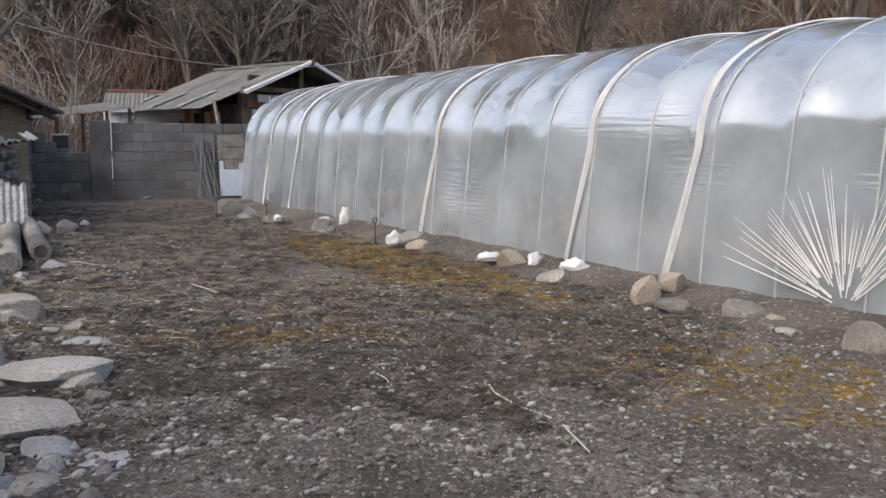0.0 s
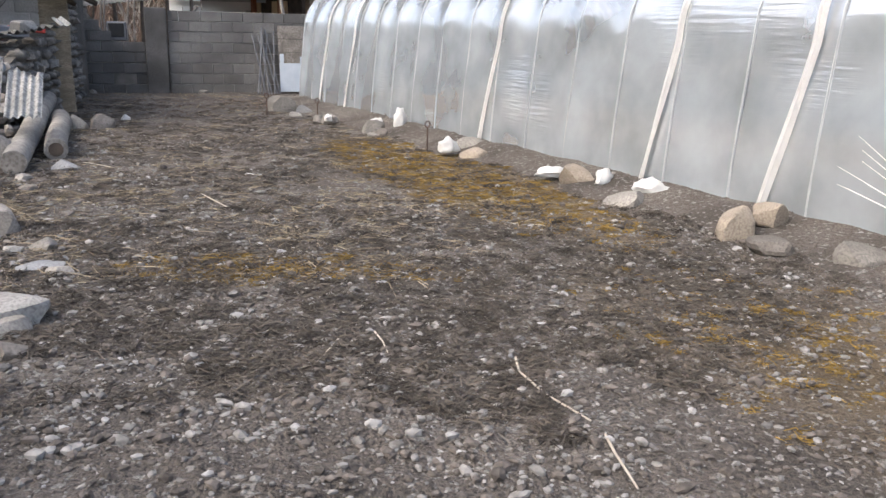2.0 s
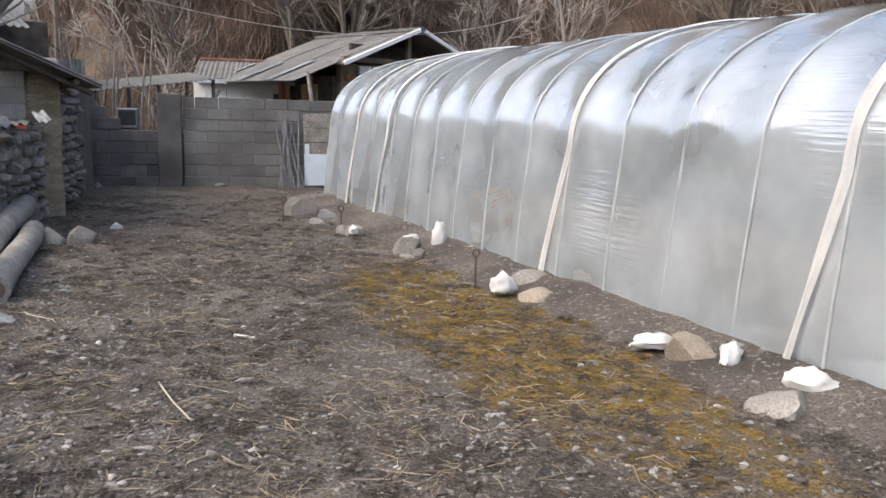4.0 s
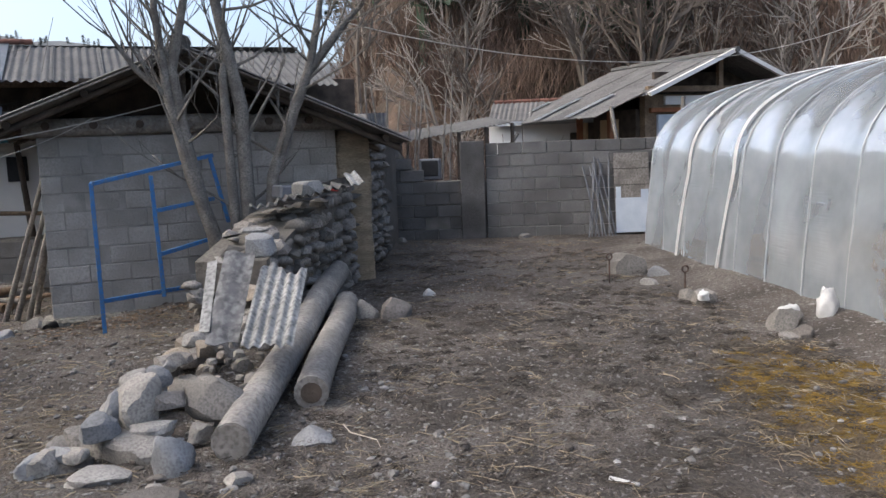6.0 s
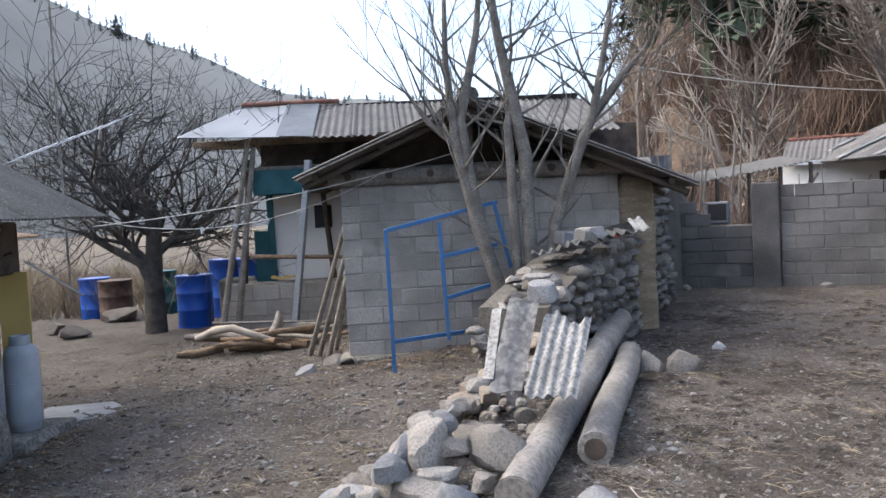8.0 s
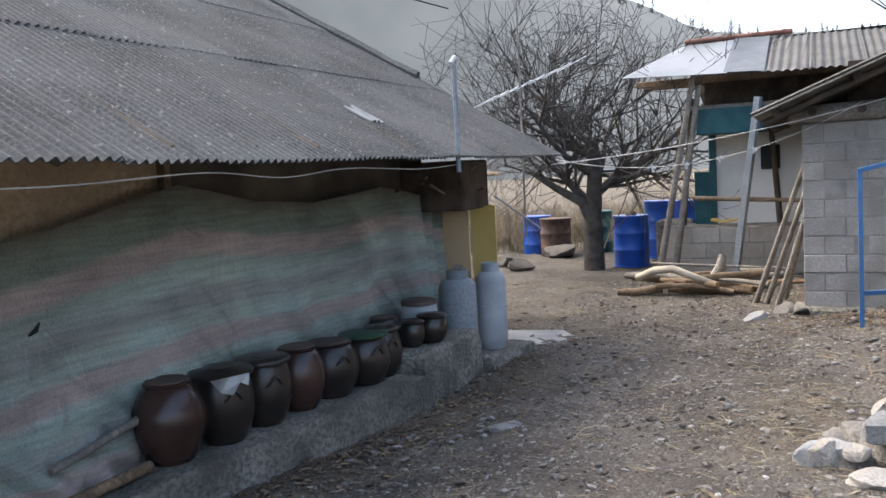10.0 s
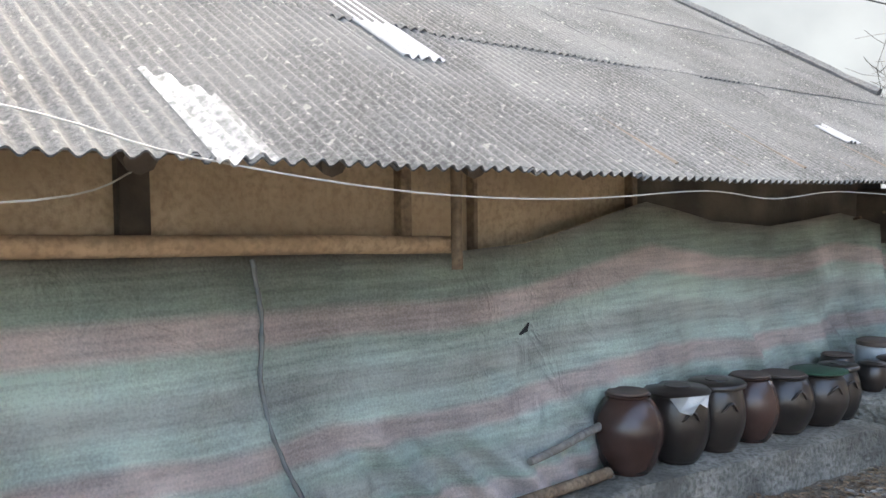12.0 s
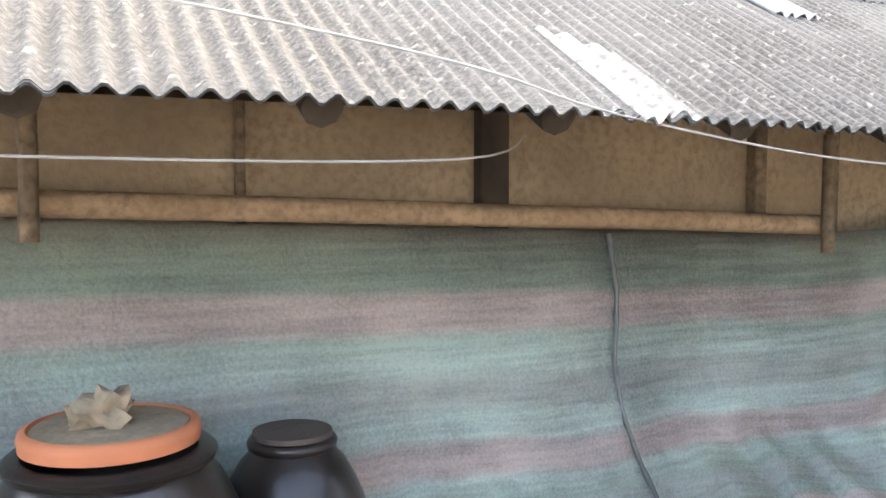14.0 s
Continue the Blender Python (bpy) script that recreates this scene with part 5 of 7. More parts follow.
def log(name, a, b, r0, r1, material, label, bend=0.05, sides=12, seg=10, seed=0, hollow=False):
    a, b = Vector(a), Vector(b)
    mid = (a + b) / 2
    t = thing(name, Matrix.Translation(a), label, "log")
    bm = bmesh.new()
    pts, rad = [], []
    for i in range(seg + 1):
        f = i / seg
        p = a.lerp(b, f) - a
        p += Vector((noise.noise(Vector((f * 2, seed, 1))), noise.noise(Vector((f * 2, seed, 5))), 0.4 * noise.noise(Vector((f * 2, seed, 9))))) * bend
        pts.append(p)
        rad.append(r0 + (r1 - r0) * f + 0.06 * r0 * noise.noise(Vector((f * 7, seed, 3))))
    tube(bm, pts, rad, sides)
    part("bark", bm, M[material], t, smooth=True)
    d = (pts[1] - pts[0]).normalized()
    bm = bmesh.new()
    tube(bm, [pts[0] - d * 0.006, pts[0] + d * 0.002], r0 * (0.9 if not hollow else 0.62), sides)
    part("cut_end", bm, M["timber_grey" if not hollow else "timber_dark"], t, "sawn end" if not hollow else "rotten hollow end")
    return t


log("log", (-4.14, 8.93, 0.105), (-6.45, 13.15, 0.26), 0.105, 0.12, "log_bark", "long grey weathered log with knots lying along the rubble line")
log("log", (-4.30, 9.80, 0.10), (-5.75, 12.28, 0.12), 0.105, 0.11, "log_bark", "shorter grey log with a hollow rotten end", seed=4, hollow=True)


def rubble_wall():
    """The dry stone wall that runs from the logs past the shed to the end wall."""
    line = [(-5.72, 11.15, 0.72), (-6.2, 12.4, 1.0), (-6.75, 13.75, 1.12), (-7.25, 14.95, 1.75), (-7.9, 16.4, 1.8), (-8.45, 17.7, 1.75)]
    w = thing("rubble_wall", pose(line[0][0], line[0][1], 0), "rough wall of fieldstones packed with brown mud", "wall", kind="structure")
    inv = w.matrix_basis.inverted()
    bm = bmesh.new()
    rows = []
    for (x, y, h) in line:
        th = 0.6 if h < 1.3 else 0.45
        o = Vector((-0.93, -0.37, 0)) * th
        rows.append([bm.verts.new(inv @ Vector((x, y, -0.15))), bm.verts.new(inv @ Vector((x, y, h - 0.05))), bm.verts.new(inv @ (Vector((x, y, h - 0.05)) + o)), bm.verts.new(inv @ (Vector((x, y, -0.3)) + o))])
    for a, b in zip(rows, rows[1:]):
        for k in range(3):
            bm.faces.new((a[k], a[k + 1], b[k + 1], b[k]))
    bm.faces.new(rows[0])
    bm.faces.new(rows[-1][::-1])
    part("mud_core", bm, M["mud_grey"], w)
    meshes = []
    for k in range(9):
        b2 = rock_bm((1, 1, 1), 60 + k, 1 if k else 2, 0.45)
        me = bpy.data.meshes.new("wall_stone")
        b2.to_mesh(me)
        b2.free()
        me.materials.append(M["wall_stone"])
        for f in me.polygons:
            f.use_smooth = k % 2 == 0
        meshes.append(me)
    rv = random.Random(5)
    count = 0

    def put(p, size, rz):
        nonlocal count
        o = new("wall_stone", meshes[rv.randrange(9)])
        o.parent = w
        o.matrix_basis = inv @ Matrix.LocRotScale(p, Euler((rv.uniform(-0.3, 0.3), rv.uniform(-0.3, 0.3), rz + rv.uniform(-0.4, 0.4))), Vector(size))
        count += 1
    for (x0, y0, h0), (x1, y1, h1) in zip(line, line[1:]):
        a, b = Vector((x0, y0)), Vector((x1, y1))
        length = (b - a).length
        rz = math.atan2(y1 - y0, x1 - x0)
        z = 0.0
        while z < max(h0, h1):
            hh = rv.uniform(0.08, 0.17)
            x = rv.uniform(0, 0.1)
            while x < length:
                ww = rv.uniform(0.11, 0.29)
                f = x / length
                if z + hh * 0.6 < h0 + (h1 - h0) * f and count < 290:
                    q = a.lerp(b, min(1, f + ww / 2 / length))
                    put(Vector((q.x, q.y, z + hh / 2)) + Vector((0.93, 0.37, 0)) * rv.uniform(-0.05, 0.04), (ww * 1.08, rv.uniform(0.18, 0.28), hh * 1.12), rz)
                x += ww * rv.uniform(0.95, 1.2)
            z += hh * 0.95
    # near end and top of the low stretch
    rest = new("loose_stones")
    for i in range(26):
        f = rv.random()
        q = Vector((-5.72, 11.15, 0)) + Vector((-0.93, -0.37, 0)) * rv.uniform(0, 0.6) + Vector((0.2, -0.45, 0)) * rv.uniform(-0.1, 0.5)
        s = rv.uniform(0.14, 0.30)
        put(Vector((q.x, q.y, rv.uniform(0.05, 0.62))), (s, s * 0.8, s * rv.uniform(0.35, 0.6)), rv.uniform(0, 3))
    for i in range(24):
        f = rv.random()
        q = Vector((-5.72, 11.15, 0.72)).lerp(Vector((-6.75, 13.75, 1.12)), f) + Vector((-0.93, -0.37, 0)) * rv.uniform(0, 0.55)
        s = rv.uniform(0.14, 0.30)
        put(q + Vector((0, 0, 0.02)), (s, s * 0.8, s * rv.uniform(0.3, 0.5)), rv.uniform(0, 3))
    bpy.data.objects.remove(rest)


rubble_wall()
rock(-5.62, 10.92, (0.34, 0.24, 0.16), 81, "tan_stone", z=0.42, rz=40, label="tan angular stone on the rubble wall end")
rock(-5.42, 10.78, (0.36, 0.2, 0.12), 82, "river_stone", z=0.34, rz=60, label="long grey stone on the rubble wall end")
rock(-5.5, 10.62, (0.22, 0.18, 0.2), 83, "river_stone", z=0.22, rz=10)
rock(-5.86, 11.25, (0.3, 0.24, 0.24), 84, "blue_stone", z=0.72, rz=30, label="round grey stone on top of the rubble wall")
rock(-6.05, 11.15, (0.36, 0.26, 0.07), 85, "pale_stone", z=0.66, rz=30, label="thin flat pale slab on the rubble wall")
rock(-6.15, 11.55, (0.34, 0.26, 0.07), 86, "pale_stone", z=0.86, rz=50, label="thin flat pale slab on the rubble wall")
rock(-6.1, 12.25, (0.42, 0.26, 0.2), 87, "pale_stone", z=1.13, rz=70, label="pale stone weighing down a roof sheet", flat=0.1)
for i in range(46):
    rv = random.Random(900 + i)
    f, g = rv.random(), rv.random()
    x, y = -4.42 - 1.15 * f - 0.55 * g, 8.55 + 1.95 * f - 0.12 * g
    s = rv.uniform(0.13, 0.27)
    rock(x, y, (s, s * rv.uniform(0.7, 0.95), s * rv.uniform(0.5, 0.8)), 900 + i, rv.choice(["river_stone", "dark_stone", "blue_stone", "river_stone", "pale_stone", "tan_stone"]), z=0.02 + (0.16 + 0.12 * f) * (1 - abs(2 * g - 0.7)) * rv.random(), rz=rv.uniform(0, 180), label="broken stone heaped in the rubble pile", group="stones of the rubble pile")
for i in range(34):
    rv = random.Random(700 + i)
    f = rv.random()
    x, y = -4.55 - 0.9 * f + rv.uniform(-0.2, 0.2), 9.25 + 1.3 * f + rv.uniform(-0.2, 0.2)
    s = rv.uniform(0.05, 0.13)
    rock(x, y, (s, s * 0.8, s * 0.7), 300 + i, rv.choice(["river_stone", "dark_stone", "pale_stone", "river_stone"]), z=0.06 + 0.16 * f, rz=rv.uniform(0, 180), sub=1, label="small broken stone in the rubble pile", group="small stones of the rubble pile")


def sheet(name, p, across, along, material, label, pitch=0.075, amp=0.014, ragged=0.05, rows=5, seed=1, dip=0.0):
    """A loose corrugated sheet: p its lower left corner, across and along its edges."""
    p, across, along = Vector(p), Vector(across), Vector(along)
    bm = corrugated(across.length, along.length, pitch=pitch, amp=amp, rows=rows, ragged=ragged, seed=seed)
    for v in bm.verts:
        v.co.z += dip * noise.noise(Vector((v.co.x * 3, v.co.y * 2, seed)))
    x = across.normalized()
    y = (along - x * along.dot(x)).normalized()
    z = x.cross(y)
    m = Matrix((x, y, z)).transposed().to_4x4()
    m.translation = p
    return tagged(part(name, bm, M[material], smooth=True, m=m), label, "roof sheet")


sheet("slate_sheet", (-4.93, 9.60, 0.40), (0.176, 0.096, -0.01), (-0.26, 0.475, 0.49), "slate_bent", "dark mottled corrugated slate offcut leaning on stones", pitch=0.21, amp=0.012)
sheet("slate_sheet", (-4.65, 9.60, 0.40), (0.27, 0.148, -0.005), (-0.33, 0.6, 0.365), "slate_white", "pale broken corrugated slate sheet leaning on stones", pitch=0.064, amp=0.014, seed=3)
sheet("slate_sheet", (-5.0, 9.63, 0.46), (0.06, 0.033, 0.01), (-0.24, 0.44, 0.37), "slate_white", "narrow white slate offcut leaning on stones", pitch=0.2, amp=0.008, seed=5)
sheet("slate_sheet", (-6.36, 11.72, 1.05), (0.36, 0.32, 0.09), (-0.24, 0.5, 0.02), "slate_old", "dark corrugated slate sheet laid over the rubble wall", pitch=0.085, amp=0.018, seed=7, dip=0.05)
sheet("slate_sheet", (-6.06, 12.0, 1.12), (0.36, 0.34, 0.10), (-0.28, 0.6, 0.03), "slate_old", "grey corrugated slate sheet laid over the rubble wall", pitch=0.085, amp=0.018, seed=8, dip=0.05)
sheet("slate_sheet", (-5.72, 12.42, 1.2), (0.09, 0.08, 0.02), (-0.2, 0.45, 0.12), "slate_white", "pale strip of slate on the rubble wall", pitch=0.085, amp=0.012, seed=9)


def blue_frame():
    """A steel gate frame that leans on the trees before the shed."""
    f = thing("gate_frame", Matrix.Translation(P(13.0, -3.83, -0.17)), "leaning blue painted steel gate frame", "gate frame")
    o = P(13.0, -3.83, -0.17)
    pt = lambda s, n, z: P(s, n, z) - o
    rails = [("post", (13.0, -3.83, -0.17), (13.0, -3.82, 1.32)), ("post", (13.18, -4.39, 0.19), (13.18, -4.35, 1.36)), ("post", (13.4, -5.08, 0.85), (13.4, -4.93, 1.54)),
             ("rail", (13.0, -3.82, 1.31), (13.42, -4.97, 1.53)), ("rail", (13.0, -3.83, 0.23), (13.42, -4.80, 0.24)), ("rail", (13.18, -4.36, 1.02), (13.38, -4.95, 1.10)), ("rail", (13.18, -4.37, 0.60), (13.38, -4.90, 0.70))]
    for nm, a, b in rails:
        part(nm, bar(bmesh.new(), pt(*a), pt(*b), 0.038), M["blue_paint"], f)


blue_frame()


def poles(name, ends, r, material, label, group, category="pole"):
    for k, (a, b) in enumerate(ends):
        a, b = Vector(a), Vector(b)
        bm = bmesh.new()
        pts = [Vector((0, 0, 0)).lerp(b - a, i / 5) + Vector((noise.noise(Vector((i, k, 1))), noise.noise(Vector((i, k, 4))), 0)) * 0.02 for i in range(6)]
        tube(bm, pts, [r * (1.1 - 0.3 * i / 5) for i in range(6)], 8)
        tagged(part(name, bm, M[material], smooth=True, m=Matrix.Translation(a)), label, category, group)


poles("wooden_pole", [(P(15.3, -2.80, -0.3), P(14.5, -3.42, 1.50)), (P(15.2, -2.92, -0.3), P(14.5, -3.46, 1.32)), (P(15.0, -3.05, -0.3), P(14.4, -3.44, 1.05)), (P(15.4, -3.12, -0.3), P(14.6, -3.46, 1.2))], 0.03, "timber_grey", "grey wooden pole leaning on the shed", "poles leaning on the shed")

_b = tube(bmesh.new(), [(0, 0, 0), (0.22, 0.0, 0.02)], 0.055, 14, cap=False)
bmesh.ops.solidify(_b, geom=_b.faces[:], thickness=0.008)
tagged(part("drain_pipe", _b, M["black_plastic"], smooth=True, m=at(13.98, -3.3, -0.16, -30)), "short black plastic drain pipe at the shed corner", "pipe")
# bundle and red box on the wall behind the trees
_t = thing("plastic_crate", pose(-6.65, 12.75, 1.03, 0, 6, 60), "grey and red plastic crates on the rubble wall", "crate")
part("crate", box(bmesh.new(), (0, 0, 0.09), (0.42, 0.26, 0.14), bevel=0.02), M["rod_grey"], _t)
part("lid", box(bmesh.new(), (0.25, 0.05, 0.15), (0.42, 0.2, 0.05), bevel=0.01), M["red_plastic"], _t, "red lid")


# ---------- under the eaves ----------
def eaves():
    b = thing("eave_beam", at(4, 0.05, 1.425), "pale debarked log tied along under the eaves", "beam")
    bm = bmesh.new()
    pts = [(x, 0.01 * noise.noise(Vector((x, 0, 1))), 0.015 * noise.noise(Vector((x * 0.8, 0, 2))) - 0.035 * x) for x in np.linspace(-1.8, 3.25, 16)]
    tube(bm, pts, [0.042 + 0.006 * noise.noise(Vector((i, 4, 4))) for i in range(16)], 10)
    part("beam_log", bm, M["beam"], b, smooth=True)
    for i, (s, z_) in enumerate(((4.13, 1.31), (7.2, 1.19))):
        bm = bmesh.new()
        tube(bm, [(0, 0, 0), (0.005, 0.01, 0.2), (0, 0, 0.50)], [0.028, 0.026, 0.03], 8)
        tagged(part("hanger", bm, M["timber"], smooth=True, m=at(s, -0.02, z_)), "short wooden hanger below the eaves", "post", "hangers below the eaves")
    # wall posts and rafter ends
    for s, w in ((5.81, 0.13), (2.95, 0.1), (9.16, 0.06), (7.22, 0.07), (7.71, 0.03), (4.80, 0.03)):
        bm = box(bmesh.new(), (0, 0, 0.55), (w, 0.07, 1.2), bevel=0.006)
        tagged(part("wall_post", bm, M["timber_dark" if w > 0.08 else "timber"], m=at(s, 0.42, 1.0)), "dark timber post in the mud wall", "post", "posts in the house wall")
    for i in range(16):
        s = 2.9 + i * 0.62
        bm = bmesh.new()
        tube(bm, [(0, -0.78, -0.02), (0, 0.5, 0.68)], [0.05, 0.055], 8)
        tagged(part("rafter", bm, M["timber_dark"], smooth=True, m=at(s, 0, 1.66)), "round dark rafter end under the eaves", "rafter", "rafters under the eaves")
    bm = bmesh.new()
    v = [bm.verts.new(P(s, n, z)) for s, n, z in ((HOUSE_S0 + 0.05, -0.72, 1.655), (12.9, -0.72, 1.655), (12.9, 0.6, 2.41), (HOUSE_S0 + 0.05, 0.6, 2.41))]
    bm.faces.new(v)
    bmesh.ops.solidify(bm, geom=bm.faces[:], thickness=0.02)
    tagged(part("eave_lining", bm, M["timber"]), "dark boards lining the eaves", "boards", kind="structure")
    # cord along the eave
    def cord(pts, r, material, label, name="cord"):
        bm = bmesh.new()
        pts = [Vector(p) for p in pts]
        out = []
        for i in range(len(pts) - 1):
            p0, p1, p2, p3 = pts[max(0, i - 1)], pts[i], pts[i + 1], pts[min(len(pts) - 1, i + 2)]
            for k in range(6):
                t = k / 6
                out.append(0.5 * ((2 * p1) + (p2 - p0) * t + (2 * p0 - 5 * p1 + 4 * p2 - p3) * t * t + (3 * p1 - p0 - 3 * p2 + p3) * t ** 3))
        out.append(pts[-1])
        tube(bm, [p - out[0] for p in out], r, 5)
        return tagged(part(name, bm, M[material], smooth=True, m=Matrix.Translation(out[0])), label, "cord")
    cord([P(3.7, -0.6, 1.98), P(4.96, -0.88, 1.76), P(5.45, -0.93, 1.64), P(6.24, -0.9, 1.545), P(7.07, -0.88, 1.52), P(7.97, -0.88, 1.55), P(8.6, -0.88, 1.51), P(9.3, -0.88, 1.545), P(10.3, -0.88, 1.52), P(11.0, -0.88, 1.54)], 0.0032, "wire", "pale cord strung along the eave")
    cord([P(2.9, -0.8, 1.55), P(4.2, -0.8, 1.52), P(5.1, -0.8, 1.53), P(5.5, -0.4, 1.62)], 0.0032, "wire", "pale cord under the eave")
    # clothes lines across the yard
    def sag(a, b, drop, n=9):
        return [a.lerp(b, i / n) - Vector((0, 0, drop * 4 * (i / n) * (1 - i / n))) for i in range(n + 1)]
    l1 = sag(P(13.4, -0.95, 1.50), P(14.05, -4.75, 2.12), 0.10)
    l2 = sag(P(13.6, -0.95, 1.55), P(14.1, -3.9, 1.95), 0.30)
    cord(l1, 0.006, "wire", "pale clothes line across the yard", "clothes_line")
    cord(l2, 0.005, "wire", "sagging pale clothes line with knots", "clothes_line")
    for k in (3, 4, 5, 6):
        bm = bmesh.new()
        box(bm, (0, 0, -0.02), (0.012, 0.03, 0.07), bevel=0.003)
        box(bm, (0.01, 0, -0.015), (0.05, 0.012, 0.02), rz=30, bevel=0.003)
        tagged(part("clothes_peg", bm, M["white_paint"], m=Matrix.Translation(l2[k])), "white knotted rag on the clothes line", "peg", "knots on the clothes line")
    cord(sag(P(11.04, -0.86, 2.75), P(8.0, 2.0, 4.4), 0.2), 0.006, "black_plastic", "dark wire from the mast over the roof", "overhead_wire")
    cord(sag(Vector((-8.0, 14.8, 3.3)), Vector((-2.0, 27.0, 3.9)), 0.75), 0.008, "wire", "long pale cable across the garden end", "overhead_cable")
    # small mast
    t = thing("roof_mast", at(11.04, -0.88, 1.48), "pale blue-grey steel mast at the eave", "mast")
    part("tube", tube(bmesh.new(), [(0, 0, 0), (0, 0, 0.62), (0.0, 0.0, 0.85)], 0.02, 8), M["grey_blue"], t, smooth=True)
    part("cap", tube(bmesh.new(), [(-0.06, 0, 0.84), (0.03, 0, 0.9)], 0.02, 6), M["white_paint"], t)
    # aerial
    a = thing("television_aerial", Matrix.Translation(Vector((-11.6, 9.55, 0.6))), "old rod aerial on a thin pole above the house end", "aerial")
    part("mast", tube(bmesh.new(), [(0, 0, 0), (0.02, 0, 4.6)], 0.014, 6), M["timber_grey"], a)
    part("boom", tube(bmesh.new(), [(-0.75, -0.25, 1.75), (0.8, 0.35, 2.05)], 0.008, 6), M["white_paint"], a)
    for i in range(8):
        f = i / 7
        c = Vector((-0.75, -0.25, 1.75)).lerp(Vector((0.8, 0.35, 2.05)), f)
        part("rod", tube(bmesh.new(), [c + Vector((-0.25, 0.3, 0.12)), c + Vector((0.25, -0.3, -0.12))], 0.006, 5), M["white_paint"], a)
    return cord


cord = eaves()

# pole and stub on the step below the tarpaulin
log("pole", P(8.34, -0.03, -0.05), P(5.4, 0.0, -0.05), 0.034, 0.026, "bark_brown", "peeling brown pole lying along the step", seed=7, bend=0.03)
log("pole", P(7.72, 0.0, 0.14), P(8.5, 0.06, 0.21), 0.022, 0.026, "timber_grey", "grey pole end wedged under the tarpaulin", seed=8, bend=0.02)
# paper on the second jar
_b = bmesh.new()
_v = [_b.verts.new(p) for p in ((-0.10, -0.176, 0.43), (0.0, -0.192, 0.44), (0.11, -0.180, 0.445), (0.10, -0.186, 0.37), (0.055, -0.195, 0.40), (0.01, -0.2, 0.33), (-0.05, -0.192, 0.35))]
_b.faces.new(_v)
bmesh.ops.solidify(_b, geom=_b.faces[:], thickness=0.002)
tagged(part("torn_paper", _b, M["white_film"], m=at(8.95, -0.08, STEP_Z, -38) @ Matrix.Diagonal((1.12, 1.15, 1, 1))), "torn white paper on a jar rim", "paper")
# lid and cloth of the large jar
_t = thing("jar_cover", at(4.32, -0.30, STEP_Z + 0.885), "orange clay basin lid with a crumpled rag on it", "lid")
part("basin", lathe(bmesh.new(), [(0.20, 0), (0.225, 0.005), (0.228, 0.03), (0.222, 0.05), (0.205, 0.055), (0.2, 0.045), (0, 0.045)], 36), M["terracotta"], _t, smooth=True)
part("dust", lathe(bmesh.new(), [(0.198, 0.044), (0.195, 0.05), (0, 0.056)], 30), M["mud"], _t, "dry dirt in the lid")
_b = bmesh.new()
bmesh.ops.create_icosphere(_b, subdivisions=3, radius=0.075)
for _q in _b.verts:
    _q.co *= 1 + 0.9 * noise.noise(_q.co * 22) + 0.5 * noise.noise(_q.co * 50)
    _q.co.z = max(0, _q.co.z * 0.8 + 0.03)
part("rag", _b, M["mud"], _t, "crumpled brown rag", smooth=True, m=pose(-0.01, 0.0, 0.05))


# ---------- house end ----------
def cylinder_bottle(m, r, h, material, label, band=None):
    t = thing("gas_cylinder", m, label, "gas cylinder", "gas cylinders")
    prof = [(r * 0.85, 0), (r * 0.88, 0.04), (r * 0.97, 0.06), (r, 0.1), (r, h * 0.78), (r * 0.95, h * 0.84), (r * 0.75, h * 0.89), (r * 0.4, h * 0.915), (0, h * 0.92)]
    part("body", lathe(bmesh.new(), prof, 28), M[material], t, smooth=True)
    part("seam", lathe(bmesh.new(), [(r * 1.0, h * 0.5), (r * 1.012, h * 0.503), (r * 1.012, h * 0.512), (r * 1.0, h * 0.515)], 28), M[material], t, smooth=True)
    bm = bmesh.new()
    lathe(bm, [(r * 0.58, h * 0.87), (r * 0.6, h * 0.875), (r * 0.58, h), (r * 0.53, h), (r * 0.53, h * 0.9)], 20)
    part("collar", bm, M[material], t, smooth=True)
    part("valve", lathe(bmesh.new(), [(0.02, h * 0.9), (0.02, h * 0.96), (0.035, h * 0.965), (0.035, h * 0.98), (0, h * 0.985)], 12), M["rust"], t)
    return t


cylinder_bottle(at(11.98, -0.42, -0.22), 0.175, 0.80, "grey_blue", "large grey-blue gas cylinder with a stone on top")
cylinder_bottle(at(12.38, -0.60, -0.22), 0.145, 0.82, "white_paint", "worn white gas cylinder on the low slab")
rock(*P(11.98, -0.42)[:2], (0.17, 0.13, 0.10), 401, "tan_stone", z=0.565, label="tan stone lying on the gas cylinder", group="loose stones in the yard")
_t = thing("plastic_bucket", at(11.55, -0.22, 0.06), "white plastic pail with a faded pink lid", "bucket")
part("pail", lathe(bmesh.new(), [(0.12, 0), (0.15, 0.04), (0.165, 0.15), (0.16, 0.24), (0.15, 0.27), (0.13, 0.275)], 24), M["white_paint"], _t, smooth=True)
part("lid", lathe(bmesh.new(), [(0.13, 0.27), (0.16, 0.272), (0.16, 0.305), (0.14, 0.315), (0, 0.312)], 24), M["onggi_rim"], _t, "faded pink lid", smooth=True)


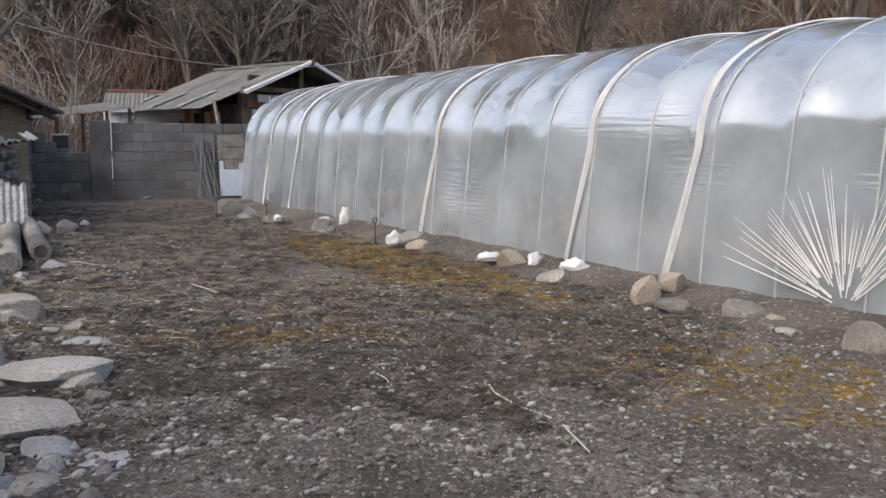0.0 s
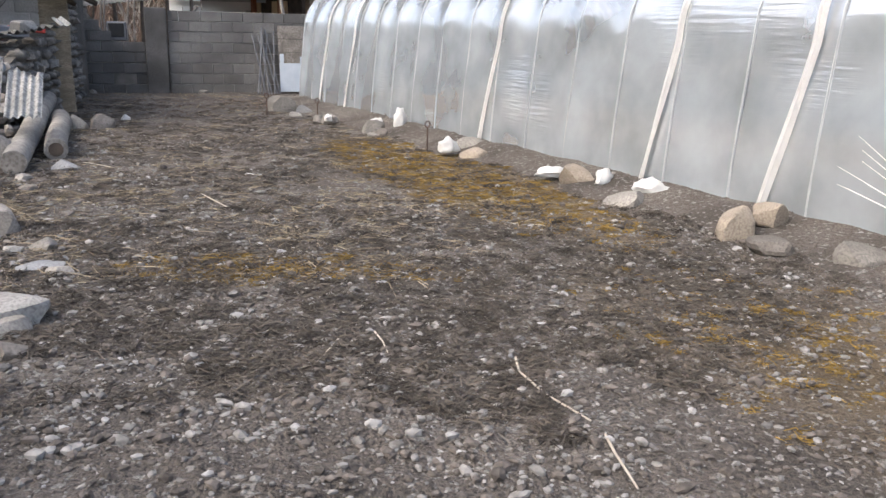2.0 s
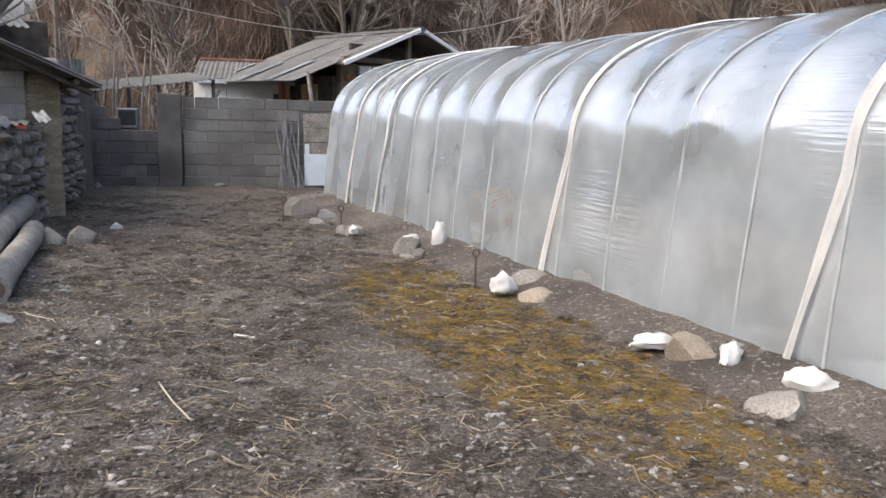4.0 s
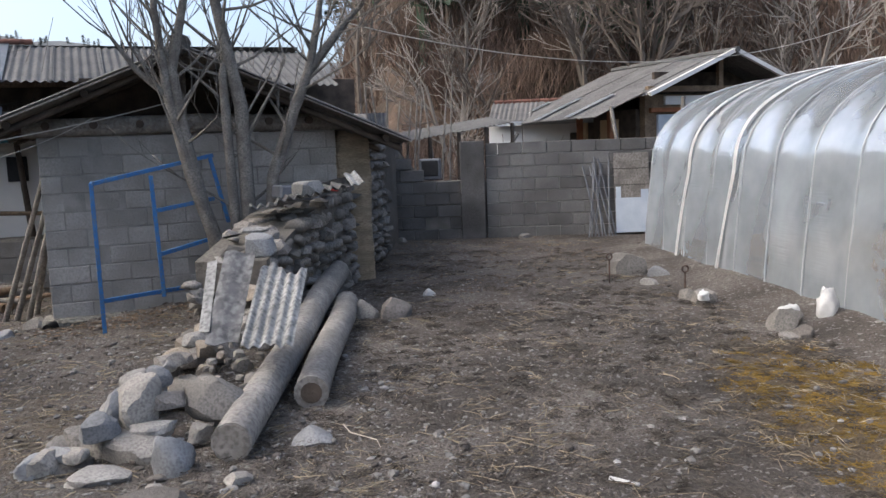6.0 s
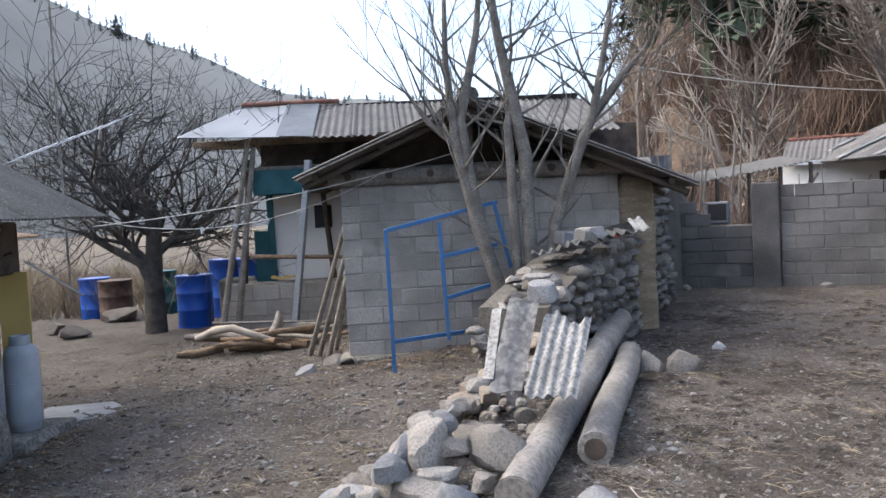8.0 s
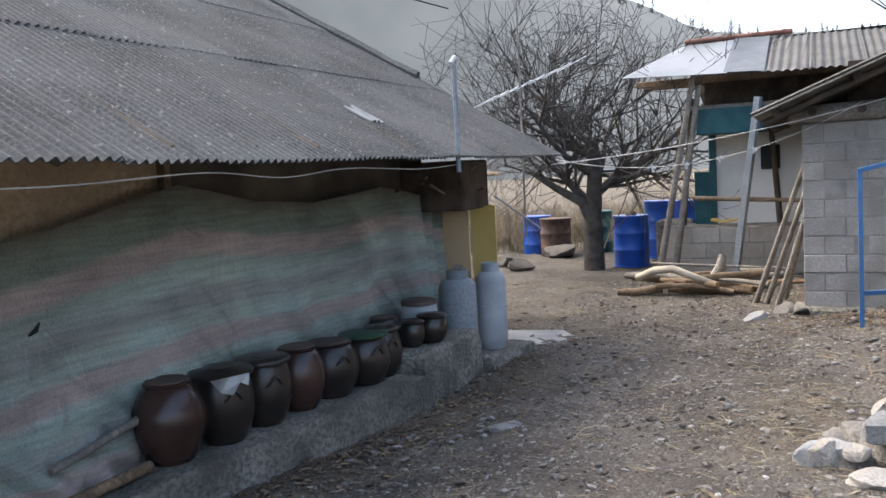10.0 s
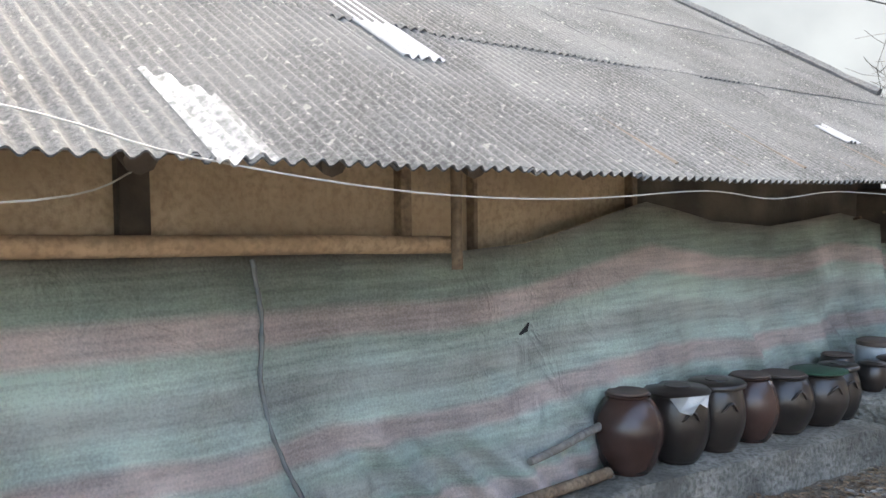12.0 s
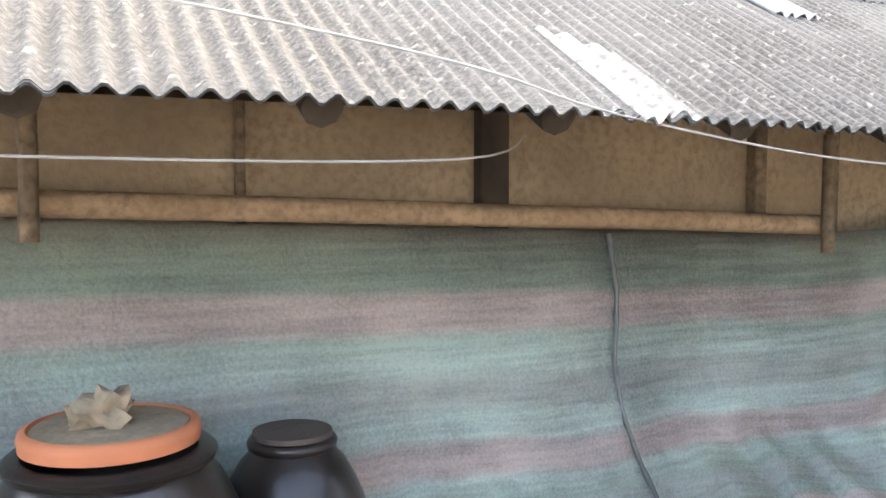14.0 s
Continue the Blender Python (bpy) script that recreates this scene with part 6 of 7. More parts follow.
def house_end():
    t = thing("plywood_screen", at(12.2, 0.2, -0.2), "tan and yellow board screen at the house end", "screen")
    part("tan_panel", box(bmesh.new(), (0.9, -0.10, 0.65), (0.02, 0.44, 1.3), bevel=0.003), M["tan_board"], t)
    part("yellow_panel", box(bmesh.new(), (0.93, -0.47, 0.65), (0.02, 0.28, 1.32), bevel=0.003), M["yellow_board"], t)
    # plain dark box added in place of the dark clutter under the eave
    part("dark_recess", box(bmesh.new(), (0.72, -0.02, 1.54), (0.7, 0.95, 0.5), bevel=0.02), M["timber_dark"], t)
    # clutter under the eave end
    rv = random.Random(3)
    for i in range(7):
        a = P(11.9 + rv.uniform(0, 0.9), -0.2 + rv.uniform(-0.35, 0.4), 1.36 + rv.uniform(-0.08, 0.16))
        b = a + P(rv.uniform(0.2, 0.7), rv.uniform(-0.25, 0.25), rv.uniform(-0.12, 0.05))
        bm = bmesh.new()
        tube(bm, [(0, 0, 0), b - a], [0.014, 0.01], 6)
        tagged(part("stored_stick", bm, M["timber"], smooth=True, m=Matrix.Translation(a)), "old tool handle stored under the eaves", "stick", "sticks under the eaves")
    bm = bmesh.new()
    tube(bm, [(0, 0, 0), P(0.55, -0.30, -0.38)], 0.01, 6)
    tagged(part("pipe", bm, M["white_paint"], smooth=True, m=Matrix.Translation(P(12.75, -0.55, 1.22))), "pale thin pipe hanging from the eaves", "pipe")
    # small lean-to roof beyond the gable
    bm = corrugated(1.6, 1.3, rows=2)
    o = part("leanto_roof", bm, M["timber"], smooth=True, m=at(13.2, 0.1, 1.42) @ pose(0, 0, 0, 10, 0, 0))
    tagged(o, "low dark lean-to roof at the house end", "roof")
    for s, n in ((14.6, 0.75), (14.6, 1.3), (13.3, 0.3)):
        bm = bmesh.new()
        tube(bm, [(0, 0, 0), (0.02, 0, 1.0), (0, 0, 1.75)], [0.05, 0.045, 0.04], 8)
        tagged(part("leanto_post", bm, M["timber_dark"], smooth=True, m=at(s, n, -0.35)), "rough dark post of the lean-to", "post", "posts of the lean-to")


house_end()


# ---------- house across the yard ----------
def slope_sheets(parent, a, b, up, length, material, pitch=0.12, amp=0.016, width=0.72):
    """Corrugated sheets along the eave from a to b; up: the unit vector up the slope."""
    a, b, up = Vector(a), Vector(b), Vector(up).normalized()
    x = (b - a).normalized()
    y = (up - x * up.dot(x)).normalized()
    z = x.cross(y)
    n = max(1, int(round((b - a).length / (width * 0.92))))
    w = (b - a).length / n
    for k in range(n):
        bm = corrugated(w + 0.06, length, pitch=pitch, amp=amp, rows=2, per=5)
        m = Matrix((x, y, z)).transposed().to_4x4()
        m.translation = a + x * (k * w) + z * (0.006 * (k % 2))
        part("roof_sheet", bm, M[material], parent, smooth=True, m=m)


def yard_house():
    h = thing("yard_house", at(19.5, -4, -0.3), "white plastered house with a lean-to roof of pale metal sheets", "house")
    inv = h.matrix_basis.inverted()
    L = lambda s, n, z: inv @ P(s, n, z)
    def b(name, s0, s1, n0, n1, z0, z1, mk, label=""):
        bm = box(bmesh.new(), L((s0 + s1) / 2, (n0 + n1) / 2, (z0 + z1) / 2), (s1 - s0, n1 - n0, z1 - z0), bevel=0.01)
        return part(name, bm, M[mk], h, label)
    b("front_wall", 18.95, 19.1, -8.2, -1.95, -0.3, 2.15, "plaster", "white plastered wall")
    b("side_wall", 19.1, 24, -2.1, -1.95, -0.3, 2.15, "plaster")
    b("back_wall", 23.85, 24, -8.2, -2.1, -0.3, 2.15, "plaster")
    b("upper_wall", 18.97, 19.1, -8.2, -1.9, 2.15, 2.75, "timber_dark", "dark timber below the roof")
    b("corner_board", 18.88, 18.95, -2.06, -1.95, 0.3, 2.0, "teal", "teal corner board")
    b("window", 18.9, 18.96, -3.0, -2.72, 1.25, 1.62, "black_plastic", "small dark window")
    b("door", 18.9, 18.97, -1.95, -1.72, 0.3, 1.25, "teal", "dark teal door leaf")
    b("awning_box", 18.2, 18.95, -2.85, -1.85, 1.82, 2.2, "teal", "teal awning board over the door")
    b("awning_board", 18.3, 19.5, -3.2, -1.65, 2.2, 2.26, "timber_grey")
    for s, n0, n1 in ((18.6, -4.0, -0.9), (19.2, -4.0, -0.9)):
        b("purlin", s, s + 0.08, n0, n1, 2.62, 2.72, "timber")
    # roof
    up = (Vector(P(2.2, 0, 0)) + Vector((0, 0, 0.72)))
    lu = inv.to_3x3() @ up
    rf = new("roof")
    rf.parent = h
    slope_sheets(rf, L(17.75, -2.75, 2.64), L(17.75, -7.5, 2.55), lu, 2.45, "slate_old")
    bm = bmesh.new()
    v = [bm.verts.new(L(*q)) for q in ((17.7, -0.85, 2.72), (17.7, -2.35, 2.66), (20.0, -2.35, 3.42), (19.9, -1.45, 3.36))]
    bm.faces.new(v)
    bmesh.ops.solidify(bm, geom=bm.faces[:], thickness=0.012)
    part("metal_sheet", bm, M["steel"], rf, "pale galvanised metal sheet")
    bm = bmesh.new()
    v = [bm.verts.new(L(*q)) for q in ((17.72, -2.30, 2.68), (17.72, -2.85, 2.65), (20.0, -2.85, 3.43), (20.0, -2.30, 3.44))]
    bm.faces.new(v)
    bmesh.ops.solidify(bm, geom=bm.faces[:], thickness=0.012)
    part("metal_sheet", bm, M["grey_blue"], rf, "blue-grey metal sheet")
    for k in range(14):
        n = -1.5 - k * 0.12
        bm = tube(bmesh.new(), [L(19.95, n, 3.43), L(19.95, n - 0.13, 3.44)], 0.045, 6)
        part("ridge_tile", bm, M["ridge_red"], rf, "red-brown ridge tile", smooth=True)
    bm = bmesh.new()
    v = [bm.verts.new(L(*q)) for q in ((20.0, -1.4, 3.38), (20.0, -7.5, 3.40), (24.5, -7.5, 2.3), (24.5, -1.4, 2.3))]
    bm.faces.new(v)
    bmesh.ops.solidify(bm, geom=bm.faces[:], thickness=0.02)
    part("back_slope", bm, M["slate_old"], rf)
    return h


yard_house()


def porch():
    w = thing("porch_wall", at(18.45, -1.3, -0.33, -90), "low grey block wall of the porch", "wall", kind="structure")
    block_wall(w, 2.6, 3, "block", seed=21, z0=0.02, course=0.24, unit=0.42)
    core(w, 2.6, 0.74)
    bm = box(bmesh.new(), (1.3, 0.35, 0.72), (2.6, 0.75, 0.06), bevel=0.01)
    part("porch_slab", bm, M["concrete"], w)
    poles("porch_pole", [(P(18.1, -1.25, -0.33), P(18.0, -1.85, 2.68)), (P(18.15, -1.48, -0.33), P(18.05, -1.92, 2.55))], 0.05, "timber_grey", "rough grey pole propping the metal roof", "poles of the porch")
    poles("porch_pole", [(P(18.7, -1.55, 0.3), P(18.6, -1.75, 2.4)), (P(18.8, -3.0, 0.3), P(18.7, -2.85, 2.4))], 0.045, "timber_dark", "dark pole of the porch", "poles of the porch")
    a, b_ = P(17.95, -2.38, -0.33), P(17.8, -2.76, 2.3)
    part_ = bar(bmesh.new(), (0, 0, 0), b_ - a, 0.09)
    tagged(part("porch_plank", part_, M["grey_blue"], m=Matrix.Translation(a)), "pale square post propping the roof", "post")
    poles("porch_rail", [(P(18.0, -1.8, 0.88), P(17.95, -3.3, 0.80))], 0.035, "timber", "brown horizontal rail of the porch", "rails of the porch", "rail")
    rope = [P(18.5, -2.2 + 0.12 * math.sin(i * 1.3), 0.50 + 0.03 * math.sin(i * 2.1)) + P(0, 0.35 * math.cos(i * 0.9)) * 0.3 for i in range(16)]
    cord(rope, 0.012, "yellow_board", "tangle of yellow hose on the porch", "hose")


porch()


def barrel(m, r, h, material, label):
    t = thing("barrel", m, label, "barrel", "barrels by the tree")
    prof = [(r * 0.96, 0), (r, 0.02), (r, h * 0.32), (r * 1.03, h * 0.335), (r * 1.03, h * 0.35), (r, h * 0.365), (r, h * 0.64), (r * 1.03, h * 0.655), (r * 1.03, h * 0.67), (r, h * 0.685), (r, h * 0.95), (r * 1.04, h * 0.96), (r * 1.04, h)]
    prof += [(r * 0.97, h), (r * 0.96, h * 0.93), (0, h * 0.93)]
    part("drum", lathe(bmesh.new(), prof, 28), M[material], t, smooth=True)
    for z in (0.02, 0.985):
        part("rim", lathe(bmesh.new(), [(r * 1.0, h * z - 0.012), (r * 1.055, h * z - 0.01), (r * 1.055, h * z + 0.012), (r * 1.0, h * z + 0.014)], 28), M[material], t, smooth=True)
    return t


barrel(pose(-15.05, 12.85, -0.36, 0, 0, 10), 0.30, 0.90, "blue_plastic", "upright blue plastic barrel beside the tree")
barrel(pose(-15.85, 13.9, -0.36, 0, 0, 60), 0.29, 1.08, "blue_plastic", "blue plastic barrel behind another barrel")
barrel(pose(-15.3, 14.2, -0.36, 0, 0, 60), 0.29, 1.08, "blue_plastic", "blue plastic barrel by the porch")
barrel(pose(-14.7, 14.6, -0.36, 0, 0, 60), 0.29, 1.08, "blue_plastic", "blue plastic barrel by the porch")
barrel(pose(-18.6, 12.5, -0.5, 0, 0, 20), 0.29, 0.92, "blue_plastic", "blue plastic barrel at the field edge")
barrel(pose(-17.7, 12.55, -0.5, 0, 0, 20), 0.31, 0.90, "rust", "dark rusty steel barrel at the field edge")
barrel(pose(-17.9, 13.6, -0.5, 0, 0, 20), 0.29, 0.98, "teal", "teal plastic barrel with a stone on top")
rock(-15.05, 12.85, (0.34, 0.24, 0.17), 411, "dark_stone", z=0.50, label="dark log piece on a blue barrel", group="loose stones in the yard")
rock(-15.85, 13.9, (0.2, 0.16, 0.13), 412, "dark_stone", z=0.66, group="loose stones in the yard", label="dark stone on a blue barrel")
tagged(part("concrete_tank", box(bmesh.new(), (0, 0, 0.4), (0.55, 0.55, 0.82), bevel=0.03), M["concrete"], m=pose(-14.35, 13.3, -0.35, 0, 0, 51)), "square grey concrete tank by the porch", "tank")


def woodpile():
    rv = random.Random(8)
    for i in range(26):
        s, n = 16.7 + rv.uniform(-0.6, 0.7), -2.0 + rv.uniform(-0.95, 0.8)
        ln_ = rv.uniform(0.5, 1.3)
        a = GRID + 90 + rv.uniform(-35, 35)
        d = Vector((math.cos(radians(a)), math.sin(radians(a)), rv.uniform(-0.08, 0.14))) * ln_
        p = P(s, n)
        z = ground(p.x, p.y) + rv.uniform(0.03, 0.26)
        bm = bmesh.new()
        r = rv.uniform(0.02, 0.06)
        tube(bm, [-d / 2, d * 0.1 + Vector((0, 0, rv.uniform(-0.04, 0.05))), d / 2], [r, r * 0.95, r * 0.7], 7)
        tagged(part("firewood", bm, M[rv.choice(["timber_grey", "bark_brown", "timber"])], smooth=True, m=Matrix.Translation((p.x, p.y, z))), "stick of old firewood on a low heap", "firewood", "heap of firewood")
    pts = [P(16.35, -1.25, -0.10), P(16.2, -1.5, 0.02), P(16.15, -1.75, 0.05), P(16.1, -2.05, -0.06), P(16.2, -2.3, -0.16)]
    bm = tube(bmesh.new(), [p - pts[0] for p in pts], [0.05, 0.055, 0.05, 0.045, 0.03], 8)
    tagged(part("driftwood", bm, M["pale_wood"], smooth=True, m=Matrix.Translation(pts[0])), "pale bent bare branch on the wood heap", "branch")
    bm = tube(bmesh.new(), [(0, 0, 0), (0.05, 0.05, 0.15), (0.02, 0.1, 0.30)], [0.09, 0.07, 0.05], 8)
    tagged(part("stump", bm, M["timber_grey"], smooth=True, m=Matrix.Translation(P(16.5, -2.25, -0.12))), "short grey stump on the wood heap", "stump")
    log("branch", P(17.2, -1.3, 0.0), P(16.9, -3.2, -0.05), 0.022, 0.012, "timber_grey", "long thin branch across the wood heap", seed=12)


woodpile()


# ---------- things against the end wall ----------
def on_wall(x, y, z=0.0, rz=0.0, rx=0.0):
    """A pose on the garden wall: x along it, y towards the garden."""
    return pose(WALL_A.x, WALL_A.y, 0, 0, 0, WALL_DIR) @ pose(x, -0.08 - y, z, rx, 0, rz)


def wall_things():
    for i in range(9):
        rv = random.Random(i + 40)
        x0, x1 = 1.62 + i * 0.055, 1.55 + rv.uniform(0, 0.5)
        a, b_ = on_wall(x0, 0.30 + rv.uniform(0, 0.1), 0.0).translation, on_wall(x1, 0.03, 1.1 + rv.uniform(0, 0.2)).translation
        bm = tube(bmesh.new(), [(0, 0, 0), b_ - a], 0.014, 6)
        tagged(part("steel_tube", bm, M["rod_grey"], smooth=True, m=Matrix.Translation(a)), "thin grey steel tube leaning on the wall", "tube", "tubes leaning on the wall")
    t = thing("board_panel", on_wall(2.35, 0.22, 0, 0, -8), "weathered board panel patched with white sheet", "panel")
    for k in range(5):
        part("board", box(bmesh.new(), (0, 0, 0.16 + k * 0.26), (0.56, 0.02, 0.25), bevel=0.004), M["timber_grey"], t)
    part("white_sheet", box(bmesh.new(), (0.0, -0.014, 0.32), (0.54, 0.006, 0.56), bevel=0.002), M["white_blue"], t, "torn pale blue-white sheet")
    part("white_sheet", box(bmesh.new(), (0.2, -0.014, 0.66), (0.12, 0.006, 0.14), bevel=0.002), M["white_blue"], t)
    part("white_sheet", box(bmesh.new(), (-0.22, -0.014, 0.68), (0.08, 0.006, 0.2), bevel=0.002), M["white_blue"], t)
    tagged(part("plank", box(bmesh.new(), (0, 0, 0.68), (0.16, 0.03, 1.38), bevel=0.004), M["grey_blue"], m=on_wall(2.78, 0.18, 0, 0, -7)), "grey-blue upright plank leaning on the wall", "plank")
    tagged(part("metal_panel", box(bmesh.new(), (0, 0, 0.22), (0.62, 0.02, 0.30), bevel=0.003), M["grey_blue"], m=on_wall(-2.35, 0.55, 0.0, -15) @ pose(0, 0, 0.3, -35, 38, 0)), "loose blue-grey metal panel at the wall foot", "panel")
    for x, y, s in ((-1.9, 0.5, 0.22), (-1.6, 0.35, 0.2), (-1.4, 0.3, 0.16), (0.6, 0.2, 0.2), (-2.0, 0.9, 0.14)):
        p = on_wall(x, y).translation
        rock(p.x, p.y, (s * 1.3, s, s * 0.7), int(x * 100) + 900, "river_stone", label="grey stone at the foot of the wall", group="stones at the wall")
    t = thing("old_monitor", on_wall(-0.95, -0.6, 0.95), "dark boxy old appliance behind the broken wall", "appliance")
    part("case", box(bmesh.new(), (0, 0, 0.2), (0.36, 0.35, 0.36), bevel=0.02), M["rod_grey"], t)
    part("face", box(bmesh.new(), (0, -0.18, 0.22), (0.28, 0.02, 0.26), bevel=0.01), M["black_plastic"], t)
    bm = box(bmesh.new(), (0, 0, 0.45), (2.4, 0.8, 0.95), bevel=0.05)
    tagged(part("junk_heap", bm, M["mud_dark"], m=on_wall(-1.2, -0.9, 0.0)), "dark heap of rubbish behind the broken wall", "heap")
    rv = random.Random(6)
    for i in range(11):
        p = on_wall(-2.3 + i * 0.16, -1.5 - rv.uniform(0, 0.6), 0).translation
        bm = tube(bmesh.new(), [(0, 0, 0), (rv.uniform(-0.1, 0.1), 0, 1.4), (rv.uniform(-0.25, 0.25), 0, 2.2 + rv.uniform(0, 0.7))], [0.025, 0.02, 0.014], 6)
        tagged(part("bean_pole", bm, M["timber_grey"], smooth=True, m=Matrix.Translation(p)), "upright grey pole stacked behind the wall", "pole", "poles behind the wall")
    t = thing("fence_sheet", on_wall(-2.9, -1.9, 0.2, 5), "grey ribbed metal sheet standing behind the wall", "sheet")
    part("sheet", corrugated(1.1, 2.0, rows=2), M["rod_grey"], t, smooth=True, m=pose(0, 0, 0, 90, 0, 0))
    # lean-to roof between the shed and the far house
    a, b_ = on_wall(-1.6, -1.4, 1.62).translation, on_wall(0.5, -3.2, 1.95).translation
    t = thing("leanto", Matrix.Translation(a), "ramshackle dark lean-to roof behind the wall", "roof")
    slope_sheets(t, (0, 0, 0), b_ - a, Vector((-0.5, 0.85, 0.2)), 0.8, "slate_old")
    for k in range(5):
        q = (b_ - a) * (k / 4)
        part("post", tube(bmesh.new(), [q + Vector((0, 0.1, -1.7)), q + Vector((0, 0.1, 0))], 0.04, 6), M["timber_dark"], t)


wall_things()


# ---------- houses behind the end wall ----------
def far_houses():
    h = thing("gabled_house", at(19.9, -17.2, -0.2), "old timber house with a slate gable roof and white trim", "house")
    inv = h.matrix_basis.inverted()
    L = lambda s, n, z: inv @ P(s, n, z)
    def b(name, s0, s1, n0, n1, z0, z1, mk, label="", par=None):
        return part(name, box(bmesh.new(), L((s0 + s1) / 2, (n0 + n1) / 2, (z0 + z1) / 2), (s1 - s0, n1 - n0, z1 - z0), bevel=0.008), M[mk], par or h, label)
    b("gable_wall", 20.4, 20.6, -19.1, -15.3, -0.2, 2.5, "timber", "brown timber gable wall")
    b("side_wall", 20.6, 24.0, -15.4, -15.2, -0.2, 2.2, "timber_dark", "dark recessed side wall")
    b("back_wall", 23.8, 24.0, -19.1, -15.4, -0.2, 2.3, "timber")
    b("plaster_panel", 20.32, 20.4, -16.5, -15.6, 1.2, 2.05, "white_blue", "pale blue panel")
    b("wood_panel", 20.32, 20.4, -17.6, -16.6, 1.2, 2.1, "red_wood", "red-brown wooden shutter")
    b("lintel", 20.3, 20.4, -19.2, -15.4, 2.1, 2.2, "red_wood", "red-brown lintel")
    b("upper_panel", 20.33, 20.4, -18.6, -15.8, 2.26, 2.46, "plaster")
    for k in range(3):
        b("porch_post", 21.0 + k * 1.3, 21.12 + k * 1.3, -14.9, -14.78, -0.2, 2.2, "red_wood")
        b("wall_panel", 21.25 + k * 1.3, 21.95 + k * 1.3, -15.2, -15.14, 0.9, 2.0, "tan_board")
    rf = new("roof")
    rf.parent = h
    lu = inv.to_3x3() @ (P(0, -1.0, 0) + Vector((0, 0, 0.4)))
    ru = inv.to_3x3() @ (P(0, 1.0, 0) + Vector((0, 0, 0.4)))
    slope_sheets(rf, L(24.4, -14.9, 2.45), L(19.7, -14.9, 2.45), lu, 2.5, "slate_far")
    slope_sheets(rf, L(19.7, -19.5, 2.45), L(24.4, -19.5, 2.45), ru, 2.5, "slate_far")
    for n1 in (-14.9, -19.5):
        part("barge_board", bar(bmesh.new(), L(19.68, -17.2, 3.40), L(19.68, n1, 2.46), 0.09), M["plaster"], rf, "white barge board")
    part("tie_beam", bar(bmesh.new(), L(20.2, -15.2, 2.6), L(20.2, -19.2, 2.6), 0.12), M["timber"], rf)
    part("king_post", bar(bmesh.new(), L(20.2, -17.2, 2.6), L(20.2, -17.2, 3.3), 0.12), M["timber"], rf)
    # dark board set back here draws the shaded gable opening
    part("gable_recess", box(bmesh.new(), L(20.9, -17.2, 2.78), (0.08, 2.6, 0.5)), M["timber_dark"], rf, "dark board set back inside the gable")
    part("ridge", tube(bmesh.new(), [L(19.6, -17.2, 3.40), L(24.4, -17.2, 3.40)], 0.07, 6), M["slate_old"], rf)
    # lower porch roof of slate and pale metal strips
    slope_sheets(rf, L(24.6, -13.7, 2.02), L(20.0, -13.7, 2.02), lu, 1.4, "slate_far")
    for k in range(3):
        bm = bmesh.new()
        v = [bm.verts.new(L(*q)) for q in ((20.9 + k * 1.4, -13.68, 2.07), (21.15 + k * 1.4, -13.68, 2.07), (21.15 + k * 1.4, -14.9, 2.56), (20.9 + k * 1.4, -14.9, 2.56))]
        bm.faces.new(v)
        bmesh.ops.solidify(bm, geom=bm.faces[:], thickness=0.012)
        part("metal_sheet", bm, M["steel"], rf, "pale metal roof strip")
    h2 = thing("far_house", pose(-8.6, 25.6, -0.2, 0, 0, 20), "low white house with a grey slate roof", "house")
    part("wall", box(bmesh.new(), (0, 1.6, 1.1), (3.4, 2.6, 2.2)), M["plaster"], h2)
    part("dark_doorway", box(bmesh.new(), (0.95, 0.28, 1.0), (1.3, 0.06, 1.9), bevel=0.01), M["timber_dark"], h2)
    rf2 = new("roof")
    rf2.parent = h2
    slope_sheets(rf2, (-1.7, 0.0, 2.28), (2.2, 0.0, 2.28), (0, 1.7, 0.52), 1.8, "slate_far")
    bm = bmesh.new()
    v = [bm.verts.new(q) for q in ((-1.7, 1.72, 2.78), (2.2, 1.72, 2.78), (2.2, 3.6, 2.1), (-1.7, 3.6, 2.1))]
    bm.faces.new(v)
    bmesh.ops.solidify(bm, geom=bm.faces[:], thickness=0.02)
    part("back_slope", bm, M["slate_old"], rf2)
    part("eave_board", box(bmesh.new(), (0.2, -0.02, 2.22), (4.0, 0.03, 0.1)), M["white_paint"], rf2, "white eave board")
    for k in range(16):
        part("ridge_tile", tube(bmesh.new(), [(-1.65 + k * 0.24, 1.72, 2.83), (-1.43 + k * 0.24, 1.72, 2.83)], 0.06, 6), M["ridge_red"], rf2)
    poles("prop_pole", [((-5.95, 22.4, 0.2), (-6.35, 22.6, 2.2)), ((-4.95, 22.4, 0.2), (-4.9, 22.5, 2.3)), ((-9.0, 21.6, 0.2), (-8.2, 22.2, 1.75))], 0.05, "timber_grey", "grey pole standing behind the wall", "poles behind the wall")


far_houses()


# ---------- woods on the hillside ----------
def arrays(bm):
    bm.verts.ensure_lookup_table()
    bm.verts.index_update()
    v = np.array([q.co[:] for q in bm.verts])
    f = [[q.index for q in face.verts] for face in bm.faces]
    bm.free()
    return v, f


